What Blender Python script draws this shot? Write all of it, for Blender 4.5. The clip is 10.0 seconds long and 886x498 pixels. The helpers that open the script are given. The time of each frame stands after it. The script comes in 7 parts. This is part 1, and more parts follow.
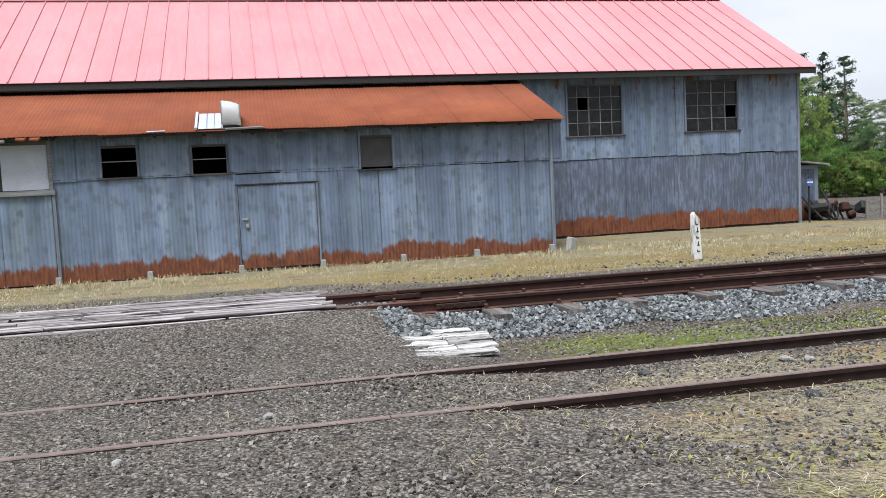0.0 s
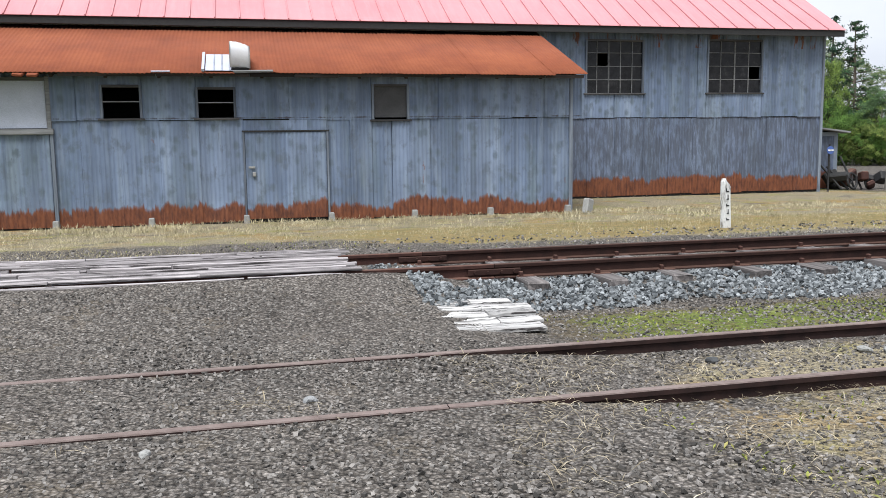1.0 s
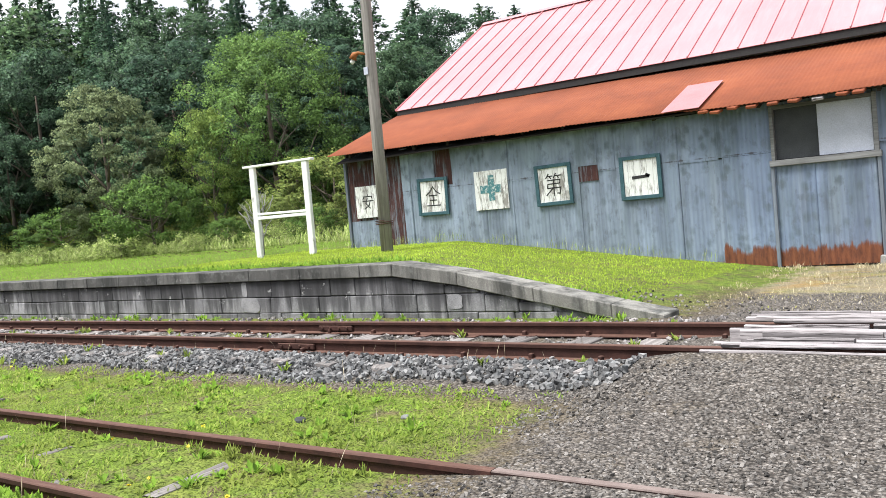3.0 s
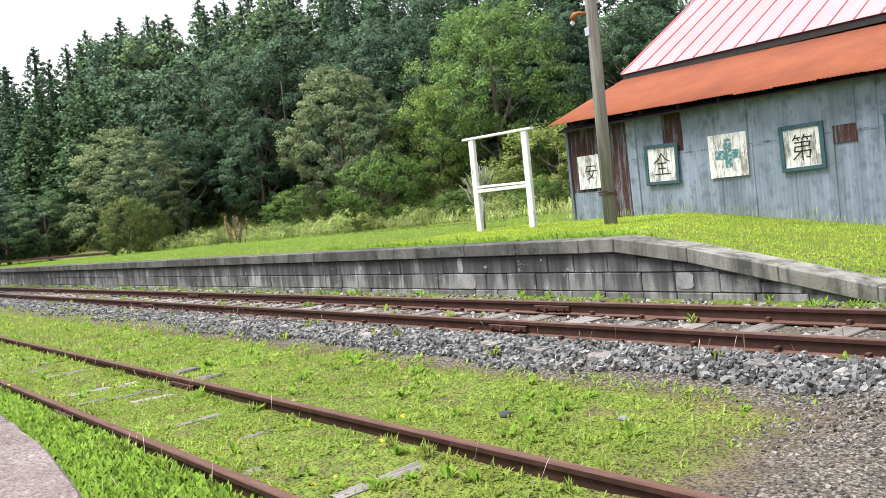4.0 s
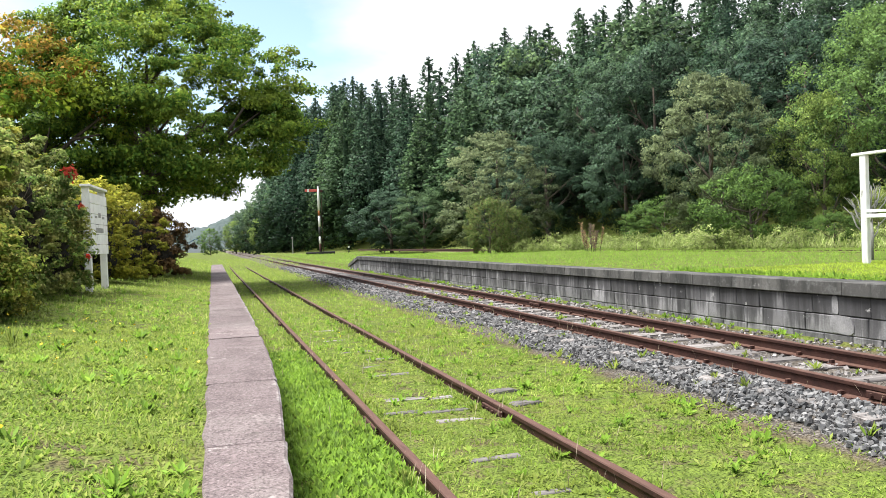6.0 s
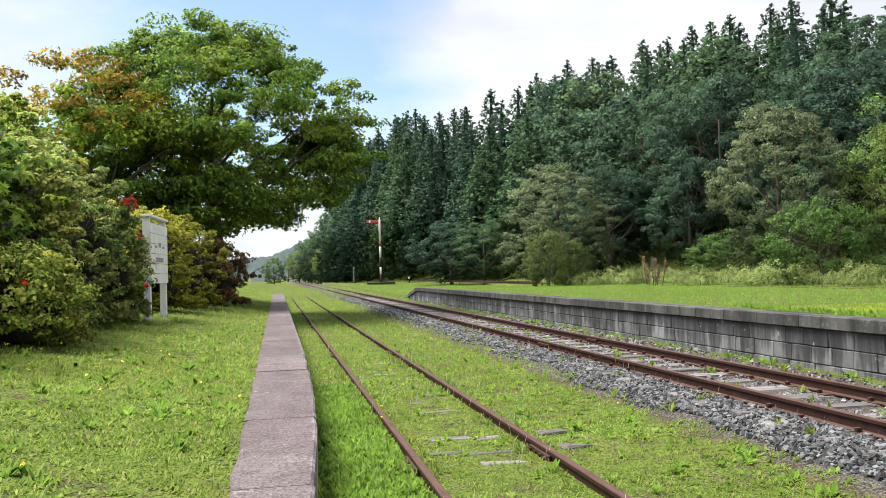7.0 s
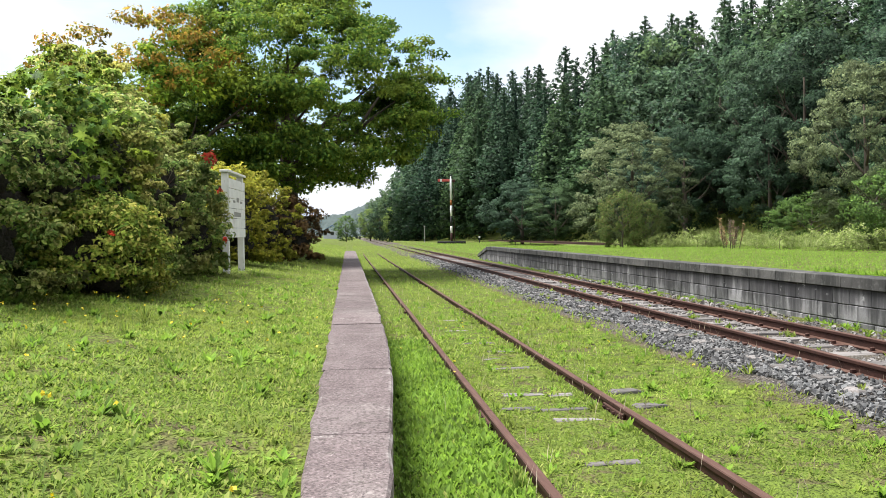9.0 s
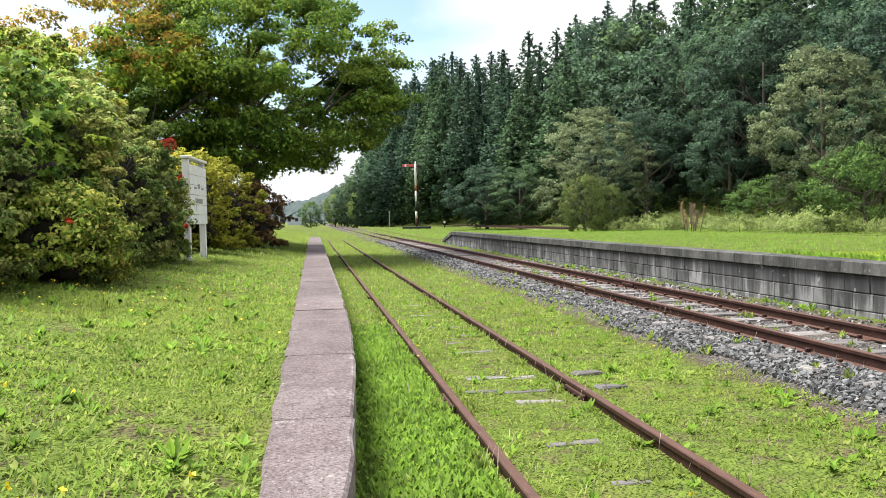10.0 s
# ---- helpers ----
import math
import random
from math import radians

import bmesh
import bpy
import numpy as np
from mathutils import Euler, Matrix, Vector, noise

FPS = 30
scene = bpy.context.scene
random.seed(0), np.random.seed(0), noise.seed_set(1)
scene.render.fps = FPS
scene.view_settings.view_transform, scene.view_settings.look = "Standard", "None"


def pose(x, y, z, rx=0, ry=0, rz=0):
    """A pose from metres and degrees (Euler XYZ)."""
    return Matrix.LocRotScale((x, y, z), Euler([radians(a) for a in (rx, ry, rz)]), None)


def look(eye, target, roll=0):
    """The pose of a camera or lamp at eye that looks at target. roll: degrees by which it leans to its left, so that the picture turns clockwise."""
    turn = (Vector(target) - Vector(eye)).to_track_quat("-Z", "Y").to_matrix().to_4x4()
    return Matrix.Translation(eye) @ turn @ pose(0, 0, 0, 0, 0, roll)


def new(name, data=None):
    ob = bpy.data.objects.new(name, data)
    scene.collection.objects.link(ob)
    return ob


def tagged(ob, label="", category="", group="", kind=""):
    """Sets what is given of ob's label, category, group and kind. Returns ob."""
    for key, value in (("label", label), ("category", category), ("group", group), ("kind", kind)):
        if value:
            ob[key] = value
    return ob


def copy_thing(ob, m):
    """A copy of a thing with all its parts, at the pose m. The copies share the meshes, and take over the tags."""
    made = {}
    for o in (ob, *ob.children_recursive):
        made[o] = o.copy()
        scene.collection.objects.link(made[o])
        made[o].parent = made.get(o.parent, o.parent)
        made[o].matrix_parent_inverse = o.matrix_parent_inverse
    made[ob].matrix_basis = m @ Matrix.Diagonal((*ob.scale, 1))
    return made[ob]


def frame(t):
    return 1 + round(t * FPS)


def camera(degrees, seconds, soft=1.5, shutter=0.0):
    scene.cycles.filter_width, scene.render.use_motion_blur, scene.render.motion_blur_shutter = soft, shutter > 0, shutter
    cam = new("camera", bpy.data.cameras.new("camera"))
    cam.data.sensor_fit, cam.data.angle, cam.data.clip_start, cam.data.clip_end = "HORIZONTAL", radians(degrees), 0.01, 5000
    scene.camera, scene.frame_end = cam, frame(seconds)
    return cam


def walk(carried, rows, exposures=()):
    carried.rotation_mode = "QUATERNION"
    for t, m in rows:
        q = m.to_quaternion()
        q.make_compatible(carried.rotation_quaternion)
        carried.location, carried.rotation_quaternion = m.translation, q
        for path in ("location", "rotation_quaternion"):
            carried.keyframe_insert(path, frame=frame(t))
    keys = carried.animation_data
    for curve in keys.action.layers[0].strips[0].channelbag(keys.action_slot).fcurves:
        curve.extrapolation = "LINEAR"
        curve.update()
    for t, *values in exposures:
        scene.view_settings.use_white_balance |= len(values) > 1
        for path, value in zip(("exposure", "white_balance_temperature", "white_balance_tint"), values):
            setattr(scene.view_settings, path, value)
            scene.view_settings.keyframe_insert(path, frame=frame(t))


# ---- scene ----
# The camera and its walk: seconds, place, yaw, pitch, roll.
cam = camera(54.65, 10.0, soft=0.7)
ROWS = [
    (0, -0.001, 0.323, 1.326, -12.93, -3.95, 2.94),
    (0.5, -0.119, 0.650, 1.340, -13.47, -5.33, 1.13),
    (1, -0.275, 1.014, 1.393, -13.35, -7.18, 0.76),
    (1.5, -0.558, 1.409, 1.492, -9.27, -8.69, 1.89),
    (1.6, -0.624, 1.489, 1.506, -6.76, -7.80, 2.28),
    (1.7, -0.689, 1.569, 1.520, -3.28, -6.81, 2.91),
    (1.8, -0.754, 1.650, 1.535, 1.15, -5.92, 3.44),
    (1.9, -0.820, 1.730, 1.549, 6.17, -5.13, 3.79),
    (2, -0.885, 1.810, 1.563, 11.38, -4.39, 3.90),
    (2.1, -0.936, 1.849, 1.556, 16.65, -3.76, 3.85),
    (2.2, -0.988, 1.889, 1.549, 21.24, -3.24, 3.92),
    (3.3, -1.318, 2.944, 1.380, 39.25, -2.92, 5.91),
    (3.5, -1.413, 3.063, 1.378, 43.13, -2.91, 6.16),
    (4, -1.631, 3.312, 1.398, 50.90, -3.00, 6.35),
    (4.5, -1.821, 3.568, 1.419, 59.50, -1.92, 5.83),
    (5, -1.980, 3.780, 1.437, 68.70, -1.89, 4.04),
    (5.5, -2.263, 3.923, 1.448, 72.87, -2.55, 2.62),
    (5.7, -2.335, 3.961, 1.460, 73.63, -1.83, 2.46),
    (6.8, -2.568, 4.215, 1.500, 78.24, 1.54, 1.72),
    (7, -2.591, 4.217, 1.502, 79.01, 1.57, 1.72),
    (7.5, -2.609, 4.207, 1.490, 80.94, 1.64, 1.56),
    (8, -2.635, 4.195, 1.474, 82.54, 0.76, 1.13),
    (8.5, -2.627, 4.177, 1.474, 83.65, -0.14, 0.85),
    (9, -2.612, 4.170, 1.468, 83.69, -1.02, 0.85),
    (9.5, -2.611, 4.176, 1.456, 83.07, -1.76, 0.92),
    (10, -2.590, 4.197, 1.461, 81.37, -2.04, 1.26),
]
walk(cam, [(t, pose(x, y, z, 90 + pitch, roll, yaw)) for t, x, y, z, yaw, pitch, roll in ROWS],
     exposures=[(0.0, 0.33, 6150, 9), (0.6, 0.35, 6150, 9), (1.1, 0.41, 6150, 9), (1.6, 0.66, 6150, 9), (2.2, 0.86, 6200, 9), (3.5, 0.90, 6450, 10), (4.3, 1.02, 6500, 10), (5.5, 1.09, 6500, 10), (7.0, 0.66, 6450, 9), (8.0, 0.66, 6450, 9), (10.0, 0.87, 6500, 9)])

# An overcast day: a pale cloud deck with blue gaps, and a soft weak sun.
SUN_UP, SUN_TURN = radians(63), radians(-150)
world = bpy.data.worlds.new("sky")
scene.world = world
world.use_nodes = True
wn, wl = world.node_tree.nodes, world.node_tree.links
wn.clear()
w_out = wn.new("ShaderNodeOutputWorld")
w_bg = wn.new("ShaderNodeBackground")
w_sky = wn.new("ShaderNodeTexSky")
w_sky.sky_type, w_sky.sun_disc, w_sky.sun_elevation, w_sky.sun_rotation = "NISHITA", False, SUN_UP, SUN_TURN
w_gain = wn.new("ShaderNodeVectorMath")
w_gain.operation = "SCALE"
w_gain.inputs["Scale"].default_value = 0.13
w_coord = wn.new("ShaderNodeTexCoord")
w_map = wn.new("ShaderNodeMapping")
w_map.inputs["Scale"].default_value = (1.0, 1.0, 2.6)
w_map.inputs["Location"].default_value = (0.35, 0.2, 0.1)
w_noise = wn.new("ShaderNodeTexNoise")
w_noise.inputs["Scale"].default_value, w_noise.inputs["Detail"].default_value = 1.7, 7.0
w_noise.inputs["Roughness"].default_value = 0.52
w_ramp = wn.new("ShaderNodeValToRGB")
w_ramp.color_ramp.elements[0].position, w_ramp.color_ramp.elements[1].position = 0.40, 0.56
# one broad blue gap in the cloud, down the line
w_dot = wn.new("ShaderNodeVectorMath")
w_dot.operation = "DOT_PRODUCT"
w_dot.inputs[1].default_value = (-0.895, -0.16, 0.415)
w_gap = wn.new("ShaderNodeMapRange")
w_gap.interpolation_type = "SMOOTHSTEP"
w_gap.inputs["From Min"].default_value, w_gap.inputs["From Max"].default_value = 0.86, 0.985
w_gap.inputs["To Min"].default_value, w_gap.inputs["To Max"].default_value = 0.22, -0.10
w_add = wn.new("ShaderNodeMath")
w_tone = wn.new("ShaderNodeTexNoise")
w_tone.inputs["Scale"].default_value, w_tone.inputs["Detail"].default_value = 2.3, 5.0
w_cloud = wn.new("ShaderNodeValToRGB")
w_cloud.color_ramp.elements[0].color = (0.52, 0.54, 0.605, 1)
w_cloud.color_ramp.elements[1].color = (0.745, 0.755, 0.78, 1)
w_cloud.color_ramp.elements[0].position, w_cloud.color_ramp.elements[1].position = 0.35, 0.6
w_mix = wn.new("ShaderNodeMix")
w_mix.data_type = "RGBA"
wl.new(w_coord.outputs["Generated"], w_map.inputs["Vector"])
wl.new(w_map.outputs["Vector"], w_noise.inputs["Vector"])
wl.new(w_map.outputs["Vector"], w_tone.inputs["Vector"])
wl.new(w_coord.outputs["Generated"], w_dot.inputs[0])
wl.new(w_dot.outputs["Value"], w_gap.inputs["Value"])
wl.new(w_noise.outputs["Fac"], w_add.inputs[0])
wl.new(w_gap.outputs["Result"], w_add.inputs[1])
wl.new(w_add.outputs["Value"], w_ramp.inputs["Fac"])
wl.new(w_tone.outputs["Fac"], w_cloud.inputs["Fac"])
wl.new(w_sky.outputs["Color"], w_gain.inputs[0])
wl.new(w_ramp.outputs["Color"], w_mix.inputs["Factor"])
wl.new(w_gain.outputs["Vector"], w_mix.inputs[6])
wl.new(w_cloud.outputs["Color"], w_mix.inputs[7])
wl.new(w_mix.outputs[2], w_bg.inputs["Color"])
w_bg.inputs["Strength"].default_value = 1.0
wl.new(w_bg.outputs["Background"], w_out.inputs["Surface"])
sun = new("sun", bpy.data.lights.new("sun", "SUN"))
sun.data.energy, sun.data.angle, sun.data.color = 3.85, radians(30), (1.0, 0.96, 0.9)
# the sun stands at the south-west, behind the first view and to its left
sun.matrix_world = look((0, 0, 0), (math.cos(SUN_UP) * 0.55, math.cos(SUN_UP) * 0.83, -math.sin(SUN_UP)))


# ---- materials ----
class Paint:
    """A small builder for procedural node materials."""

    def __init__(self, name, rough=0.85, metal=0.0, spec=0.4):
        self.m = bpy.data.materials.new(name)
        self.m.use_nodes = True
        self.n, self.l = self.m.node_tree.nodes, self.m.node_tree.links
        self.b = self.n["Principled BSDF"]
        self.b.inputs["Roughness"].default_value = rough
        self.b.inputs["Metallic"].default_value = metal
        self.b.inputs["Specular IOR Level"].default_value = spec
        self.geo = self.n.new("ShaderNodeNewGeometry")
        self.pos = self.geo.outputs["Position"]
        self.info = self.n.new("ShaderNodeObjectInfo")

    def local(self):
        return self.n.new("ShaderNodeTexCoord").outputs["Object"]

    def stretch(self, scale, vec=None, offset=(0, 0, 0)):
        k = self.n.new("ShaderNodeMapping")
        k.inputs["Scale"].default_value, k.inputs["Location"].default_value = scale, offset
        self.l.new(vec or self.pos, k.inputs["Vector"])
        return k.outputs["Vector"]

    def noise(self, scale, detail=4.0, rough=0.55, vec=None, dist=0.0):
        k = self.n.new("ShaderNodeTexNoise")
        k.inputs["Scale"].default_value, k.inputs["Detail"].default_value = scale, detail
        k.inputs["Roughness"].default_value, k.inputs["Distortion"].default_value = rough, dist
        self.l.new(vec or self.pos, k.inputs["Vector"])
        return k.outputs["Fac"]

    def cells(self, scale, vec=None, what="Distance", feature="F1"):
        k = self.n.new("ShaderNodeTexVoronoi")
        k.feature = feature
        k.inputs["Scale"].default_value = scale
        self.l.new(vec or self.pos, k.inputs["Vector"])
        return k.outputs[what]

    def ramp(self, sock, *stops):
        k = self.n.new("ShaderNodeValToRGB")
        e = k.color_ramp.elements
        while len(e) < len(stops):
            e.new(0.5)
        for el, (p, c) in zip(e, stops):
            el.position = p
            el.color = (c, c, c, 1) if isinstance(c, (int, float)) else (*c, 1)
        self.l.new(sock, k.inputs["Fac"])
        return k.outputs["Color"]

    def mix(self, fac, a, b, blend="MIX"):
        k = self.n.new("ShaderNodeMix")
        k.data_type, k.blend_type = "RGBA", blend
        for sock, v in ((k.inputs["Factor"], fac), (k.inputs[6], a), (k.inputs[7], b)):
            if hasattr(v, "is_output"):
                self.l.new(v, sock)
            elif isinstance(v, (int, float)):
                sock.default_value = v
            else:
                sock.default_value = (*v, 1)
        return k.outputs[2]

    def math(self, op, a, b=0.0):
        k = self.n.new("ShaderNodeMath")
        k.operation = op
        for sock, v in zip(k.inputs, (a, b)):
            if hasattr(v, "is_output"):
                self.l.new(v, sock)
            else:
                sock.default_value = v
        return k.outputs[0]

    def axis(self, which, vec=None):
        k = self.n.new("ShaderNodeSeparateXYZ")
        self.l.new(vec or self.pos, k.inputs[0])
        return k.outputs[which]

    def colour(self, sock):
        self.l.new(sock, self.b.inputs["Base Color"])
        return self

    def rough(self, sock):
        self.l.new(sock, self.b.inputs["Roughness"])
        return self

    def bump(self, sock, strength=0.4, dist=0.01):
        k = self.n.new("ShaderNodeBump")
        k.inputs["Strength"].default_value, k.inputs["Distance"].default_value = strength, dist
        self.l.new(sock, k.inputs["Height"])
        self.l.new(k.outputs["Normal"], self.b.inputs["Normal"])
        return self


def plain(name, dark, light, scale=6.0, rough=0.85, metal=0.0, bump=0.3, dist=0.004, grain=60.0, stretch=None):
    """Two tones in large patches, a fine grain and a little relief."""
    p = Paint(name, rough, metal)
    vec = p.stretch(stretch) if stretch else p.pos
    big = p.ramp(p.noise(scale, 5, 0.6, vec), (0.32, dark), (0.68, light))
    fine = p.noise(grain, 3, 0.6, vec)
    p.colour(p.mix(0.35, big, p.ramp(fine, (0.3, tuple(c * 0.6 for c in dark)), (0.7, tuple(min(1, c * 1.25) for c in light)))))
    p.bump(fine, bump, dist)
    return p.m


def make_sheet_metal():
    """Galvanised corrugated iron: blue-grey zinc, streaks and dashes running down, rust combing up from the ground."""
    p = Paint("galvanised_iron", 0.6, 0.1, 0.3)
    x, y, z = p.axis("X"), p.axis("Y"), p.axis("Z")
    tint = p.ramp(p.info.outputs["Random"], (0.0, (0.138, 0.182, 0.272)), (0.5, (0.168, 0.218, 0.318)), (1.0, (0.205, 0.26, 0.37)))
    # a paler tint mixed in on the sheets towards the platform end
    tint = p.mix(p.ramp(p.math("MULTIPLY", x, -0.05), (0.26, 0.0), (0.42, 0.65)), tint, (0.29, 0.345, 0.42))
    base = p.mix(1.0, tint, p.ramp(p.noise(0.9, 5, 0.6), (0.3, 0.72), (0.7, 1.16)), "MULTIPLY")
    streak = p.noise(1.0, 6, 0.7, p.stretch((13, 13, 0.7)))
    base = p.mix(p.ramp(streak, (0.5, 0.0), (0.75, 0.25)), base, (0.12, 0.145, 0.17))
    strip = p.noise(1.0, 2, 0.5, p.stretch((4.6, 4.6, 0.12), None, (5, 5, 1)))
    base = p.mix(1.0, base, p.ramp(strip, (0.35, 0.80), (0.5, 1.0), (0.65, 1.14)), "MULTIPLY")
    pale = p.noise(1.0, 5, 0.65, p.stretch((3.6, 3.6, 0.35), None, (3, 1, 2)))
    base = p.mix(p.ramp(pale, (0.50, 0.0), (0.70, 0.45)), base, (0.32, 0.38, 0.45))
    moss = p.noise(1.0, 4, 0.6, p.stretch((3, 3, 0.5), None, (9, 3, 4)))
    base = p.mix(p.ramp(moss, (0.5, 0.0), (0.75, 0.45)), base, (0.125, 0.17, 0.17))
    # soft darker patches spread by noise
    smudges = p.noise(1.0, 4, 0.6, p.stretch((4.5, 4.5, 3.2), None, (2, 8, 1)))
    base = p.mix(p.ramp(smudges, (0.53, 0.0), (0.64, 0.5)), base, (0.10, 0.12, 0.145))
    # rows of dull oval blotches on the zinc, as it weathers between the purlins
    blot = p.math("ADD", p.cells(1.0, p.stretch((5.4, 5.4, 3.6), None, (0.4, 0.1, 0.2))), p.math("MULTIPLY", p.math("SUBTRACT", p.noise(14, 4, 0.7), 0.5), 0.35))
    base = p.mix(p.math("MULTIPLY", p.ramp(blot, (0.14, 0.62), (0.40, 0.0)), p.ramp(p.noise(0.6, 3, 0.5, p.stretch((1, 1, 1), None, (2, 7, 3))), (0.36, 0.0), (0.52, 1.0))), base, (0.088, 0.115, 0.135))
    # highlights along the corrugation's crests, painted in as paler stripes
    crest = p.math("SINE", p.math("MULTIPLY", x, 2 * math.pi / 0.076))
    worn = p.math("MULTIPLY", p.ramp(crest, (0.2, 0.0), (0.9, 1.0)), p.ramp(p.noise(1.0, 5, 0.7, p.stretch((5, 5, 0.8), None, (1, 2, 9))), (0.4, 0.0), (0.7, 0.12)))
    base = p.mix(worn, base, (0.37, 0.43, 0.55))
    base = p.mix(p.math("MULTIPLY", p.math("MULTIPLY", p.math("GREATER_THAN", y, 19.0), p.math("LESS_THAN", z, 1.89)), 0.5), base, (0.125, 0.15, 0.225))
    # dark dashes, thick on the old low sheets and towards the platform end
    low_back = p.math("MULTIPLY", p.math("GREATER_THAN", y, 19.0), p.math("LESS_THAN", z, 1.89))
    old_end = p.ramp(p.math("MULTIPLY", x, -0.05), (0.35, 0.0), (0.5, 1.0))
    thick = p.math("ADD", p.math("MULTIPLY", low_back, 0.19), p.math("MULTIPLY", old_end, 0.045))
    thick = p.math("ADD", thick, p.math("MULTIPLY", p.math("SUBTRACT", p.noise(0.9, 4, 0.6, p.stretch((1, 1, 1.4), None, (4, 4, 4))), 0.5), 0.22))
    drip = p.math("ADD", p.noise(1.0, 6, 0.75, p.stretch((15, 15, 2.4), None, (3, 6, 2))), thick)
    base = p.mix(p.ramp(drip, (0.61, 0.0), (0.72, 0.6)), base, (0.06, 0.065, 0.08))
    # the seam half way up: a ragged dark line
    seam = p.math("ADD", p.math("ABSOLUTE", p.math("SUBTRACT", z, 1.868)), p.math("MULTIPLY", p.noise(1.0, 4, 0.7, p.stretch((7, 7, 2))), 0.10))
    base = p.mix(p.ramp(seam, (0.045, 0.85), (0.062, 0.0)), base, (0.05, 0.04, 0.045))
    # rust: a comb of streaks rising from the ground, and blooms under the upper eave
    comb = p.noise(1.0, 5, 0.75, p.stretch((11, 11, 0.9)))
    broad = p.noise(1.0, 4, 0.6, p.stretch((1.5, 1.5, 0.12), None, (1.7, 0, 0)))
    step = p.axis("X", p.cells(1.0, p.stretch((6.5, 0.01, 0.01), None, (0.3, 0.5, 0.5)), "Color"))
    edge = p.math("ADD", p.math("MULTIPLY", broad, 0.40), p.math("ADD", p.math("MULTIPLY", comb, 0.08), p.math("MULTIPLY", step, 0.10)))
    edge = p.math("ADD", edge, p.math("SUBTRACT", p.math("MULTIPLY", p.info.outputs["Random"], 0.12), 0.10))
    edge = p.math("ADD", edge, p.math("MULTIPLY", p.math("GREATER_THAN", y, 19.0), 0.20))
    edge = p.math("SUBTRACT", edge, p.math("MULTIPLY", p.math("LESS_THAN", x, -6.0), 0.30))
    low = p.math("SUBTRACT", edge, z)
    rust_mask = p.ramp(p.math("ADD", low, p.math("MULTIPLY", p.math("SUBTRACT", p.noise(1.0, 4, 0.75, p.stretch((13, 13, 1.8), None, (2, 2, 5))), 0.5), 0.26)), (0.0, 0.0), (0.03, 0.6), (0.07, 0.97))
    bloom = p.math("ADD", p.noise(1.0, 5, 0.7, p.stretch((3.2, 3.2, 0.9), None, (6, 2, 1))), p.math("MULTIPLY", p.math("GREATER_THAN", z, 3.55), 0.12))
    rust_mask = p.mix(p.ramp(bloom, (0.69, 0.0), (0.74, 0.9)), rust_mask, (1, 1, 1))
    rust = p.ramp(p.noise(9, 6, 0.65, p.stretch((1.5, 1.5, 0.5))), (0.3, (0.07, 0.026, 0.015)), (0.52, (0.165, 0.055, 0.024)), (0.8, (0.25, 0.095, 0.042)))
    p.colour(p.mix(rust_mask, base, rust))
    p.rough(p.ramp(p.noise(3, 3), (0.3, 0.48), (0.7, 0.75)))
    p.bump(p.noise(30, 4, 0.6), 0.12, 0.006)
    return p.m


def make_red_roof():
    p = Paint("pink_roof_paint", 0.62, 0.0, 0.2)
    big = p.ramp(p.noise(0.5, 5, 0.6), (0.3, (0.50, 0.215, 0.235)), (0.7, (0.57, 0.265, 0.285)))
    streak = p.noise(1.0, 6, 0.7, p.stretch((9, 1.2, 1.2)))
    c = p.mix(p.ramp(streak, (0.45, 0.0), (0.8, 0.45)), big, (0.62, 0.34, 0.355))
    c = p.mix(p.ramp(p.noise(6, 5, 0.7), (0.6, 0.0), (0.8, 0.25)), c, (0.5, 0.17, 0.17))
    p.colour(c).bump(p.noise(20, 4), 0.1, 0.004)
    return p.m


def make_rusty_roof():
    p = Paint("rusted_iron_roof", 0.8, 0.0, 0.25)
    big = p.ramp(p.noise(0.9, 6, 0.65), (0.25, (0.155, 0.045, 0.024)), (0.5, (0.225, 0.064, 0.03)), (0.75, (0.29, 0.09, 0.04)))
    streak = p.noise(1.0, 5, 0.7, p.stretch((7, 1, 1)))
    c = p.mix(p.ramp(streak, (0.5, 0.0), (0.75, 0.5)), big, (0.18, 0.05, 0.03))
    c = p.mix(p.ramp(p.noise(40, 4, 0.7), (0.45, 0.0), (0.75, 0.35)), c, (0.31, 0.115, 0.055))
    p.colour(c).bump(p.noise(50, 4), 0.2, 0.004)
    return p.m


def make_rail_rust(name="rusted_rail_steel", deep=1.0):
    """Rusted rail: brown-black web, a redder, paler head."""
    p = Paint(name, 0.75, 0.1, 0.25)
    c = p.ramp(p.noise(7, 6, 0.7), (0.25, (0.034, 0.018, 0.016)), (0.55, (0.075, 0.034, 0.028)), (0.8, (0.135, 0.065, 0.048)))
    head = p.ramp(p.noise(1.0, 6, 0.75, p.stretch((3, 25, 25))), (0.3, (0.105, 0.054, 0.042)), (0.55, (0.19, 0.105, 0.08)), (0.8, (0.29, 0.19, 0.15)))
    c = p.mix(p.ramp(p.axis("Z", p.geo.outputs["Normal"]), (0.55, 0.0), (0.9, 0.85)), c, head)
    c = p.mix(p.ramp(p.noise(60, 3, 0.7), (0.5, 0.0), (0.75, 0.4)), c, (0.15, 0.07, 0.05))
    c = p.mix(1.0, c, (deep, deep, deep), "MULTIPLY")
    p.colour(c).bump(p.noise(90, 4, 0.7), 0.3, 0.003)
    return p.m


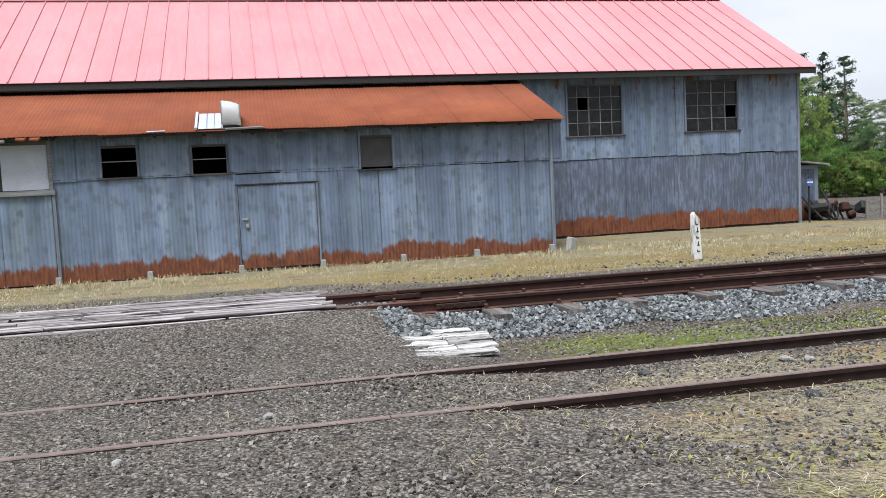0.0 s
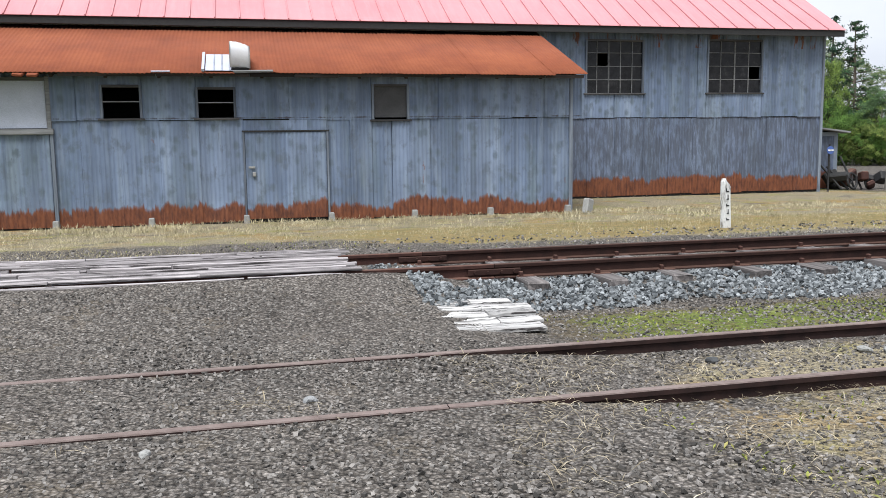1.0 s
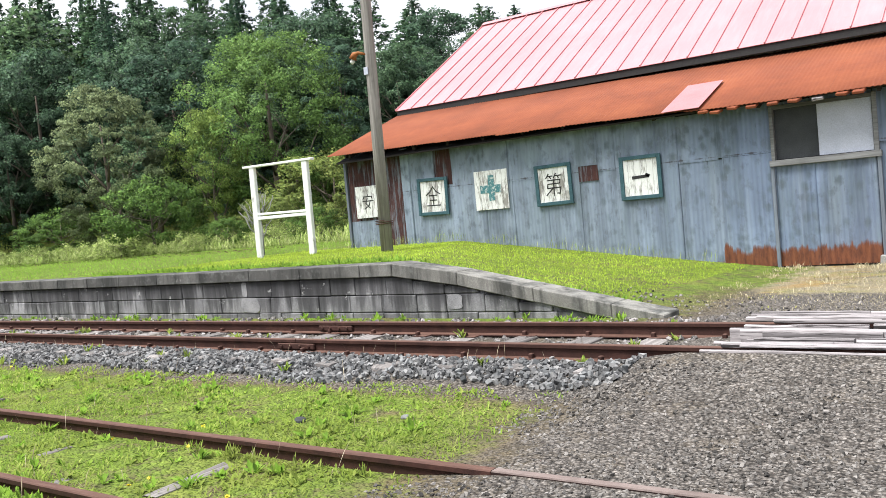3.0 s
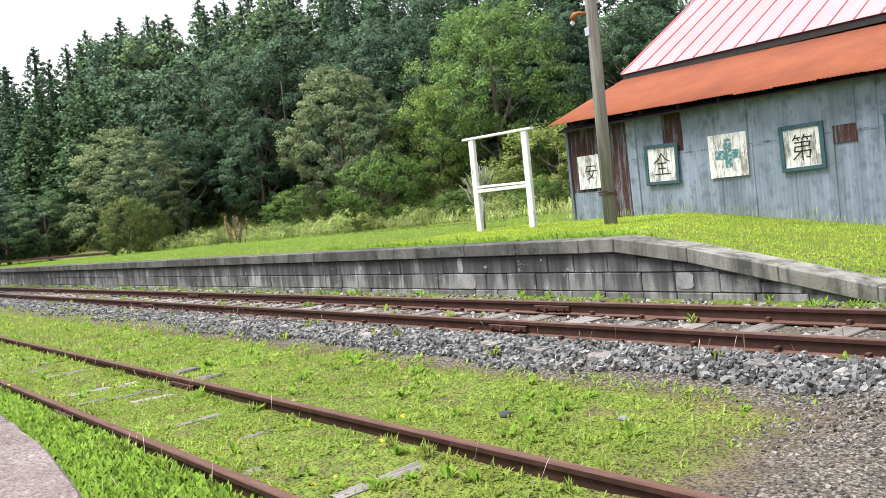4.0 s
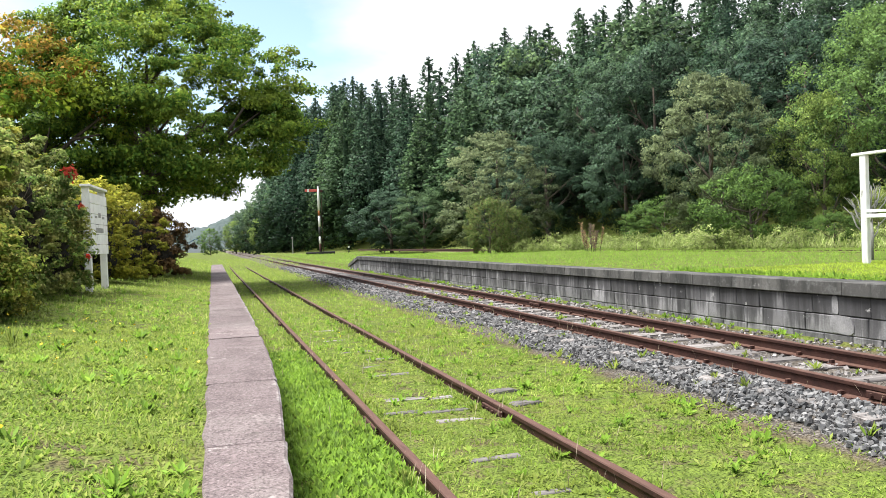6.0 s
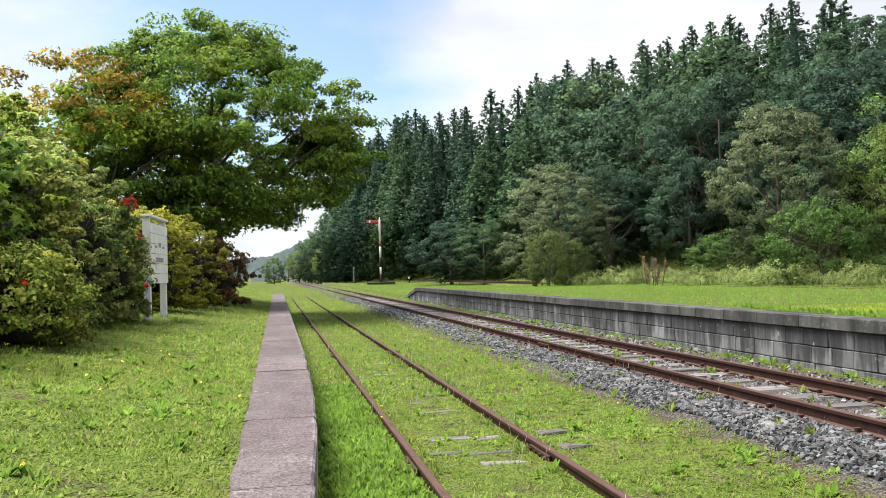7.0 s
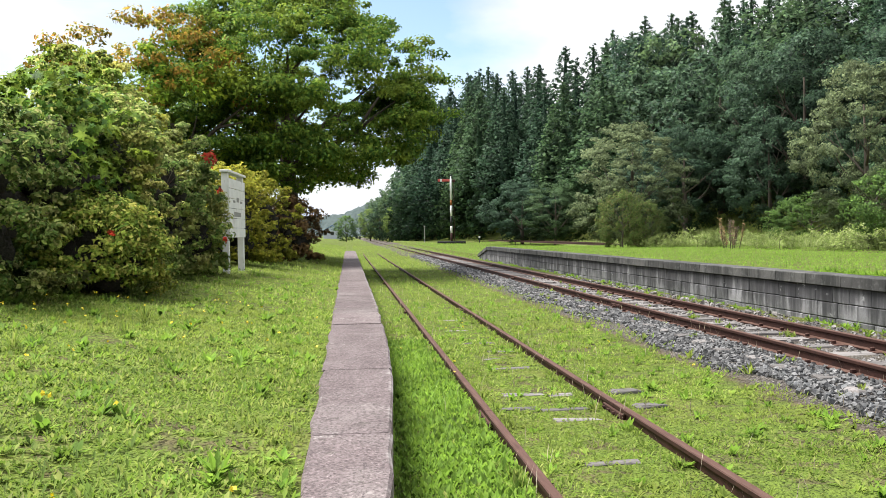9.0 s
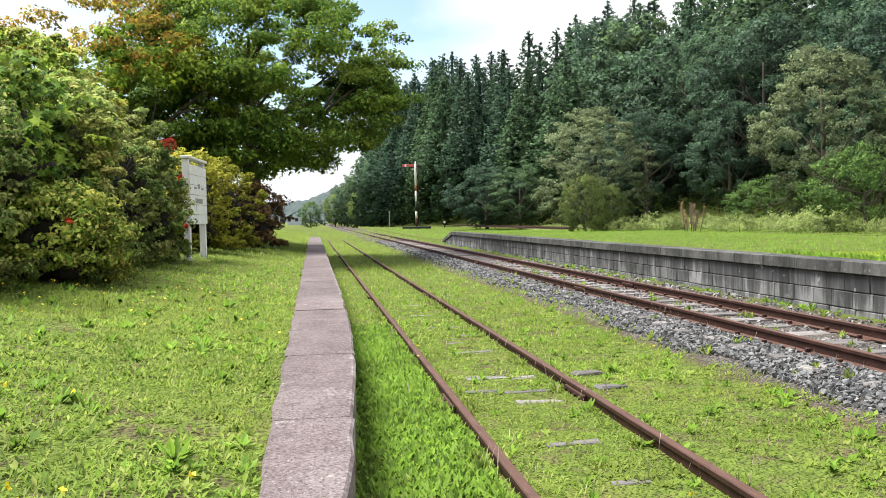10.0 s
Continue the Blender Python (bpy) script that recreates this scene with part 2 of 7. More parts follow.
def make_concrete(name, dark, light, stain, runs=False, fresh=None):
    p = Paint(name, 0.9, 0.0, 0.3)
    tint = p.ramp(p.info.outputs["Random"], (0.0, dark), (1.0, light))
    if fresh:
        tint = p.mix(p.ramp(p.math("MULTIPLY", p.axis("X"), -0.05), (0.36, 0.8), (0.5, 0.0)), tint, fresh)
    c = p.mix(1.0, tint, p.ramp(p.noise(2.0, 6, 0.65), (0.3, 0.7), (0.7, 1.15)), "MULTIPLY")
    run = p.noise(1.0, 6, 0.7, p.stretch((3.2, 3.2, 0.35)))
    c = p.mix(p.ramp(run, (0.44, 0.0), (0.62, stain)), c, (0.022, 0.024, 0.023))
    c = p.mix(p.ramp(p.noise(9, 5, 0.7), (0.52, 0.0), (0.75, 0.45)), c, (0.30, 0.31, 0.30))
    if runs:
        # lichen-black runs of uneven length, with pale washed strips between them
        length = p.math("MULTIPLY", p.noise(1.0, 4, 0.65, p.stretch((3.0, 3.0, 0.05), None, (3, 1, 0))), 1.5)
        length = p.math("ADD", length, p.math("MULTIPLY", p.noise(1.0, 3, 0.6, p.stretch((11, 11, 0.3))), 0.5))
        wet = p.math("MULTIPLY", p.math("ADD", p.math("MULTIPLY", p.axis("Z"), 0.8), length), 0.5)
        c = p.mix(p.ramp(wet, (0.56, 0.0), (0.62, 0.62), (0.76, 0.9)), c, (0.034, 0.033, 0.037))
    c = p.mix(p.ramp(p.noise(4.3, 6, 0.75, None, 0.4), (0.63, 0.0), (0.67, 0.8)), c, tuple(min(0.6, v * 1.7) for v in light))
    c = p.mix(p.ramp(p.noise(70, 3, 0.7), (0.4, 0.35), (0.6, 0.0)), c, (0.05, 0.05, 0.05))
    p.colour(c).bump(p.noise(45, 6, 0.7), 0.5, 0.008)
    return p.m


def make_paving():
    """Rough purple-brown concrete with fine stone showing and lime-white worn spots."""
    p = Paint("pinkish_concrete_paving", 0.92, 0.0, 0.2)
    c = p.ramp(p.noise(3.2, 6, 0.7), (0.3, (0.135, 0.106, 0.108)), (0.7, (0.225, 0.182, 0.184)))
    c = p.mix(p.ramp(p.noise(1.1, 5, 0.7), (0.5, 0.0), (0.68, 0.55)), c, (0.31, 0.275, 0.265))
    c = p.mix(p.ramp(p.noise(7.0, 6, 0.75, p.stretch((1, 1, 1), None, (4, 1, 0))), (0.58, 0.0), (0.66, 0.55)), c, (0.085, 0.08, 0.066))
    c = p.mix(1.0, c, p.ramp(p.info.outputs["Random"], (0.0, 0.85), (1.0, 1.12)), "MULTIPLY")
    c = p.mix(p.ramp(p.noise(60, 5, 0.8), (0.38, 0.85), (0.52, 0.0)), c, (0.055, 0.043, 0.043))
    c = p.mix(p.ramp(p.noise(75, 4, 0.8), (0.55, 0.0), (0.66, 0.75)), c, (0.40, 0.35, 0.345))
    c = p.mix(p.ramp(p.noise(2.6, 7, 0.8, None, 0.5), (0.61, 0.0), (0.66, 0.6)), c, (0.42, 0.39, 0.37))
    pebble = p.axis("X", p.cells(70, None, "Color"))
    c = p.mix(1.0, c, p.ramp(pebble, (0.0, 0.74), (0.5, 1.0), (0.9, 1.08), (1.0, 1.4)), "MULTIPLY")
    rim = p.math("MINIMUM", p.math("ADD", p.math("MULTIPLY", p.axis("X"), -0.043), 4.07), 4.55)
    worn = p.math("ADD", p.math("MULTIPLY", p.math("SUBTRACT", p.axis("Y"), rim), 4.0), p.noise(3.5, 6, 0.75, p.stretch((1, 1, 1), None, (8, 4, 1))))
    near_rim = p.ramp(p.math("MULTIPLY", p.axis("X"), -0.02), (0.28, 1.0), (0.5, 0.15))
    c = p.mix(p.math("MULTIPLY", p.ramp(worn, (0.50, 0.0), (0.62, 0.7)), near_rim), c, (0.40, 0.37, 0.36))
    p.colour(c).bump(p.noise(70, 6, 0.75), 0.6, 0.01)
    return p.m


def make_old_wood(name, dark, light, along="x", cracked=False):
    p = Paint(name, 0.88, 0.0, 0.25)
    k = {"x": (0.9, 26, 26), "y": (26, 0.9, 26), "z": (26, 26, 0.9)}[along]
    tint = p.ramp(p.info.outputs["Random"], (0.0, 0.58), (0.4, 0.9), (1.0, 1.14))
    grain = p.noise(1.0, 6, 0.7, p.stretch(k), 0.4)
    c = p.ramp(grain, (0.3, dark), (0.68, light))
    c = p.mix(1.0, c, tint, "MULTIPLY")
    if cracked:
        split = p.noise(1.0, 5, 0.7, p.stretch((1.3, 38, 38), None, (5, 3, 2)), 0.3)
        c = p.mix(p.ramp(split, (0.41, 0.95), (0.46, 0.0)), c, (0.03, 0.026, 0.026))
    c = p.mix(p.ramp(p.noise(3, 4, 0.6), (0.55, 0.0), (0.8, 0.4)), c, tuple(v * 0.55 for v in dark))
    p.colour(c).bump(grain, 0.6, 0.006)
    return p.m


def make_white_wood(name="flaking_white_paint", bare=0.0):
    """White paint flaking off grey boards."""
    p = Paint(name, 0.75, 0.0, 0.3)
    grain = p.noise(1.0, 5, 0.65, p.stretch((12, 12, 1.6)))
    wood = p.ramp(grain, (0.3, (0.16, 0.15, 0.14)), (0.7, (0.34, 0.33, 0.31)))
    peel = p.ramp(p.noise(1.0, 6, 0.75, p.stretch((9, 9, 2.2), None, (4, 2, 1))), (0.30 + bare, 1.0), (0.42 + bare, 0.0))
    paint = p.ramp(p.noise(4, 4), (0.3, (0.66, 0.67, 0.66)), (0.7, (0.80, 0.81, 0.80)))
    p.colour(p.mix(peel, paint, wood)).bump(grain, 0.25, 0.004)
    return p.m


def make_stone(name, dark, light, per_object=False):
    p = Paint(name, 0.9, 0.0, 0.3)
    rnd = p.info.outputs["Random"] if per_object else p.geo.outputs["Random Per Island"]
    c = p.ramp(rnd, (0.0, dark), (0.55, tuple((a + b) / 2 for a, b in zip(dark, light))), (1.0, light))
    c = p.mix(1.0, c, p.ramp(p.noise(30, 4, 0.7), (0.3, 0.7), (0.7, 1.2)), "MULTIPLY")
    p.colour(c).bump(p.noise(80, 4, 0.7), 0.3, 0.003)
    return p.m


def make_ground():
    """One sheet: crushed grey gravel, green turf and dry straw, parted by three painted-in zones whose edges are broken up."""
    p = Paint("ground", 0.95, 0.0, 0.15)
    zone = p.n.new("ShaderNodeVertexColor")
    zone.layer_name = "zone"
    sep = p.n.new("ShaderNodeSeparateColor")
    p.l.new(zone.outputs["Color"], sep.inputs[0])
    rag = p.math("SUBTRACT", p.math("ADD", p.math("MULTIPLY", p.noise(1.6, 6, 0.75), 0.9), p.math("MULTIPLY", p.noise(14, 4, 0.75), 0.6)), 0.75)
    grass_m = p.ramp(p.math("ADD", sep.outputs[0], rag), (0.42, 0.0), (0.58, 1.0))
    dry_m = p.ramp(p.math("ADD", sep.outputs[1], p.math("MULTIPLY", rag, 1.3)), (0.38, 0.0), (0.62, 1.0))
    grain = p.cells(42)
    grain2 = p.cells(25)
    tone = p.cells(42, None, "Color")
    grit = p.ramp(p.axis("X", tone), (0.0, (0.14, 0.133, 0.127)), (0.5, (0.30, 0.283, 0.268)), (0.85, (0.41, 0.387, 0.37)), (1.0, (0.55, 0.52, 0.495)))
    # shade in the gaps between chips, painted near-black
    grit = p.mix(p.ramp(p.math("ADD", grain, p.math("MULTIPLY", p.noise(9, 4, 0.7), 0.3)), (0.46, 0.0), (0.80, 0.92)), grit, (0.024, 0.022, 0.021))
    speck = p.ramp(p.noise(34, 6, 0.82), (0.34, (0.022, 0.02, 0.018)), (0.46, (0.15, 0.137, 0.124)), (0.60, (0.29, 0.266, 0.245)), (0.74, (0.50, 0.463, 0.43)))
    grit = p.mix(0.4, grit, speck)
    grit = p.mix(1.0, grit, p.ramp(p.axis("Y", p.cells(30, None, "Color")), (0.0, 0.74), (0.6, 1.0), (1.0, 1.16)), "MULTIPLY")
    grit = p.mix(1.0, grit, p.ramp(p.noise(0.7, 5, 0.6), (0.3, (0.70, 0.68, 0.66)), (0.7, (1.02, 0.99, 0.95))), "MULTIPLY")
    grit = p.mix(p.ramp(p.noise(2.4, 6, 0.7), (0.55, 0.0), (0.72, 0.5)), grit, (0.19, 0.155, 0.11))
    soil = p.ramp(p.noise(5, 6, 0.65), (0.3, (0.075, 0.062, 0.042)), (0.7, (0.19, 0.148, 0.082)))
    turf = p.ramp(p.noise(9, 6, 0.7), (0.25, (0.06, 0.085, 0.02)), (0.5, (0.145, 0.205, 0.036)), (0.78, (0.26, 0.35, 0.06)))
    turf = p.mix(p.ramp(p.noise(1.2, 5, 0.6), (0.5, 0.0), (0.75, 0.55)), turf, (0.25, 0.22, 0.075))
    turf = p.mix(p.ramp(p.noise(3.1, 5, 0.7, None, 0.6), (0.51, 0.0), (0.62, 0.8)), turf, soil)
    straw = p.ramp(p.noise(1.0, 6, 0.75, p.stretch((40, 40, 40))), (0.25, (0.10, 0.085, 0.06)), (0.5, (0.29, 0.25, 0.17)), (0.75, (0.52, 0.46, 0.33)))
    straw = p.mix(p.ramp(p.noise(1.4, 5, 0.6), (0.50, 0.0), (0.68, 0.6)), straw, (0.27, 0.27, 0.06))
    straw = p.mix(p.ramp(p.noise(0.8, 5, 0.65, p.stretch((1, 1, 1), None, (7, 3, 0))), (0.50, 0.0), (0.66, 0.6)), straw, (0.36, 0.215, 0.06))
    straw = p.mix(p.ramp(p.noise(2.1, 6, 0.7, p.stretch((0.5, 1, 1))), (0.55, 0.0), (0.66, 0.8)), straw, grit)
    moss = p.ramp(p.noise(7, 6, 0.75), (0.3, (0.13, 0.122, 0.05)), (0.5, (0.27, 0.215, 0.095)), (0.68, (0.35, 0.235, 0.09)), (0.85, (0.43, 0.37, 0.23)))
    straw = p.mix(p.ramp(p.math("ADD", sep.outputs[2], rag), (0.35, 0.0), (0.7, 0.85)), straw, moss)
    c = p.mix(grass_m, grit, turf)
    verge = p.math("SUBTRACT", 1.0, p.math("ABSOLUTE", p.math("SUBTRACT", p.math("MULTIPLY", p.math("ADD", sep.outputs[0], rag), 2.0), 1.0)))
    c = p.mix(p.ramp(verge, (0.25, 0.0), (0.75, 0.6)), c, soil)
    c = p.mix(dry_m, c, straw)
    p.colour(c)
    h = p.math("ADD", p.math("MULTIPLY", p.math("SUBTRACT", 1.0, grain), 0.7), p.math("SUBTRACT", 1.0, grain2))
    p.bump(h, 1.0, 0.04)
    return p.m


def make_leaf(name, *tones, rough=0.6, tinted=True, warm=None, grain=7.0, thin=0.08, relief=0.5):
    """Leaves: each one its own tone, a little light passing through; the shading follows the form of the clump they grow on."""
    p = Paint(name, rough, 0.0, 0.12)
    n = len(tones) - 1
    c = p.ramp(p.geo.outputs["Random Per Island"], *[(i / n, t) for i, t in enumerate(tones)])
    # clump-sized dark and light painted in, for contrast the crowns' shading lacks
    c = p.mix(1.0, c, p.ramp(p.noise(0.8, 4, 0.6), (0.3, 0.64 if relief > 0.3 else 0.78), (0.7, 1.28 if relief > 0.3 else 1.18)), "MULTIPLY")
    if warm:
        c = p.mix(p.ramp(p.noise(0.55, 3, 0.6, p.stretch((1, 1, 1.6), None, (5, 2, 8))), (0.5, 0.0), (0.68, 0.75)), c, warm)
    if tinted:
        c = p.mix(1.0, c, p.ramp(p.info.outputs["Random"], (0.0, (0.66, 0.74, 0.90)), (0.4, (0.9, 0.92, 1.0)), (0.75, (1.06, 1.08, 1.0)), (1.0, (1.36, 1.28, 0.98))), "MULTIPLY")
    fine = p.noise(grain, 3, 0.7)
    # leaf-sized dark and light, deepened for the same contrast
    c = p.mix(1.0, c, p.ramp(fine, (0.34, 0.58 if relief > 0.3 else 0.76), (0.66, 1.32 if relief > 0.3 else 1.18)), "MULTIPLY")
    p.colour(c)
    soft = p.n.new("ShaderNodeAttribute")
    soft.attribute_name = "soft"
    turn = p.n.new("ShaderNodeVectorTransform")
    turn.vector_type, turn.convert_from, turn.convert_to = "NORMAL", "OBJECT", "WORLD"
    p.l.new(soft.outputs["Vector"], turn.inputs["Vector"])
    rel = p.n.new("ShaderNodeBump")
    rel.inputs["Strength"].default_value, rel.inputs["Distance"].default_value = relief, 0.5 / grain
    p.l.new(fine, rel.inputs["Height"])
    p.l.new(turn.outputs["Vector"], rel.inputs["Normal"])
    p.l.new(rel.outputs["Normal"], p.b.inputs["Normal"])
    tr = p.n.new("ShaderNodeBsdfTranslucent")
    p.l.new(c, tr.inputs["Color"])
    ms = p.n.new("ShaderNodeMixShader")
    ms.inputs["Fac"].default_value = thin
    p.l.new(p.b.outputs["BSDF"], ms.inputs[1])
    p.l.new(tr.outputs["BSDF"], ms.inputs[2])
    p.l.new(ms.outputs["Shader"], p.n["Material Output"].inputs["Surface"])
    return p.m


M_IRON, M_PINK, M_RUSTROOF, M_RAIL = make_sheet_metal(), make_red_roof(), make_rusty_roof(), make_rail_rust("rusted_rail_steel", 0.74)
M_BLOCK = make_concrete("stained_concrete_block", (0.18, 0.178, 0.19), (0.40, 0.394, 0.415), 0.7, True)
M_COPING = make_concrete("weathered_coping", (0.085, 0.083, 0.08), (0.15, 0.147, 0.14), 0.8, False, (0.34, 0.33, 0.30))
M_SLAB = make_paving()
M_SLEEPER = make_old_wood("weathered_sleeper_wood", (0.10, 0.09, 0.086), (0.35, 0.325, 0.315), "y")
M_PLANK = make_old_wood("bleached_plank", (0.085, 0.075, 0.075), (0.56, 0.52, 0.53), "x", True)
M_DARKSLEEPER = make_old_wood("dark_sleeper_wood", (0.045, 0.040, 0.040), (0.23, 0.21, 0.205), "y")
M_PALEWOOD = make_old_wood("silver_white_plank", (0.18, 0.17, 0.165), (0.70, 0.69, 0.68), "x", True)
M_POLE = make_old_wood("grey_pole_wood", (0.12, 0.11, 0.10), (0.30, 0.285, 0.265), "z")
M_TRIM = make_old_wood("grey_trim_wood", (0.10, 0.10, 0.10), (0.26, 0.265, 0.27), "x")
M_WHITE = make_white_wood()
M_DARKRAIL = make_rail_rust("dark_rusted_rail_steel", 0.42)
M_PEELING = make_white_wood("peeling_white_boards", 0.10)
M_GREENFRAME = plain("blue_green_paint", (0.018, 0.055, 0.07), (0.05, 0.12, 0.145), 9, 0.7)
# near-black stands in for shade inside the shed and under its eave
M_DARK = plain("interior_shade", (0.012, 0.012, 0.013), (0.03, 0.03, 0.032), 3, 0.9)
M_INK = plain("black_paint", (0.012, 0.012, 0.014), (0.03, 0.03, 0.03), 20, 0.7)
M_BALLAST = make_stone("ballast_stone", (0.055, 0.056, 0.058), (0.31, 0.307, 0.307))
M_BALLAST_ONE = make_stone("ballast_stone_single", (0.06, 0.064, 0.068), (0.27, 0.275, 0.28), True)
M_GRIT = make_stone("gravel_chip", (0.026, 0.024, 0.022), (0.29, 0.27, 0.252))
M_GROUND = make_ground()
pd = Paint("dusty_topped_rail", 0.8, 0.1, 0.25)
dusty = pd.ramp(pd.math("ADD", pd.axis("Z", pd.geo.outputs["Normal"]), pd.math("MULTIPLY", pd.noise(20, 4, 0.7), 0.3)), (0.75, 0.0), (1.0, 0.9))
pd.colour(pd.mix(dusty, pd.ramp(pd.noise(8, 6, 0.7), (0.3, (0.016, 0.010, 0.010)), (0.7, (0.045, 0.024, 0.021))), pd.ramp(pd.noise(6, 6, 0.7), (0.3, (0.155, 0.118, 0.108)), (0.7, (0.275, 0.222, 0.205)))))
pd.bump(pd.noise(90, 4, 0.7), 0.3, 0.003)
M_DUSTRAIL = pd.m
M_COOL_BALLAST = make_stone("blue_grey_ballast_stone", (0.05, 0.057, 0.062), (0.34, 0.36, 0.375))
M_INNER_BALLAST = make_stone("pinkish_ballast_stone", (0.09, 0.084, 0.082), (0.42, 0.395, 0.385))
M_PALE = plain("dull_white_board", (0.40, 0.43, 0.51), (0.49, 0.52, 0.61), 3, 0.6)
M_CONC = plain("grey_concrete_post", (0.22, 0.22, 0.21), (0.34, 0.34, 0.33), 7, 0.9)


# ---- builders ----
def mesh_of(name, verts, faces, material, smooth=False):
    me = bpy.data.meshes.new(name)
    me.from_pydata([tuple(map(float, v)) for v in verts], [], [tuple(map(int, f)) for f in faces])
    me.materials.append(material)
    if smooth:
        me.shade_smooth()
    me.update()
    return me


def quick_mesh(name, verts, faces, material, smooth=False, soft=None):
    """A large mesh from numpy arrays; every face has the same number of corners."""
    me = bpy.data.meshes.new(name)
    nf, k = faces.shape
    me.vertices.add(len(verts))
    me.vertices.foreach_set("co", verts.astype(np.float32).ravel())
    me.loops.add(nf * k)
    me.loops.foreach_set("vertex_index", faces.astype(np.int32).ravel())
    me.polygons.add(nf)
    me.polygons.foreach_set("loop_start", np.arange(0, nf * k, k, dtype=np.int32))
    me.polygons.foreach_set("use_smooth", np.full(nf, smooth))
    me.materials.append(material)
    me.update(calc_edges=True)
    if soft is not None:
        me.attributes.new("soft", "FLOAT_VECTOR", "POINT").data.foreach_set("vector", soft.astype(np.float32).ravel())
    return me


def thing(name, place, label, category, group="", kind=""):
    ob = new(name)
    ob.matrix_world = place if isinstance(place, Matrix) else Matrix.Translation(place)
    return tagged(ob, label, category, group, kind)


def under(parent, name, me, m=None, label=""):
    """A part: a mesh object under its thing, at the pose m in the thing's own space."""
    ob = new(name, me)
    ob.parent = parent
    if m is not None:
        ob.matrix_local = m
    if label:
        ob["label"] = label
    return ob


def part(name, bm, material, parent, label="", m=None, smooth=False):
    me = bpy.data.meshes.new(name)
    bm.to_mesh(me)
    bm.free()
    me.materials.append(material)
    if smooth:
        me.shade_smooth()
    return under(parent, name, me, m, label)


def box(x0, x1, y0, y1, z0, z1, bevel=0.0, bm=None, m=None):
    bm = bm or bmesh.new()
    made = bmesh.ops.create_cube(bm, size=1)["verts"]
    for v in made:
        v.co = Vector((x0 + (v.co.x + 0.5) * (x1 - x0), y0 + (v.co.y + 0.5) * (y1 - y0), z0 + (v.co.z + 0.5) * (z1 - z0)))
        if m is not None:
            v.co = m @ v.co
    if bevel:
        edges = {e for v in made for e in v.link_edges}
        bmesh.ops.bevel(bm, geom=list(edges), offset=bevel, segments=1, affect="EDGES", clamp_overlap=True)
    return bm


def tube(points, radii, sides=8, bm=None):
    """A tapered, bent tube through the points."""
    bm = bm or bmesh.new()
    rings = []
    for i, (c, r) in enumerate(zip(points, radii)):
        c = Vector(c)
        a, b = Vector(points[max(0, i - 1)]), Vector(points[min(len(points) - 1, i + 1)])
        q = (b - a).to_track_quat("Z", "Y")
        rings.append([bm.verts.new(c + q @ Vector((r * math.cos(2 * math.pi * k / sides), r * math.sin(2 * math.pi * k / sides), 0))) for k in range(sides)])
    for lo, hi in zip(rings, rings[1:]):
        for k in range(sides):
            bm.faces.new((lo[k], lo[(k + 1) % sides], hi[(k + 1) % sides], hi[k]))
    bm.faces.new(rings[0][::-1])
    bm.faces.new(rings[-1])
    return bm


def sweep(profile, x0, x1, bm=None):
    """A closed profile of (y, z) drawn along x."""
    bm = bm or bmesh.new()
    a = [bm.verts.new((x0, y, z)) for y, z in profile]
    b = [bm.verts.new((x1, y, z)) for y, z in profile]
    n = len(profile)
    for i in range(n):
        bm.faces.new((a[i], a[(i + 1) % n], b[(i + 1) % n], b[i]))
    bm.faces.new(a[::-1])
    bm.faces.new(b)
    bmesh.ops.recalc_face_normals(bm, faces=bm.faces)
    return bm


def step(a, b, v):
    t = np.clip((v - a) / (b - a), 0, 1)
    return t * t * (3 - 2 * t)


def blend(a, b, t):
    return a + (b - a) * t


# ---- the ground: one sheet with bed, crossing, platforms and hill ----
def forest_edge(x):
    return np.interp(x, [-400, -250, -165, -140, -120, -100, -60, -25, 0, 30, 80], [14, 13, 13, 14, 18, 25, 33, 41, 46, 52, 70])


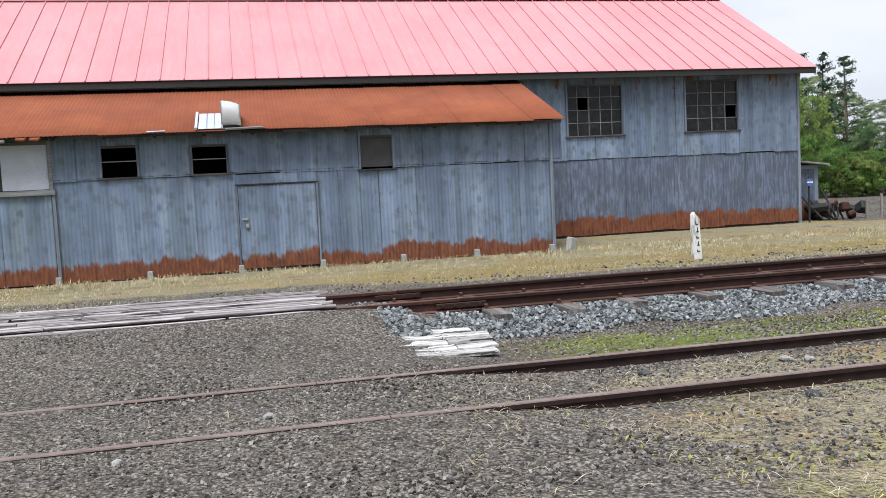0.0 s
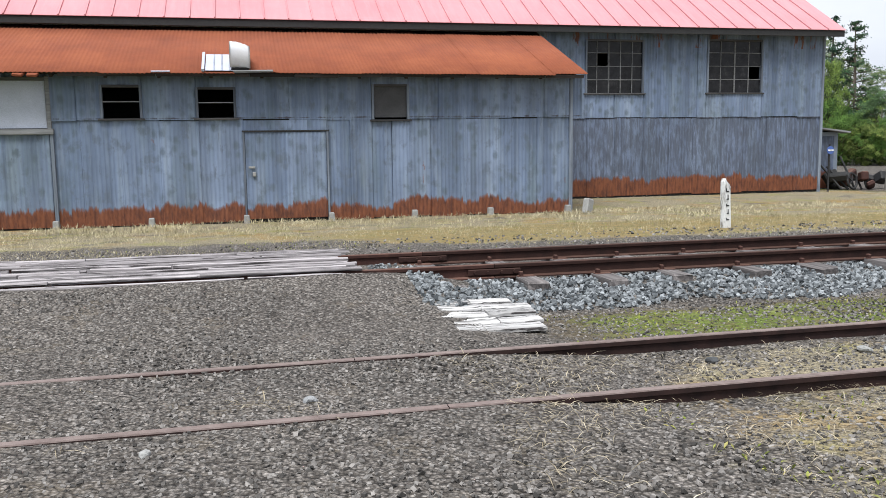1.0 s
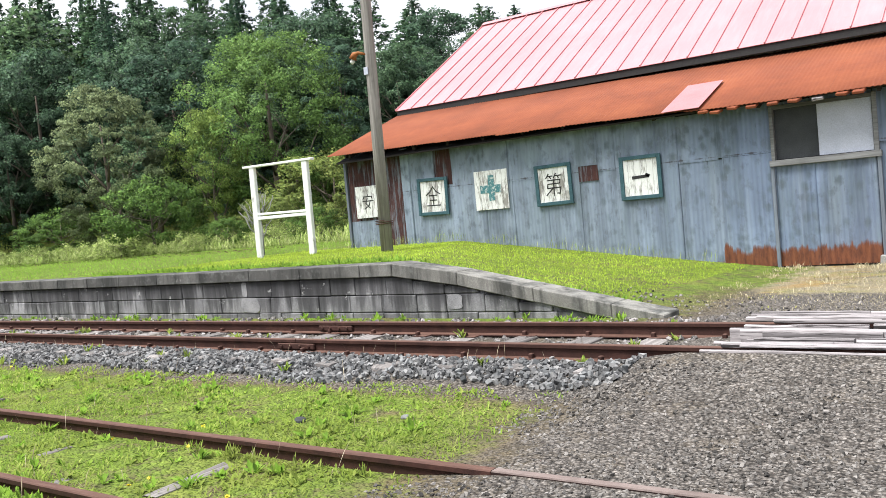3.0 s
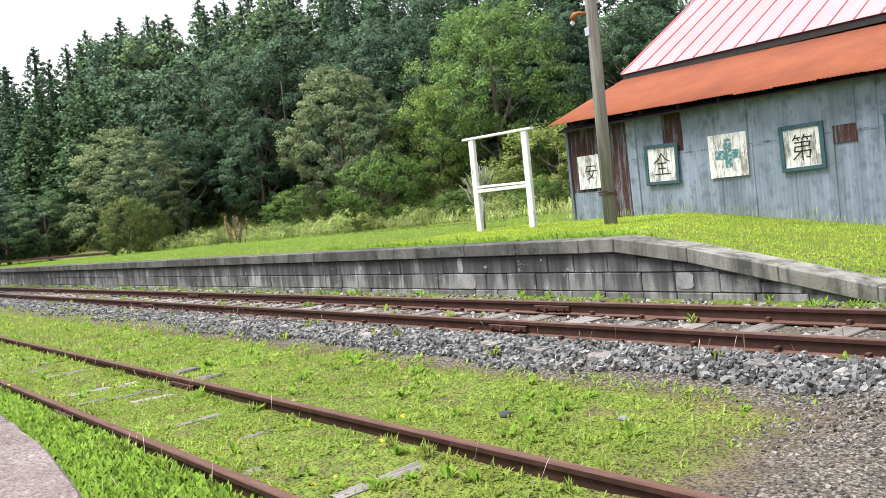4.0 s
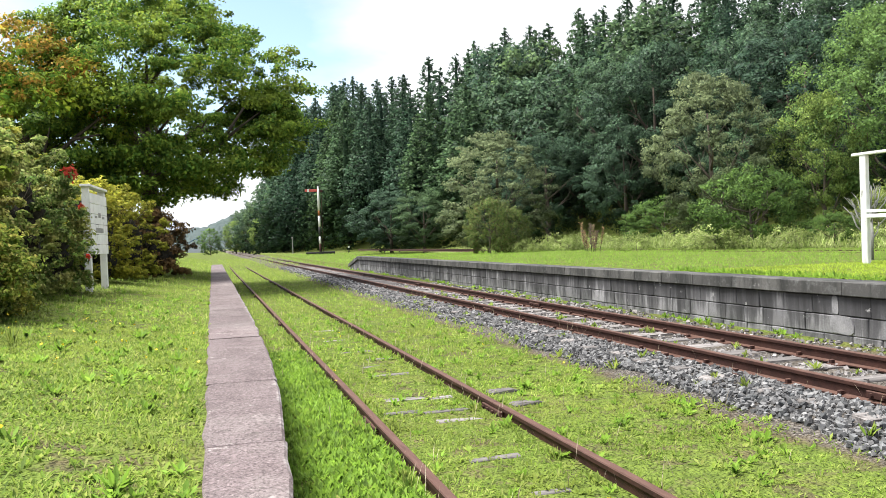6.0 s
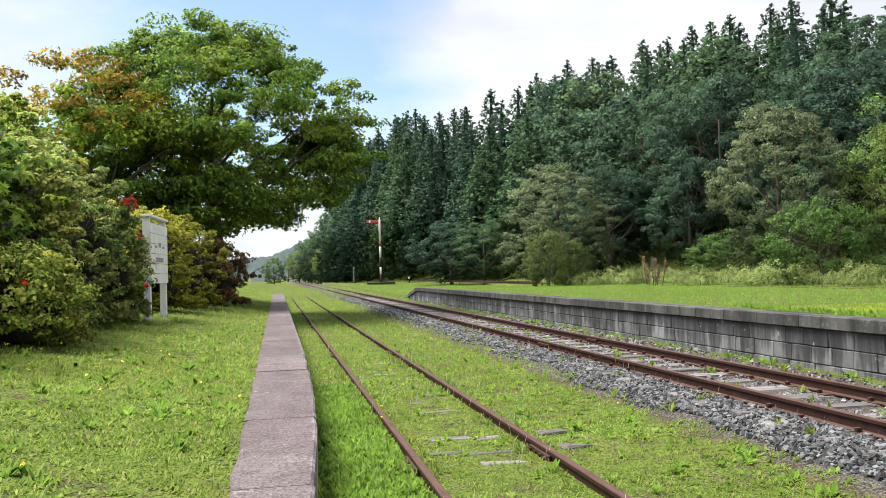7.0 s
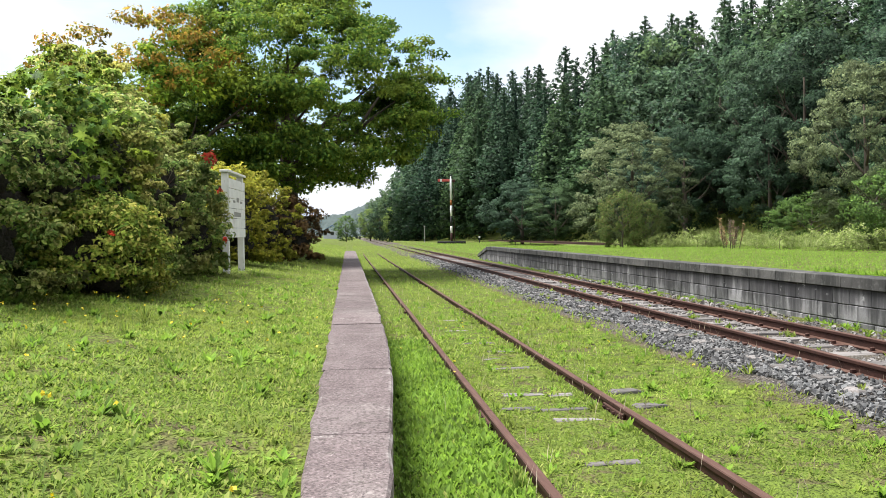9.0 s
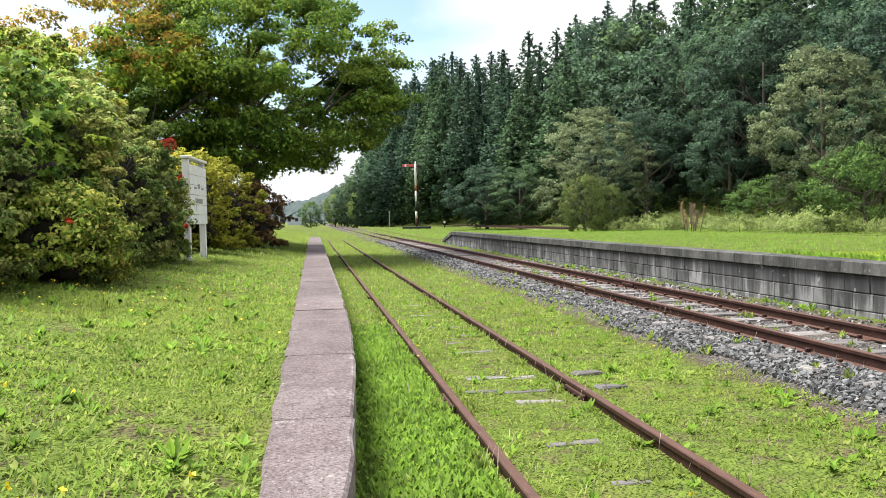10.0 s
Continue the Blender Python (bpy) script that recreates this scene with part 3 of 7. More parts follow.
def height(x, y):
    x, y = np.asarray(x, float), np.asarray(y, float)
    crossing = step(-4.5, -3.5, x) * (1 - step(1.0, 2.3, x))
    h = np.full(np.broadcast(x, y).shape, -0.10)
    bed = np.interp(y, [7.9, 8.75, 10.7, 11.3, 12.5], [-0.10, 0.025, 0.025, 0.03, 0.0])
    bed = bed - 0.03 * step(0.9, 1.8, x) * step(8.3, 8.6, y) * (1 - step(10.8, 11.2, y))
    h = np.where(y > 7.9, bed, h)
    level = np.interp(y, [4.0, 5.2, 7.4, 8.66, 8.84, 8.94, 10.5, 10.7, 12.4], [-0.03, -0.012, -0.012, 0.145, 0.18, 0.07, 0.07, 0.15, 0.0])
    h = blend(h, level, crossing)
    front = blend(-0.03, -0.055, step(0, 5, x))
    h = np.where((y < 5.2), blend(h, front, step(-4.5, -3.4, x) * (1 - step(4.4, 5.2, y))), h)
    # the strip before the shed, and the shed's yard
    h = np.where(y > 12.4, np.interp(y, [12.4, 17.5, 19, 26], [0.0, -0.1, -0.03, 0.0]), h)
    # the platform's grass, sloping down to the crossing
    foot = np.interp(y, [11.4, 17.5], [-8.4, -11.5])
    end = np.interp(y, [11.4, 17.5], [-4.7, -5.0])
    up = np.clip((end - x) / (end - foot), 0, 1) * np.interp(x, [-75, -50.4, -47.2], [0.3, 0.32, 1.0])
    far = np.interp(y, [11.5, 24, 40], [0.74, 0.66, 0.6])
    base = np.where(y > 12.4, h, 0.0)
    h = np.where(y > 11.53, blend(base, far, up), h)
    # the near lawn behind the paved edge
    lawn = 0.40 + 0.13 * np.clip(3.95 - y, 0, 3.5) + 0.04 * np.clip(0.45 - y, 0, 8)
    h = np.where(y < 4.15, blend(h, lawn, 1 - step(-5.6, -3.2, x)), h)
    # past the paving's end the ground is level and the siding sinks under the grass
    level_far = 0.02 + 0.13 * np.clip(3.95 - y, 0, 3.5) + 0.04 * np.clip(0.45 - y, 0, 8)
    h = np.where(y < 7.9, blend(h, level_far, 1 - step(-75, -60.5, x)), h)
    h = h + 0.4 * step(-60, -110, x) * (y > 6.5) * step(6.5, 12, y) * (1 - step(10, 14, y) * 0)* 0.5
    # the hill
    over = np.clip(y - forest_edge(x), 0, None)
    h = h + np.where(x < 60, 15 * (1 - np.exp(-over / 38)), 0) * step(-215, -150, x) * step(12, 24, y)
    return h


def spread(*knots):
    out = []
    for (a, s), (b, _) in zip(knots, knots[1:]):
        out += list(np.arange(a, b - 1e-6, s))
    return np.array(out + [knots[-1][0]])


gx = spread((-900, 60), (-240, 12), (-60, 3), (-32, 0.6), (-16, 0.2), (4, 0.4), (16, 2), (60, 20), (300, 100), (900, 1))
gy = spread((-900, 60), (-60, 6), (-12, 0.6), (0, 0.2), (4.1, 0.1), (4.2, 0.2), (7.6, 0.1), (8.6, 0.06), (9.02, 0.2), (11.52, 0.03), (11.55, 0.25), (13, 0.4), (22, 1.2), (46, 4), (120, 20), (300, 100), (900, 1))
GX, GY = np.meshgrid(gx, gy)
GZ = height(GX, GY)
near_lump = np.exp(-((GX + 4) ** 2 + (GY - 6) ** 2) / 700)
wob = np.array([noise.noise((a * 0.9, b * 0.9, 3.1)) for a, b in zip(GX.ravel(), GY.ravel())]).reshape(GX.shape)
GZ = GZ + 0.018 * wob * near_lump
nx, ny = len(gx), len(gy)
idx = np.arange(nx * ny).reshape(ny, nx)
gf = np.stack([idx[:-1, :-1], idx[:-1, 1:], idx[1:, 1:], idx[1:, :-1]], -1).reshape(-1, 4)
ground_me = quick_mesh("ground", np.stack([GX, GY, GZ], -1).reshape(-1, 3), gf, M_GROUND, True)


def zones(x, y):
    """How far a place is turf, and how far dry straw."""
    gravel = step(-5.4, -3.3, x + 0.12 * np.clip(y - 8, -3, 3)) * (1 - step(14.0, 15.0, y))
    turf = 1 - gravel
    right = step(1.6, 2.8, x) * step(6.3, 7.0, y) * (1 - step(7.5, 8.0, y)) * 0.78
    right2 = step(2.4, 5.0, x) * (1 - step(4.3, 5.2, y)) * 0.5
    turf = np.maximum(turf, np.maximum(right, right2))
    bed = step(7.9, 8.2, y) * (1 - step(10.9, 11.3, y))
    turf = turf * (1 - bed * 0.85)
    strip = step(11.6 + 1.3 * (1 - step(0.5, 3.0, x)), 12.6 + 1.5 * (1 - step(0.5, 3.0, x)), y) * (1 - step(20, 22, y)) * step(-5.2, -4.0, x)
    dry = strip * 0.85 + 0.66 * step(0.9, 3.0, x) * (1 - step(4.4, 6.6, y)) + 0.3 * step(1.6, 2.8, x) * step(6.3, 7.0, y) * (1 - step(7.5, 8.0, y)) + 0.45 * step(1.5, 3, x) * step(5.2, 5.5, y) * (1 - step(6.3, 6.5, y))
    yard = step(14.5, 16.0, x) * step(18.5, 20.5, y) * (1 - step(44, 50, y))
    return np.clip(turf, 0, 1) * (1 - yard), np.clip(dry, 0, 1) * (1 - yard)


zt, zd = zones(GX, GY)
layer = ground_me.color_attributes.new("zone", "FLOAT_COLOR", "POINT")
zm = step(11.8, 12.5, GY) * (1 - step(14.3, 15.8, GY)) * step(-2.5, 3, GX) * (GX < 40)
layer.data.foreach_set("color", np.stack([zt, zd, zm * zd, 0 * zt + 1], -1).astype(np.float32).ravel())
ground = tagged(new("ground", ground_me), "crushed grey gravel, green turf and dry straw", "ground", kind="structure")


# ---- the two near tracks and a far one ----
RAIL_PROFILE = [(-0.06, -0.14), (0.06, -0.14), (0.06, -0.128), (0.012, -0.115), (0.01, -0.045), (0.032, -0.034), (0.033, -0.006), (0.026, 0), (-0.026, 0), (-0.033, -0.006), (-0.032, -0.034), (-0.01, -0.045), (-0.012, -0.115), (-0.06, -0.128)]
rail_cache = {}


def rail(parent, x0, x1, y, z, material=None):
    k = (round(x1 - x0, 3), material.name if material else "")
    if k not in rail_cache:
        bm = sweep(RAIL_PROFILE, 0, k[0])
        me = bpy.data.meshes.new("rail")
        bm.to_mesh(me)
        bm.free()
        me.materials.append(material or M_RAIL)
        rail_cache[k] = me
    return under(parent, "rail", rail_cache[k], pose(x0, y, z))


def fishplate(parent, x, y, z):
    bm = box(-0.27, 0.27, -0.045, -0.014, -0.105, -0.045, 0.006)
    box(-0.27, 0.27, 0.014, 0.045, -0.105, -0.045, 0.006, bm)
    for k in (-0.2, -0.07, 0.07, 0.2):
        tube([(k, -0.068, -0.075), (k, 0.068, -0.075)], [0.016, 0.016], 6, bm)
    part("joint_bar", bm, M_DARKRAIL if x > -4 else M_RAIL, parent, "", pose(x, y, z))


def sleeper_mesh(name, length, width, thick, seed, material=None):
    rnd = random.Random(seed)
    bm = box(-width / 2, width / 2, -length / 2, length / 2, -thick, 0, 0.012)
    for v in bm.verts:
        v.co += Vector((rnd.uniform(-1, 1) * 0.012, rnd.uniform(-1, 1) * 0.03, rnd.uniform(-1, 1) * 0.006))
    me = bpy.data.meshes.new(name)
    bm.to_mesh(me)
    bm.free()
    me.materials.append(material or M_SLEEPER)
    return me


A1, A2, B1, B2 = 5.30, 6.432, 9.06, 10.192
track_a = thing("railway_track", (0, 0, 0), "disused rusty narrow-gauge siding sunk in grass and gravel", "railway track", "railway tracks")
for y, cut in ((A1, (-79.6, -69.6, -59.6, -49.6, -39.6, -29.6, -19.6, -9.6, -3.75, 0.75, 10.75, 20.75, 30.75)), (A2, (-79.72, -69.72, -59.72, -49.72, -39.72, -29.72, -19.72, -9.72, -3.75, 0.4, 10.4, 20.4, 30.4))):
    for a, b in zip(cut, cut[1:]):
        dusty = a > -4.5
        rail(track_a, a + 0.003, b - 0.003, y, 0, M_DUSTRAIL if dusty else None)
        if a < -5 or 0.3 < a < 0.8 or a > 5:
            fishplate(track_a, a, y, 0)
rnd = random.Random(4)
sl = [sleeper_mesh("sleeper", 1.0, (0.10, 0.085, 0.12, 0.095)[k], 0.14, k) for k in range(4)]
# those that show between the rails: place along the track, and from where to where across it
for i, (x, ya, yb, show) in enumerate(((-29, 5.6, 6.1, 0.0), (-24.6, 5.7, 6.2, 0.004), (-20.9, 5.6, 6.0, 0.006), (-18.0, 5.75, 6.2, 0.008), (-16.3, 5.7, 6.1, 0.008), (-14.67, 5.76, 6.22, 0.018), (-13.78, 5.97, 6.34, 0.014), (-13.1, 5.81, 6.12, 0.012), (-12.29, 5.75, 6.22, 0.022), (-11.5, 5.6, 5.95, 0.002), (-10.74, 5.62, 6.02, 0.02), (-10.66, 6.04, 6.29, 0.016), (-10.06, 5.48, 5.80, 0.02), (-9.96, 5.83, 6.26, 0.026), (-9.54, 5.83, 6.27, 0.022), (-8.9, 5.6, 5.9, 0.004), (-8.2, 5.72, 6.10, 0.018), (-7.33, 5.87, 6.12, 0.012), (-6.52, 5.46, 5.62, 0.012), (-5.62, 5.56, 6.19, 0.022))):
    under(track_a, "sleeper", sl[i % 4], pose(x, (ya + yb) / 2, -0.108 + show, rnd.uniform(-0.7, 0.7), 0, rnd.uniform(-4, 4)) @ Matrix.Diagonal((1, yb - ya, 1, 1)))
pad = sleeper_mesh("sleeper", 0.26, 0.16, 0.12, 9)
for x in (-10.67, -9.96):
    under(track_a, "sleeper", pad, pose(x, A2 + 0.39, -0.07, 0, 0, 8))
for i, x in enumerate(np.arange(3.6, 12, 1.52)):
    under(track_a, "sleeper", sl[i % 4], pose(x, 5.866, -0.102 + rnd.uniform(-0.012, 0.004), 0, 0, rnd.uniform(-2, 2)))

track_b = thing("railway_track", (0, 0, 0), "rusty narrow-gauge track on grey stone ballast beside a platform", "railway track", "railway tracks")
BZ = 0.182
for y, first in ((B1, -287.87), (B2, -288.35)):
    for k in range(33):
        a = first + 10 * k
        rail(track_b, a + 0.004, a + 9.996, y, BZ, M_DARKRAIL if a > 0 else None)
        if a > -60:
            fishplate(track_b, a, y, BZ)
spike_bm = box(-0.09, 0.09, -0.13, 0.13, -0.015, 0.004, 0.004)
for dx, dy in ((-0.05, -0.09), (0.05, 0.09)):
    box(dx - 0.02, dx + 0.02, dy - 0.025, dy + 0.025, 0, 0.045, 0.006, spike_bm)
spike_me = bpy.data.meshes.new("rail_fastening")
spike_bm.to_mesh(spike_me)
spike_bm.free()
spike_me.materials.append(M_RAIL)
slb = [sleeper_mesh("sleeper", 2.1, 0.21, 0.15, 10 + k) for k in range(5)]
sld = [sleeper_mesh("sleeper", 2.1, 0.21, 0.15, 20 + k, M_DARKSLEEPER) for k in range(5)]
for i, x in enumerate(list(np.arange(-58, -3.5, 0.68)) + list(np.arange(1.67, 24, 0.785))):
    s = under(track_b, "sleeper", (slb if x < 0 else sld)[i % 5], pose(x + rnd.uniform(-0.04, 0.04), 9.626 + rnd.uniform(-0.05, 0.05), (0.046 if x < 0 else 0.05) + rnd.uniform(-0.005, 0.006), 0, 0, rnd.uniform(-1.5, 1.5)))
    if -24 < x < 10:
        for y in (-0.566, 0.566):
            under(s, "rail_fastening", spike_me, pose(0, y, 0.006))

track_c = thing("railway_track", (0, 0, 0), "distant rusty siding in grass behind the platform", "railway track", "railway tracks")
for y in (20.4, 21.532):
    for k in range(8):
        rail(track_c, -101 + 10 * k + 0.004, -91 + 10 * k - 0.004, y, 0.70)


# ---- the stone-faced platform ----
M_PLASTER = plain("old_plaster", (0.15, 0.15, 0.16), (0.36, 0.355, 0.37), 9, 0.9)
platform = thing("platform", (0, 0, 0), "old block-faced platform with a stained concrete coping and grass top", "platform", kind="structure")


def top_of(x):
    """Height of the coping's top along the platform."""
    return float(np.interp(x, [-50.3, -47.1, -8.4, -7.4, -4.7], [0.30, 0.76, 0.76, 0.62, 0.07]))


def worn_block(name, x0, x1, z0, z1, y0, y1, material, rnd, slope=None):
    bm = box(x0, x1, y0, y1, z0, z1, 0)
    for v in bm.verts:
        if slope:
            v.co.z += slope(v.co.x)
        v.co += Vector((rnd.uniform(-1, 1) * 0.003, rnd.uniform(-1, 1) * 0.008, rnd.uniform(-1, 1) * 0.004))
    bmesh.ops.bevel(bm, geom=bm.edges[:], offset=0.01, segments=1, affect="EDGES")
    return part(name, bm, material, platform)


rnd = random.Random(11)
face_bm = sweep([(11.47, -0.2), (11.47, 0.56), (11.72, 0.56), (11.72, -0.2)], -47.1, -8.45)
part("core_wall", face_bm, M_BLOCK, platform)
for outline in (((-8.45, -0.2), (-4.8, -0.2), (-4.8, 0.0), (-7.4, 0.45), (-8.45, 0.56)), ((-47.1, -0.2), (-47.1, 0.56), (-50.2, 0.12), (-50.2, -0.2))):
    core = bmesh.new()
    cv = [[core.verts.new((x, y, z)) for x, z in outline] for y in (11.47, 11.72)]
    core.faces.new(cv[0]), core.faces.new(cv[1][::-1])
    m = len(outline)
    for i in range(m):
        core.faces.new((cv[0][i], cv[0][(i + 1) % m], cv[1][(i + 1) % m], cv[1][i]))
    bmesh.ops.recalc_face_normals(core, faces=core.faces)
    part("core_wall", core, M_BLOCK, platform)
for row, (z0, z1) in enumerate(((-0.16, 0.10), (0.108, 0.335), (0.343, 0.585))):
    x = -50.2 - 0.3 * (row % 2)
    while x < -4.9:
        w = rnd.uniform(0.42, 0.6)
        room = top_of(x + w * 0.5) - 0.175
        hi = min(z1, room)
        if hi - z0 > 0.06:
            worn_block("block", max(x, -50.2), x + w - 0.008, z0, hi, 11.425, 11.50, M_BLOCK, rnd)
        x += w
x = -50.3
while x < -4.8:
    w = min(rnd.uniform(0.95, 1.15), -4.7 - x)
    for bend in (-47.1, -8.4):
        if x < bend - 0.01 and bend < x + w + 0.2:
            w = bend - x
    a, b = top_of(x), top_of(x + w)
    worn_block("coping", x, x + w - 0.006, -0.17, 0.0, 11.375, 11.80, M_COPING, rnd, lambda u, x=x, w=w, a=a, b=b: a + (b - a) * (u - x) / w)
    x += w

for a, b, c, d in ((-11.46, -11.06, 0.12, 0.34), (-11.42, -11.31, 0.36, 0.58), (-7.58, -7.34, 0.15, 0.33)):
    pp = bmesh.new()
    ring = [(0.5 * (a + b) + (b - a) * 0.5 * math.copysign(abs(math.cos(q * 0.449)) ** 0.5, math.cos(q * 0.449)) * (1 + 0.25 * noise.noise((q * 0.9, a, 2))), 0.5 * (c + d) + (d - c) * 0.5 * math.copysign(abs(math.sin(q * 0.449)) ** 0.5, math.sin(q * 0.449)) * (1 + 0.25 * noise.noise((q * 0.8, a, 7)))) for q in range(14)]
    fr, bk = ([pp.verts.new((u, yy, w)) for u, w in ring] for yy in (11.416, 11.44))
    pp.faces.new(fr), pp.faces.new(bk[::-1])
    for q in range(14):
        pp.faces.new((fr[q], bk[q], bk[(q + 1) % 14], fr[(q + 1) % 14]))
    bmesh.ops.recalc_face_normals(pp, faces=pp.faces)
    part("plaster_patch", pp, M_PLASTER, platform, "pale flaking plaster patch")

# ---- the low paved edge beside the siding ----
edge = thing("paved_edge", (0, 0, 0), "narrow strip of cracked pinkish concrete paving along a lawn", "pavement", kind="structure")


def paved_to(x):
    """Where the paving's track side runs."""
    return np.interp(x, [-60, -17, -12, -9.5, -7.15, -5.8, -4.9], [4.63, 4.59, 4.55, 4.50, 4.39, 4.31, 4.17])


cuts = [-4.9, -7.14, -9.33, -12.75, -14.25, -17.7, -22.0, -27.0, -33.0, -39.0, -46.0, -53.0, -60.0]
rnd = random.Random(3)
for a, b in zip(cuts, cuts[1:]):
    bm = bmesh.new()
    n = max(3, int((a - b) / 0.35))
    top, low = [], []
    for i in range(n + 1):
        t = i / n
        x = a + (b - a) * t + (-0.006 if i == 0 else 0.006 if i == n else 0)
        yr = float(paved_to(x)) + rnd.uniform(-1, 1) * 0.012
        yl = 3.95 + rnd.uniform(-1, 1) * 0.014
        z = 0.42 + rnd.uniform(-1, 1) * 0.004
        row = [bm.verts.new(p) for p in ((x, yl, -0.1), (x, yl, z - 0.012), (x, yl + 0.014, z), (x, yr - 0.016, z), (x, yr, z - 0.016), (x, yr - 0.01, -0.2))]
        top.append(row)
    for p, q in zip(top, top[1:]):
        for k in range(5):
            bm.faces.new((p[k], p[k + 1], q[k + 1], q[k]))
    bm.faces.new(top[0]), bm.faces.new(top[-1][::-1])
    bmesh.ops.recalc_face_normals(bm, faces=bm.faces)
    part("paving_slab", bm, M_SLAB, edge)


# ---- the corrugated-iron goods shed ----
shed = thing("goods_shed", (0, 0, 0), "weathered blue-grey corrugated-iron goods shed with a rusted lean-to", "shed")
YW, YU = 17.55, 20.25
WAVE = 0.076
L0, L1 = -14.55, 6.30
U1 = 14.15


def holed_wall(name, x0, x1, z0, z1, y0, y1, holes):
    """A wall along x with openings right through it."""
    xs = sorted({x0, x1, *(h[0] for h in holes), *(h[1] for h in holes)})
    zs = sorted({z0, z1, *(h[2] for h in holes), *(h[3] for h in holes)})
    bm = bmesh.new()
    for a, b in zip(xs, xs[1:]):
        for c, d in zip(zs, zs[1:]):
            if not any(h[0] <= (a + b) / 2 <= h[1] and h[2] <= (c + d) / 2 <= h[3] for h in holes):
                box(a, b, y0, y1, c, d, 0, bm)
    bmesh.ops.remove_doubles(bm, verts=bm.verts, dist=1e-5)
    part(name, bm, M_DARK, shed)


def corrugated(x0, x1, z0, z1, lift=0.0):
    """One ribbed sheet, standing in the plane y = 0; the ribs run on from sheet to sheet."""
    n = max(4, int((x1 - x0) / WAVE * 4))
    xs = np.linspace(x0, x1, n + 1)
    ys = -0.0075 * np.sin(2 * np.pi * xs / WAVE) - lift
    v = [(x, y, z0) for x, y in zip(xs, ys)] + [(x, y, z1) for x, y in zip(xs, ys)]
    f = [(i, i + 1, n + 2 + i, n + 1 + i) for i in range(n)]
    v += [(xs[0], 0.01, z0), (xs[0], 0.01, z1), (xs[-1], 0.01, z0), (xs[-1], 0.01, z1)]
    k = 2 * n + 2
    f += [(k, 0, n + 1, k + 1), (n, k + 2, k + 3, 2 * n + 1)]
    return mesh_of("iron_sheet", v, f, M_IRON, True)


def clad(x0, x1, rows, y, holes, rnd, turn=None, rusty=()):
    """Sheets side by side in rows, cut round the openings."""
    for z0, z1, lift in rows:
        cuts = {x0, x1, *(h[k] for h in holes for k in (0, 1) if h[2] < z1 and h[3] > z0)}
        x = x0
        while x < x1 - 0.5:
            x += rnd.uniform(0.62, 0.82)
            if all(abs(x - c) > 0.22 for c in cuts):
                cuts.add(x)
        cuts = sorted(cuts)
        for i, (a, b) in enumerate(zip(cuts, cuts[1:])):
            spans = [(z0 + rnd.uniform(-0.02, 0.015), z1 + rnd.uniform(-0.012, 0.015))]
            for h in holes:
                if h[0] < (a + b) / 2 < h[1]:
                    nxt = []
                    for c, d in spans:
                        if h[2] > c:
                            nxt.append((c, min(d, h[2])))
                        if h[3] < d:
                            nxt.append((max(c, h[3]), d))
                    spans = [s for s in nxt if s[1] - s[0] > 0.02]
            for c, d in spans:
                m = pose(0, y, 0, rnd.uniform(-0.35, 0.35), 0, 0)
                if turn is not None:
                    m = turn @ m
                me = corrugated(a, b, c, d, lift + 0.003 * (i % 2))
                if any(p <= (a + b) / 2 <= q for p, q in rusty):
                    me.materials[0] = M_OLDRUST
                under(shed, "iron_sheet", me, m)


M_PALEGREY = plain("pale_grey_flashing", (0.24, 0.25, 0.27), (0.36, 0.37, 0.39), 4, 0.6)
M_SASH = make_old_wood("dark_sash_wood", (0.035, 0.034, 0.037), (0.12, 0.118, 0.12), "x")
M_UPRIGHT = make_old_wood("grey_upright_wood", (0.08, 0.092, 0.115), (0.23, 0.265, 0.32), "z")
pr = Paint("brown_rusted_iron", 0.8, 0.1, 0.25)
pr.colour(pr.mix(pr.ramp(pr.noise(1.0, 6, 0.7, pr.stretch((12, 12, 1.0))), (0.5, 0.0), (0.62, 0.8)), pr.ramp(pr.noise(5, 5, 0.65), (0.3, (0.04, 0.021, 0.022)), (0.7, (0.09, 0.04, 0.037))), (0.2, 0.23, 0.27)))
M_OLDRUST = pr.m
rnd = random.Random(21)
LOW_HOLES = [(-5.05, -3.52, 1.70, 2.56), (-2.65, -1.93, 1.87, 2.47), (-1.0, -0.28, 1.87, 2.43), (2.25, 2.98, 1.82, 2.49)]
UP_HOLES = [(7.75, 9.25, 2.47, 3.72), (10.92, 12.45, 2.48, 3.76)]
# backing walls painted near-black: the unlit rooms and the shadow band under the eave
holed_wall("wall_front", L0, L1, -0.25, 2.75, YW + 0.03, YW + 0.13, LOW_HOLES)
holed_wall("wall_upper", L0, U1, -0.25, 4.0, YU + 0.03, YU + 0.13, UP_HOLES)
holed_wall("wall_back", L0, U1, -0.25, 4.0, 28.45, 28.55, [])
door_hole = [(-0.17, 1.38, -0.3, 1.61)]
clad(L0, -13.5, [(-0.2, 1.30, 0.0)], YW, [], rnd)
clad(L0, -13.5, [(1.27, 2.80, 0.006)], YW, [], rnd, None, ((-14.6, -13.4),))
clad(-13.5, -12.95, [(-0.2, 2.80, 0.008)], YW, [], rnd, None, ((-13.6, -12.9),))
clad(-12.95, -12.05, [(-0.2, 1.82, 0.0), (1.78, 2.76, 0.012)], YW, [], rnd)
clad(-12.05, -11.6, [(-0.2, 1.95, 0.004)], YW, [], rnd)
clad(-12.05, -11.6, [(1.92, 2.76, 0.014)], YW, [], rnd, None, ((-12.1, -11.5),))
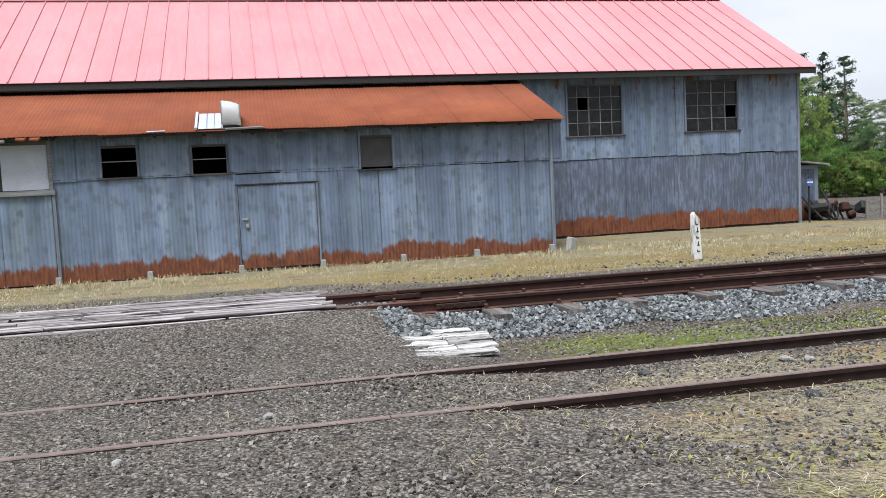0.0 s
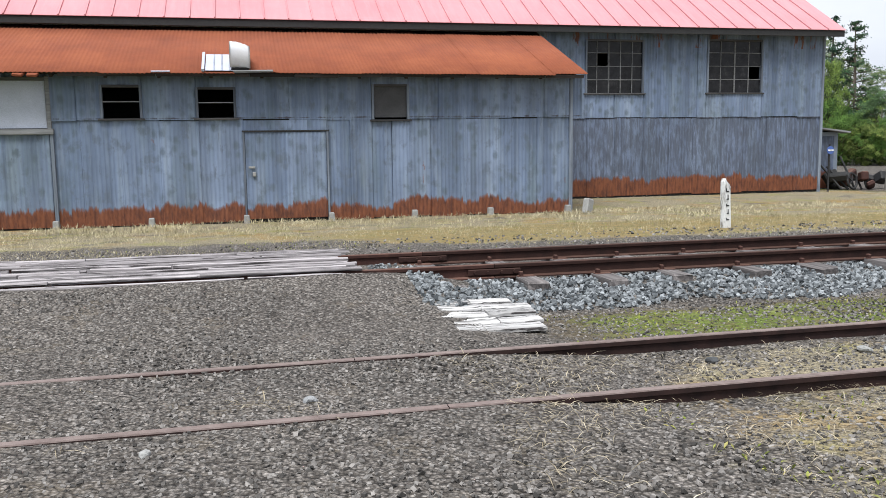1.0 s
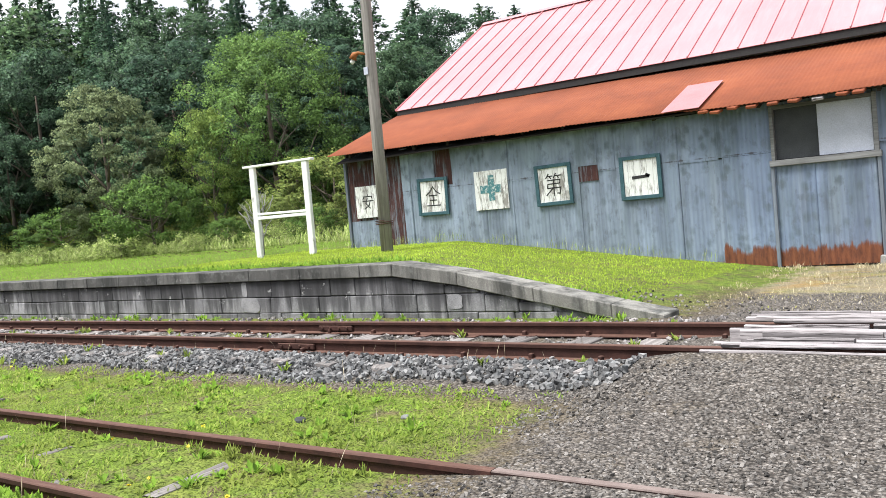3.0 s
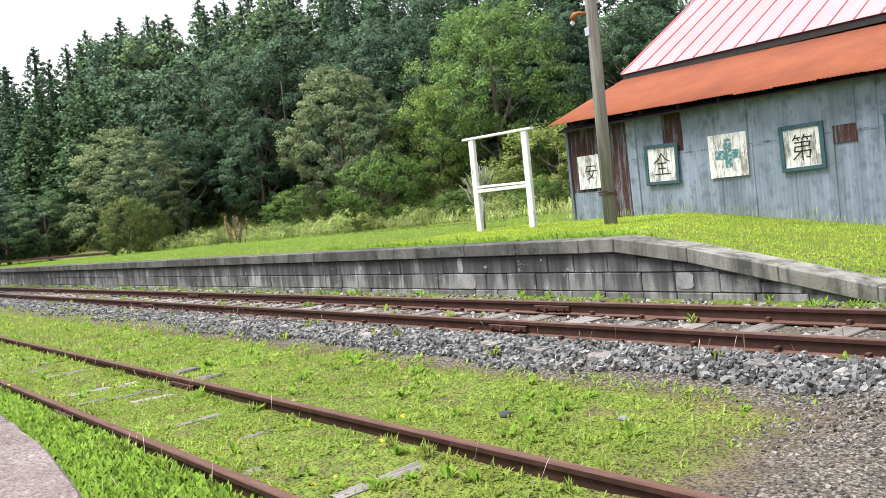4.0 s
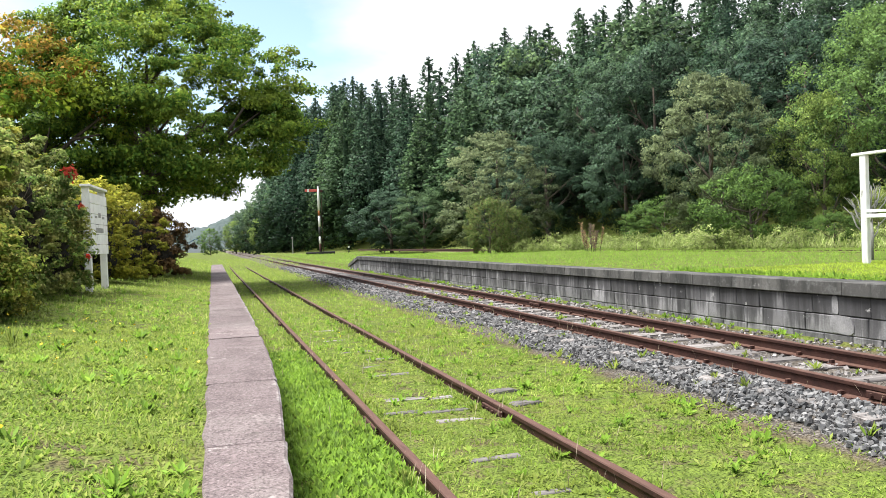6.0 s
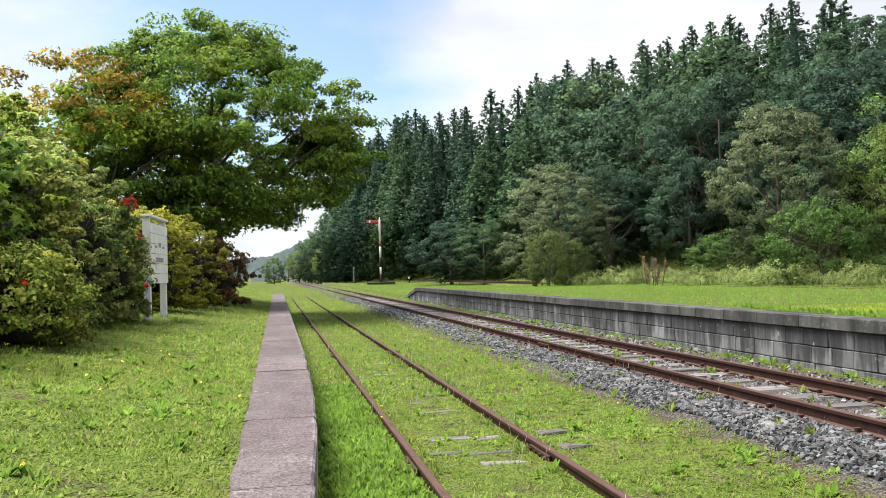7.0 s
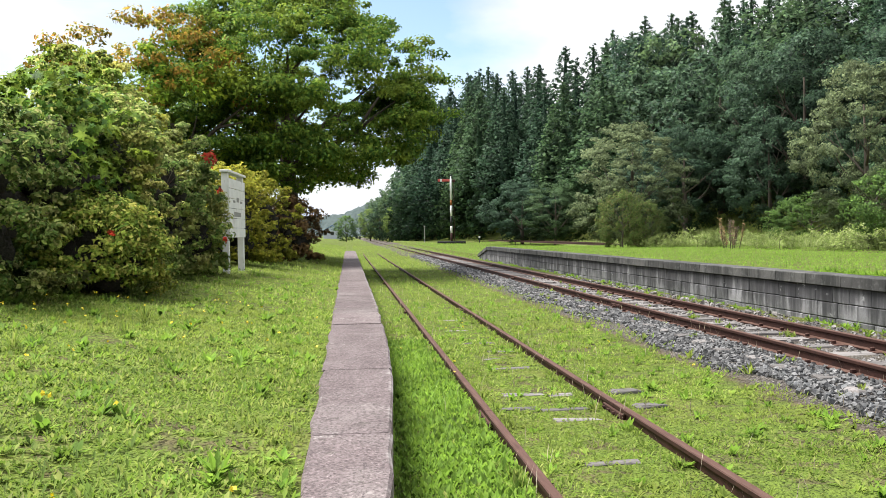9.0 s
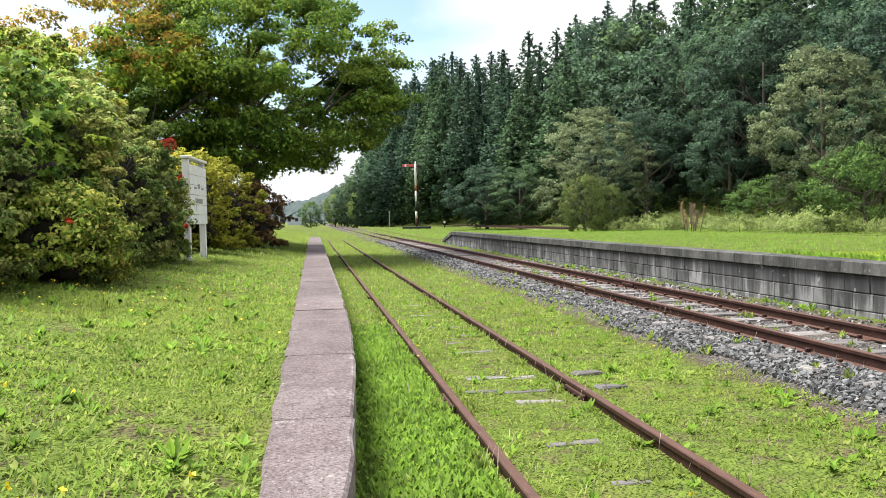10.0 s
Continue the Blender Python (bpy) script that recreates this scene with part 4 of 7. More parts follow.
clad(-11.6, -8.65, [(-0.2, 1.88, 0.0), (1.84, 2.74, 0.012)], YW, [], rnd)
clad(-8.65, -8.25, [(-0.2, 1.72, 0.0), (1.99, 2.72, 0.012)], YW, [], rnd)
clad(-8.65, -8.25, [(1.69, 2.01, 0.018)], YW, [], rnd, None, ((-8.7, -8.2),))
clad(-8.25, -7.9, [(-0.2, 1.88, 0.0), (1.84, 2.72, 0.012)], YW, [], rnd)
clad(-7.9, -6.7, [(-0.2, 2.2, 0.008), (2.16, 2.7, 0.018)], YW, [], rnd)
clad(-6.7, L1, [(-0.07, 1.83, 0.0), (1.835, 2.66, 0.016)], YW, LOW_HOLES + door_hole, rnd)
clad(5.6, U1, [(0.03, 1.88, 0.0), (1.885, 3.95, 0.016)], YU, UP_HOLES, rnd)
# end walls, seen edge-on
for xe, y0, y1, top in ((L0, YW, YU, 2.72), (L1, YW, YU, 2.6), (U1, YU, 28.5, 3.95), (L0 + 0.02, YU, 28.5, 3.95)):
    side = pose(xe, 0, 0, 0, 0, 90) if xe > 0 else pose(xe, 0, 0, 0, 0, -90)
    y = y0
    while y < y1 - 0.1:
        w = min(0.78, y1 - y)
        rise = (y + w / 2 - YW) / (YU - YW) * 1.1 if top < 3 else max(0, 2.7 * (1 - abs(y + w / 2 - 24.4) / 4.1)) - 0.15
        lo, hi = (y, y + w) if xe > 0 else (-y - w, -y)
        under(shed, "iron_sheet", corrugated(lo, hi, -0.2, top + max(0, rise)), side)
        y += w
    bm = bmesh.new()
    s = -1 if xe > 0 else 1
    prof = [(y0 + 0.05, -0.25), (y1 - 0.05, -0.25)] + ([(y1 - 0.05, top + 1.05), (y0 + 0.05, top)] if top < 3 else [(y1 - 0.05, top), (24.4, 6.55), (y0 + 0.05, top)])
    a = [bm.verts.new((xe + s * 0.03, p, q)) for p, q in prof]
    b = [bm.verts.new((xe + s * 0.12, p, q)) for p, q in prof]
    bm.faces.new(a), bm.faces.new(b[::-1])
    for i in range(len(prof)):
        bm.faces.new((a[i], a[(i + 1) % len(prof)], b[(i + 1) % len(prof)], b[i]))
    bmesh.ops.recalc_face_normals(bm, faces=bm.faces)
    part("wall_end", bm, M_TRIM, shed)
# corner boards
for x, y, z1 in ((L0 - 0.02, YW - 0.03, 2.75), (L1 + 0.02, YW - 0.03, 2.62), (U1 + 0.02, YU - 0.03, 3.95)):
    part("corner_board", box(x - 0.035, x + 0.035, y - 0.012, y + 0.05, -0.15, z1, 0.006), M_UPRIGHT, shed)

# the lean-to's rusted roof: ribbed sheets from the eave up to the wall
EAVE_Y, EAVE_Z, TOP_Y, TOP_Z = 17.13, 2.65, 20.22, 3.84
SLOPE = math.atan2(TOP_Z - EAVE_Z, TOP_Y - EAVE_Y)
RUN = math.hypot(TOP_Y - EAVE_Y, TOP_Z - EAVE_Z)


def roof_sheet(w, run, material, tilt=0.0, wave=WAVE, deep=0.0055):
    n = max(4, int(w / wave * 4))
    xs = np.linspace(0, w, n + 1)
    zs = deep * np.sin(2 * np.pi * xs / wave) + tilt * xs
    v = []
    for y, dz in ((0, 0), (run * 0.5, 0.004), (run, 0)):
        v += [(x, y, z + dz) for x, z in zip(xs, zs)]
    for y in (0, run):
        v += [(x, y, z - 0.012) for x, z in zip(xs, zs)]
    m = n + 1
    f = [(r * m + i, r * m + i + 1, (r + 1) * m + i + 1, (r + 1) * m + i) for r in range(2) for i in range(n)]
    f += [(3 * m + i, 3 * m + i + 1, i + 1, i) for i in range(n)]
    f += [(2 * m + i, 2 * m + i + 1, 4 * m + i + 1, 4 * m + i) for i in range(n)]
    return mesh_of("roof_sheet", v, f, material, True)


def sag_at(x):
    return float(np.interp(x, [-14.7, -9, -5, 7], [0.2, 0.1, 0.0, 0.0]))


def on_roof(x, along, lift=0.0, yaw=0.0):
    """A pose on the lean-to roof: x, and metres up from the eave."""
    sag = sag_at(x)
    return pose(x, EAVE_Y, EAVE_Z + sag * 0.9) @ pose(0, 0, 0, math.degrees(SLOPE) - sag * 3) @ pose(0, along, lift, 0, 0, yaw)


M_EAVE = make_old_wood("dark_eave_wood", (0.02, 0.018, 0.02), (0.07, 0.06, 0.06), "x")
lean_roof = thing("lean_to_roof", (0, 0, 0), "rust-red corrugated iron roof with a ragged eave", "roof", kind="structure")
x = -14.72
rnd = random.Random(5)
sheet_w = 0.76
i = 0
while x < 6.45:
    w = min(sheet_w, 6.5 - x)
    fall = rnd.uniform(-0.05, 0.03)
    under(lean_roof, "roof_sheet", roof_sheet(w + (0.019 if x > -1 else 0.0), RUN - fall, M_RUSTROOF, 0.9 * (sag_at(x + w) - sag_at(x)) / w), on_roof(x, fall, 0.016 + (0.002 if x < -1 else 0.007) * (i % 2), 0))
    x += sheet_w
    i += 1
rafters = box(L0, L1, 0.1, RUN, -0.05, -0.02, 0)
part("roof_boarding", rafters, M_EAVE, lean_roof, "", pose(0, EAVE_Y, EAVE_Z + 0.0) @ pose(0, 0, 0, math.degrees(SLOPE)))
for x in np.arange(-14.2, 6.3, 0.9):
    part("rafter", box(-0.03, 0.03, 0.14, RUN, -0.14, -0.052, 0.004), M_EAVE, lean_roof, "", on_roof(x, 0.02 + rnd.uniform(-0.02, 0.03)))
for a in np.arange(-14.6, 6.2, 0.81):
    if a > -3.6:
        part("eave_board", box(0, 0.8, 0, 0.022, -0.07, -0.004, 0.004), M_EAVE, lean_roof, "", on_roof(a, 0.035 + rnd.uniform(-0.012, 0.012), rnd.uniform(-0.012, 0.0)) @ pose(0, 0, 0, 0, -math.degrees(math.atan2(0.9 * (sag_at(a + 0.8) - sag_at(a)), 0.8)), rnd.uniform(-0.8, 0.8)))
part("flashing", box(L0 - 0.1, L1 - 0.5, YU - 0.16, YU - 0.02, TOP_Z - 0.01, TOP_Z + 0.045, 0.006), M_PALEGREY, lean_roof, "grey sheet-metal flashing")
M_BRIGHT = plain("white_sheet", (0.78, 0.79, 0.80), (0.87, 0.88, 0.89), 5, 0.5)
# a newer pink sheet laid over the rust, a lost skylight and the sheet that curled up beside it
part("patch_sheet", box(-0.33, 0.33, -0.06, 1.5, 0.0, 0.012, 0.002), plain("rose_patch", (0.42, 0.15, 0.16), (0.52, 0.21, 0.22), 2, 0.55), lean_roof, "faded pink metal patch", on_roof(-6.42, 0.0, 0.05))
for k in range(4):
    part("patch_strip", box(-0.09, 0.075, -0.03, 1.02, 0, 0.006), M_PALE, lean_roof, "pale boards of an open skylight", on_roof(-0.70 + k * 0.14, 0.03, 0.045))
part("skylight_frame", box(-0.025, 0.025, -0.05, 1.05, 0, 0.05, 0.004), M_PALE, lean_roof, "", on_roof(-0.83, 0.02, 0.04))
curl = bmesh.new()
rows = []
for u, v in ((0.04, 0.07), (0.0, 0.16), (0.0, 0.28), (0.04, 0.38), (0.12, 0.45), (0.24, 0.48), (0.42, 0.44), (0.62, 0.32), (0.85, 0.12)):
    row = []
    for k in range(10):
        t = k / 9
        drop = 0.10 * t * t * (1 if v > 0.1 else 0.4)
        row.append(curl.verts.new((-0.36 + 0.36 * t, u + 0.03 * t, max(0.03, v - drop) + (0.008 if k % 2 else 0))))
    rows.append(row)
for p, q in zip(rows, rows[1:]):
    for k in range(9):
        curl.faces.new((p[k], p[k + 1], q[k + 1], q[k]))
bmesh.ops.solidify(curl, geom=curl.faces[:], thickness=0.01)
part("curled_sheet", curl, M_BRIGHT, lean_roof, "white sheet curled up beside the skylight", on_roof(0.0, -0.02, 0.03), True)
# added black block, filling the hollow in place of its shade
part("dark_hollow", box(-0.34, -0.02, 0.02, 0.7, 0.0, 0.07, 0.01), M_INK, lean_roof, "black block painting the shade under the curl", on_roof(0.0, 0.0, 0.03))
part("loose_batten", box(-0.35, 0.35, -0.03, 0.03, 0, 0.03), M_TRIM, lean_roof, "", on_roof(0.05, -0.02, 0.03, 4))
part("loose_batten", box(-0.16, 0.16, -0.02, 0.02, 0, 0.015), M_PALE, lean_roof, "", on_roof(-1.55, -0.03, 0.03, 2))
# broken stubs at the rotten eave
for x in np.arange(-6.1, -3.4, 0.31):
    part("rotten_eave_end", box(-0.09, 0.08, -0.1, 0.06, -0.05, 0.0, 0.01), M_PLANK if int(x * 10) % 7 == 0 else M_RUSTROOF, lean_roof, "", on_roof(x + rnd.uniform(-0.08, 0.08), rnd.uniform(0.0, 0.05), rnd.uniform(-0.04, 0.0), rnd.uniform(-20, 20)))

# the main roof: pink standing-seam sheets on both slopes
main_roof = thing("main_roof", (0, 0, 0), "faded pink standing-seam metal roof", "roof", kind="structure")
R0, R1, RE_Y, RE_Z, RR_Y, RR_Z = -14.72, 14.46, 19.80, 3.98, 24.4, 6.70
pitch_main = math.degrees(math.atan2(RR_Z - RE_Z, RR_Y - RE_Y))
run_main = math.hypot(RR_Z - RE_Z, RR_Y - RE_Y)
n_pan = 58
pw = (R1 - R0) / n_pan
seam_bm = box(0, pw, 0, run_main, -0.012, 0, 0)
box(-0.012, 0.012, 0, run_main, 0.001, 0.03, 0.004, seam_bm)
seam_me = bpy.data.meshes.new("roof_panel")
seam_bm.to_mesh(seam_me)
seam_bm.free()
seam_me.materials.append(M_PINK)
for k in range(n_pan):
    under(main_roof, "roof_panel", seam_me, pose(R0 + k * pw, RE_Y, RE_Z) @ pose(0, 0, 0, pitch_main + 0.0))
    under(main_roof, "roof_panel", seam_me, pose(R0 + (k + 1) * pw, 2 * RR_Y - RE_Y, RE_Z, 0, 0, 180) @ pose(0, 0, 0, pitch_main))
part("ridge_cap", sweep([(-0.16, -0.07), (0, 0.03), (0.16, -0.07), (0, 0.0)], R0 - 0.02, R1 + 0.02), M_PINK, main_roof, "", pose(0, RR_Y, RR_Z + 0.03))
# dark deck and deepened black board: the shadow gap under the eave, painted
part("roof_deck", sweep([(RE_Y + 0.06, RE_Z - 0.03), (RR_Y, RR_Z - 0.05), (2 * RR_Y - RE_Y - 0.06, RE_Z - 0.03), (2 * RR_Y - RE_Y - 0.06, RE_Z - 0.08), (RR_Y, RR_Z - 0.12), (RE_Y + 0.06, RE_Z - 0.08)], R0 + 0.05, R1 - 0.05), M_EAVE, main_roof)
part("eave_board", box(R0 + 0.02, R1 - 0.02, RE_Y + 0.03, RE_Y + 0.055, RE_Z - 0.16, RE_Z - 0.015, 0.004), M_INK, main_roof, "eave board blackened and deepened as the shade under the roof edge")
for x in (R0 + 0.01, R1 - 0.035):
    for s in (1, -1):
        part("barge_board", box(0, 0.025, 0.04, run_main, -0.14, -0.016, 0.003), M_PINK, main_roof, "", (pose(x, RE_Y, RE_Z) if s > 0 else pose(x + 0.025, 2 * RR_Y - RE_Y, RE_Z, 0, 0, 180)) @ pose(0, 0, 0, pitch_main))
# unseen lid, near-black too, as part of the rooms' painted shade
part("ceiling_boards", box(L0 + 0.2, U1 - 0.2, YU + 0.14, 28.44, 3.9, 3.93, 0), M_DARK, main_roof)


# ---- openings of the shed ----
def grid_window(name, x0, x1, z0, z1, y, across, up, label, broken, glass):
    w = thing(name, (0, 0, 0), label, "window", kind="structure")
    t = 0.045
    for a, b, c, d, nm in ((x0, x0 + t, z0, z1, "jamb"), (x1 - t, x1, z0, z1, "jamb"), (x0 + t, x1 - t, z1 - t, z1, "head"), (x0 - 0.04, x1 + 0.04, z0 - 0.035, z0, "sill")):
        part(nm, box(a, b, y - 0.045 - (0.02 if nm == "sill" else 0), y + 0.06, c, d, 0.005), M_UPRIGHT if nm == "jamb" else M_SASH, w)
    for i in range(1, across):
        x = x0 + (x1 - x0) * i / across
        r = 0.018 if across > 3 and i == across // 2 else 0.009
        part("glazing_bar", box(x - r, x + r, y - 0.005, y + 0.03, z0, z1 - t, 0.002), M_TRIM, w)
    for i in range(1, up):
        z = z0 + (z1 - z0) * i / up
        part("glazing_bar", box(x0 + t, x1 - t, y - 0.002, y + 0.026, z - 0.008, z + 0.008, 0.002), M_PALEGREY if across == 1 else M_TRIM, w)
    rnd = random.Random(len(name) + across)
    for i in range(across):
        for j in range(up):
            if (i, j) in broken:
                continue
            a, b = x0 + (x1 - x0) * i / across, x0 + (x1 - x0) * (i + 1) / across
            c, d = z0 + (z1 - z0) * j / up, z0 + (z1 - z0) * (j + 1) / up
            p = part("pane", box(-(b - a) / 2 + 0.01, (b - a) / 2 - 0.01, -0.002, 0.002, -(d - c) / 2 + 0.006, (d - c) / 2 - 0.006), glass, w, "", pose((a + b) / 2, y + 0.012, (c + d) / 2, rnd.uniform(-1.5, 1.5), 0, rnd.uniform(-1.5, 1.5)))
            p.visible_shadow = False
    return w


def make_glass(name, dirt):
    """Old glass, opaque, the dark room behind it painted into its base, with dust on it."""
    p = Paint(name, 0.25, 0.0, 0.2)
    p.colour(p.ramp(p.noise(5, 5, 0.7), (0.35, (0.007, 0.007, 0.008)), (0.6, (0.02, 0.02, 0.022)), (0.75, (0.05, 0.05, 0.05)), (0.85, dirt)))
    p.rough(p.ramp(p.noise(9, 4), (0.3, 0.06), (0.7, 0.3)))
    return p.m


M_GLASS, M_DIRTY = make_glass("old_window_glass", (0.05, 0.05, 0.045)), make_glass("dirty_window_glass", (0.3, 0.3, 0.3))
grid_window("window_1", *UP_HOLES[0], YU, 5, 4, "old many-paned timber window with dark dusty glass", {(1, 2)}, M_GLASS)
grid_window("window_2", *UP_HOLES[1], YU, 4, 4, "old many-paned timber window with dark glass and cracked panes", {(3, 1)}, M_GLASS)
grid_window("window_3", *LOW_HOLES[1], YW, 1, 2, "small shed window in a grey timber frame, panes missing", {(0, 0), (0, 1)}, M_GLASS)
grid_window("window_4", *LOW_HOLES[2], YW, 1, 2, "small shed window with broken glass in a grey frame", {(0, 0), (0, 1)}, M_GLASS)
shard = bmesh.new()
for tri in (((-0.96, 1.9), (-0.88, 1.9), (-0.96, 2.0)), ((-0.45, 1.9), (-0.33, 1.9), (-0.33, 2.0)), ((-0.95, 2.40), (-0.34, 2.40), (-0.62, 2.33))):
    shard.faces.new([shard.verts.new((x, YW + 0.012, z)) for x, z in tri])
bmesh.ops.solidify(shard, geom=shard.faces[:], thickness=0.004)
part("glass_shard", shard, M_DIRTY, bpy.data.objects["window_4"], "dusty broken glass")
grid_window("window_5", *LOW_HOLES[3], YW, 1, 1, "small square shed window boarded with dark mesh", {(0, 0)}, M_GLASS)
part("mesh_screen", box(2.29, 2.94, YW + 0.012, YW + 0.024, 1.86, 2.45), plain("grey_mesh", (0.045, 0.046, 0.05), (0.085, 0.085, 0.09), 4, 0.8), bpy.data.objects["window_5"], "dull dark grey screen")

hatch = thing("loading_hatch", (0, 0, 0), "wide shed hatch, half open, half closed by a pale board", "hatch", kind="structure")
for a, b, c, d, yy in ((-5.09, -5.03, 1.6, 2.62, 0.0), (-3.54, -3.47, 1.6, 2.62, 0.0), (-5.03, -3.54, 2.54, 2.6, 0.0), (-5.12, -3.44, 1.60, 1.70, -0.03)):
    part("frame_board", box(a, b, YW - 0.05 + yy, YW + 0.06, c, d, 0.006), M_TRIM, hatch)
part("closing_board", box(-4.35, -3.55, YW - 0.004, YW + 0.012, 1.71, 2.54, 0.003), M_PALE, hatch, "pale painted board")
part("inner_shutter", box(-5.03, -4.36, YW + 0.05, YW + 0.066, 1.71, 2.54, 0.003), plain("dark_shutter", (0.03, 0.034, 0.038), (0.06, 0.065, 0.07), 3, 0.7), hatch, "dark recessed shutter")
for x in (-5.09, -3.48):
    part("post", box(x - 0.03, x + 0.03, YW - 0.045, YW + 0.02, -0.1, 1.62, 0.006), M_UPRIGHT, hatch)

door = thing("door_1", (0, 0, 0), "weathered corrugated-iron shed door with a hasp, shut", "door", kind="structure")
under(door, "door_sheet", corrugated(-0.15, 0.62, -0.02, 1.60, 0.0), pose(0, YW - 0.03, 0))
under(door, "door_sheet", corrugated(0.60, 1.36, -0.02, 1.60, 0.006), pose(0, YW - 0.03, 0))
part("door_edge", box(-0.19, -0.155, YW - 0.05, YW + 0.02, -0.05, 1.62, 0.004), M_UPRIGHT, door)
part("door_edge", box(1.365, 1.40, YW - 0.05, YW + 0.02, -0.05, 1.62, 0.004), M_UPRIGHT, door)
part("door_head", box(-0.2, 1.42, YW - 0.055, YW + 0.02, 1.605, 1.635, 0.004), M_INK, door, "dark drip strip")
part("hasp", box(-0.10, 0.02, YW - 0.056, YW - 0.044, 0.93, 0.97, 0.003), M_CONC, door, "grey iron hasp")
part("padlock", box(-0.03, 0.03, YW - 0.075, YW - 0.046, 0.78, 0.86, 0.006), M_CONC, door)
for x in (-3.5, -1.87, -0.17, 1.42, 3.05, 4.6, 6.25):
    stone = box(-0.075, 0.075, -0.06, 0.1, -0.3, 0.06, 0.012)
    for v in stone.verts:
        if v.co.z > 0:
            v.co.x *= 0.66
    part("footing_stone", stone, M_CONC, shed, "tapered grey footing stone", pose(x, YW - 0.06, 0.0))


# ---- lettered safety boards ----
STROKES = {
    "peace": [[(0.5, 0.97), (0.5, 0.86)], [(0.16, 0.72), (0.16, 0.84), (0.86, 0.84), (0.84, 0.72)], [(0.46, 0.74), (0.32, 0.42), (0.66, 0.10)], [(0.70, 0.58), (0.58, 0.28), (0.2, 0.06)], [(0.08, 0.56), (0.94, 0.56)]],
    "whole": [[(0.5, 0.97), (0.34, 0.74), (0.1, 0.58)], [(0.5, 0.97), (0.68, 0.74), (0.92, 0.60)], [(0.28, 0.55), (0.72, 0.55)], [(0.3, 0.32), (0.7, 0.32)], [(0.5, 0.55), (0.5, 0.07)], [(0.1, 0.07), (0.92, 0.07)]],
    "ordinal": [[(0.28, 0.98), (0.14, 0.8)], [(0.24, 0.88), (0.46, 0.88)], [(0.32, 0.86), (0.38, 0.78)], [(0.64, 0.98), (0.52, 0.8)], [(0.6, 0.88), (0.9, 0.88)], [(0.7, 0.86), (0.76, 0.78)], [(0.2, 0.70), (0.82, 0.70), (0.8, 0.55)], [(0.22, 0.54), (0.8, 0.54)], [(0.22, 0.54), (0.18, 0.36), (0.84, 0.36), (0.78, 0.10), (0.66, 0.12)], [(0.5, 0.72), (0.5, 0.02)], [(0.46, 0.36), (0.12, 0.06)]],
    "one": [[(0.14, 0.5), (0.84, 0.53)], [(0.72, 0.60), (0.86, 0.53)]],
}


def letter_board(x, z, size, strokes, framed, label, tilt, cross=False):
    b = thing("sign_board", pose(x, YW - 0.035, z, 0, tilt, 0), label, "sign", "lettered boards")
    h = size / 2
    n = 6
    for i in range(n):
        a = -h + size * i / n
        part("board_plank", box(a + 0.002, a + size / n - 0.002, -0.012, 0.006, -h, h, 0.002), M_PEELING, b)
    if framed:
        for a, c, e, f in ((-h - 0.04, -h + 0.035, -h - 0.04, h + 0.04), (h - 0.035, h + 0.04, -h - 0.04, h + 0.04), (-h + 0.035, h - 0.035, h - 0.03, h + 0.04), (-h + 0.035, h - 0.035, -h - 0.04, -h + 0.03)):
            part("frame_bar", box(a, c, -0.035, 0.004, e, f, 0.006), M_GREENFRAME, b, "blue-green painted frame")
    if cross:
        part("cross_mark", box(-0.06, 0.08, -0.017, -0.0125, -0.22, 0.30, 0), M_CROSS, b, "faded green safety cross")
        part("cross_mark", box(-0.26, 0.24, -0.0185, -0.0172, -0.06, 0.10, 0), M_CROSS, b)
    span = size * (0.62 if framed else 0.5)
    for line in strokes:
        for (a, c), (d, e) in zip(line, line[1:]):
            p, q = Vector(((a - 0.5) * span, 0, (c - 0.5) * span)), Vector(((d - 0.5) * span, 0, (e - 0.5) * span))
            w = 0.011 if len(strokes) > 3 else 0.028
            ang = math.degrees(math.atan2(q.z - p.z, q.x - p.x))
            part("brush_stroke", box(-0.008, (q - p).length + 0.008, -0.016, -0.0125, -w, w), M_INK, b, "", pose(p.x, 0, p.z, 0, -ang, 0))
    return b


pc = Paint("faded_green_paint", 0.8)
pc.colour(pc.mix(pc.ramp(pc.noise(14, 5, 0.75), (0.5, 0.0), (0.62, 0.8)), (0.06, 0.19, 0.21), (0.62, 0.65, 0.63)))
M_CROSS = pc.m
letter_board(-7.40, 1.655, 0.72, STROKES["one"], True, "white plank board with one black brush stroke in a blue-green frame", 0)
letter_board(-9.19, 1.685, 0.72, STROKES["ordinal"], True, "white plank board with a black character in a blue-green frame", -1)
letter_board(-10.63, 1.71, 0.80, [], False, "peeling white plank board with a faded green cross", 0, True)
letter_board(-12.11, 1.70, 0.72, STROKES["whole"], True, "white plank board with a black character in a worn blue-green frame", 1)
letter_board(-13.95, 1.73, 0.72, STROKES["peace"], False, "peeling white plank board with a black character behind a pole", 0)


# ---- things along the line ----
def stand(x, y):
    return float(height(x, y))


# two stretches of bleached planks: over the rails, and a loose patch beside them
crossing = thing("plank_crossing", (0, 0, 0), "bleached, splintered plank crossing laid over the rails", "crossing", kind="structure")
rnd = random.Random(31)


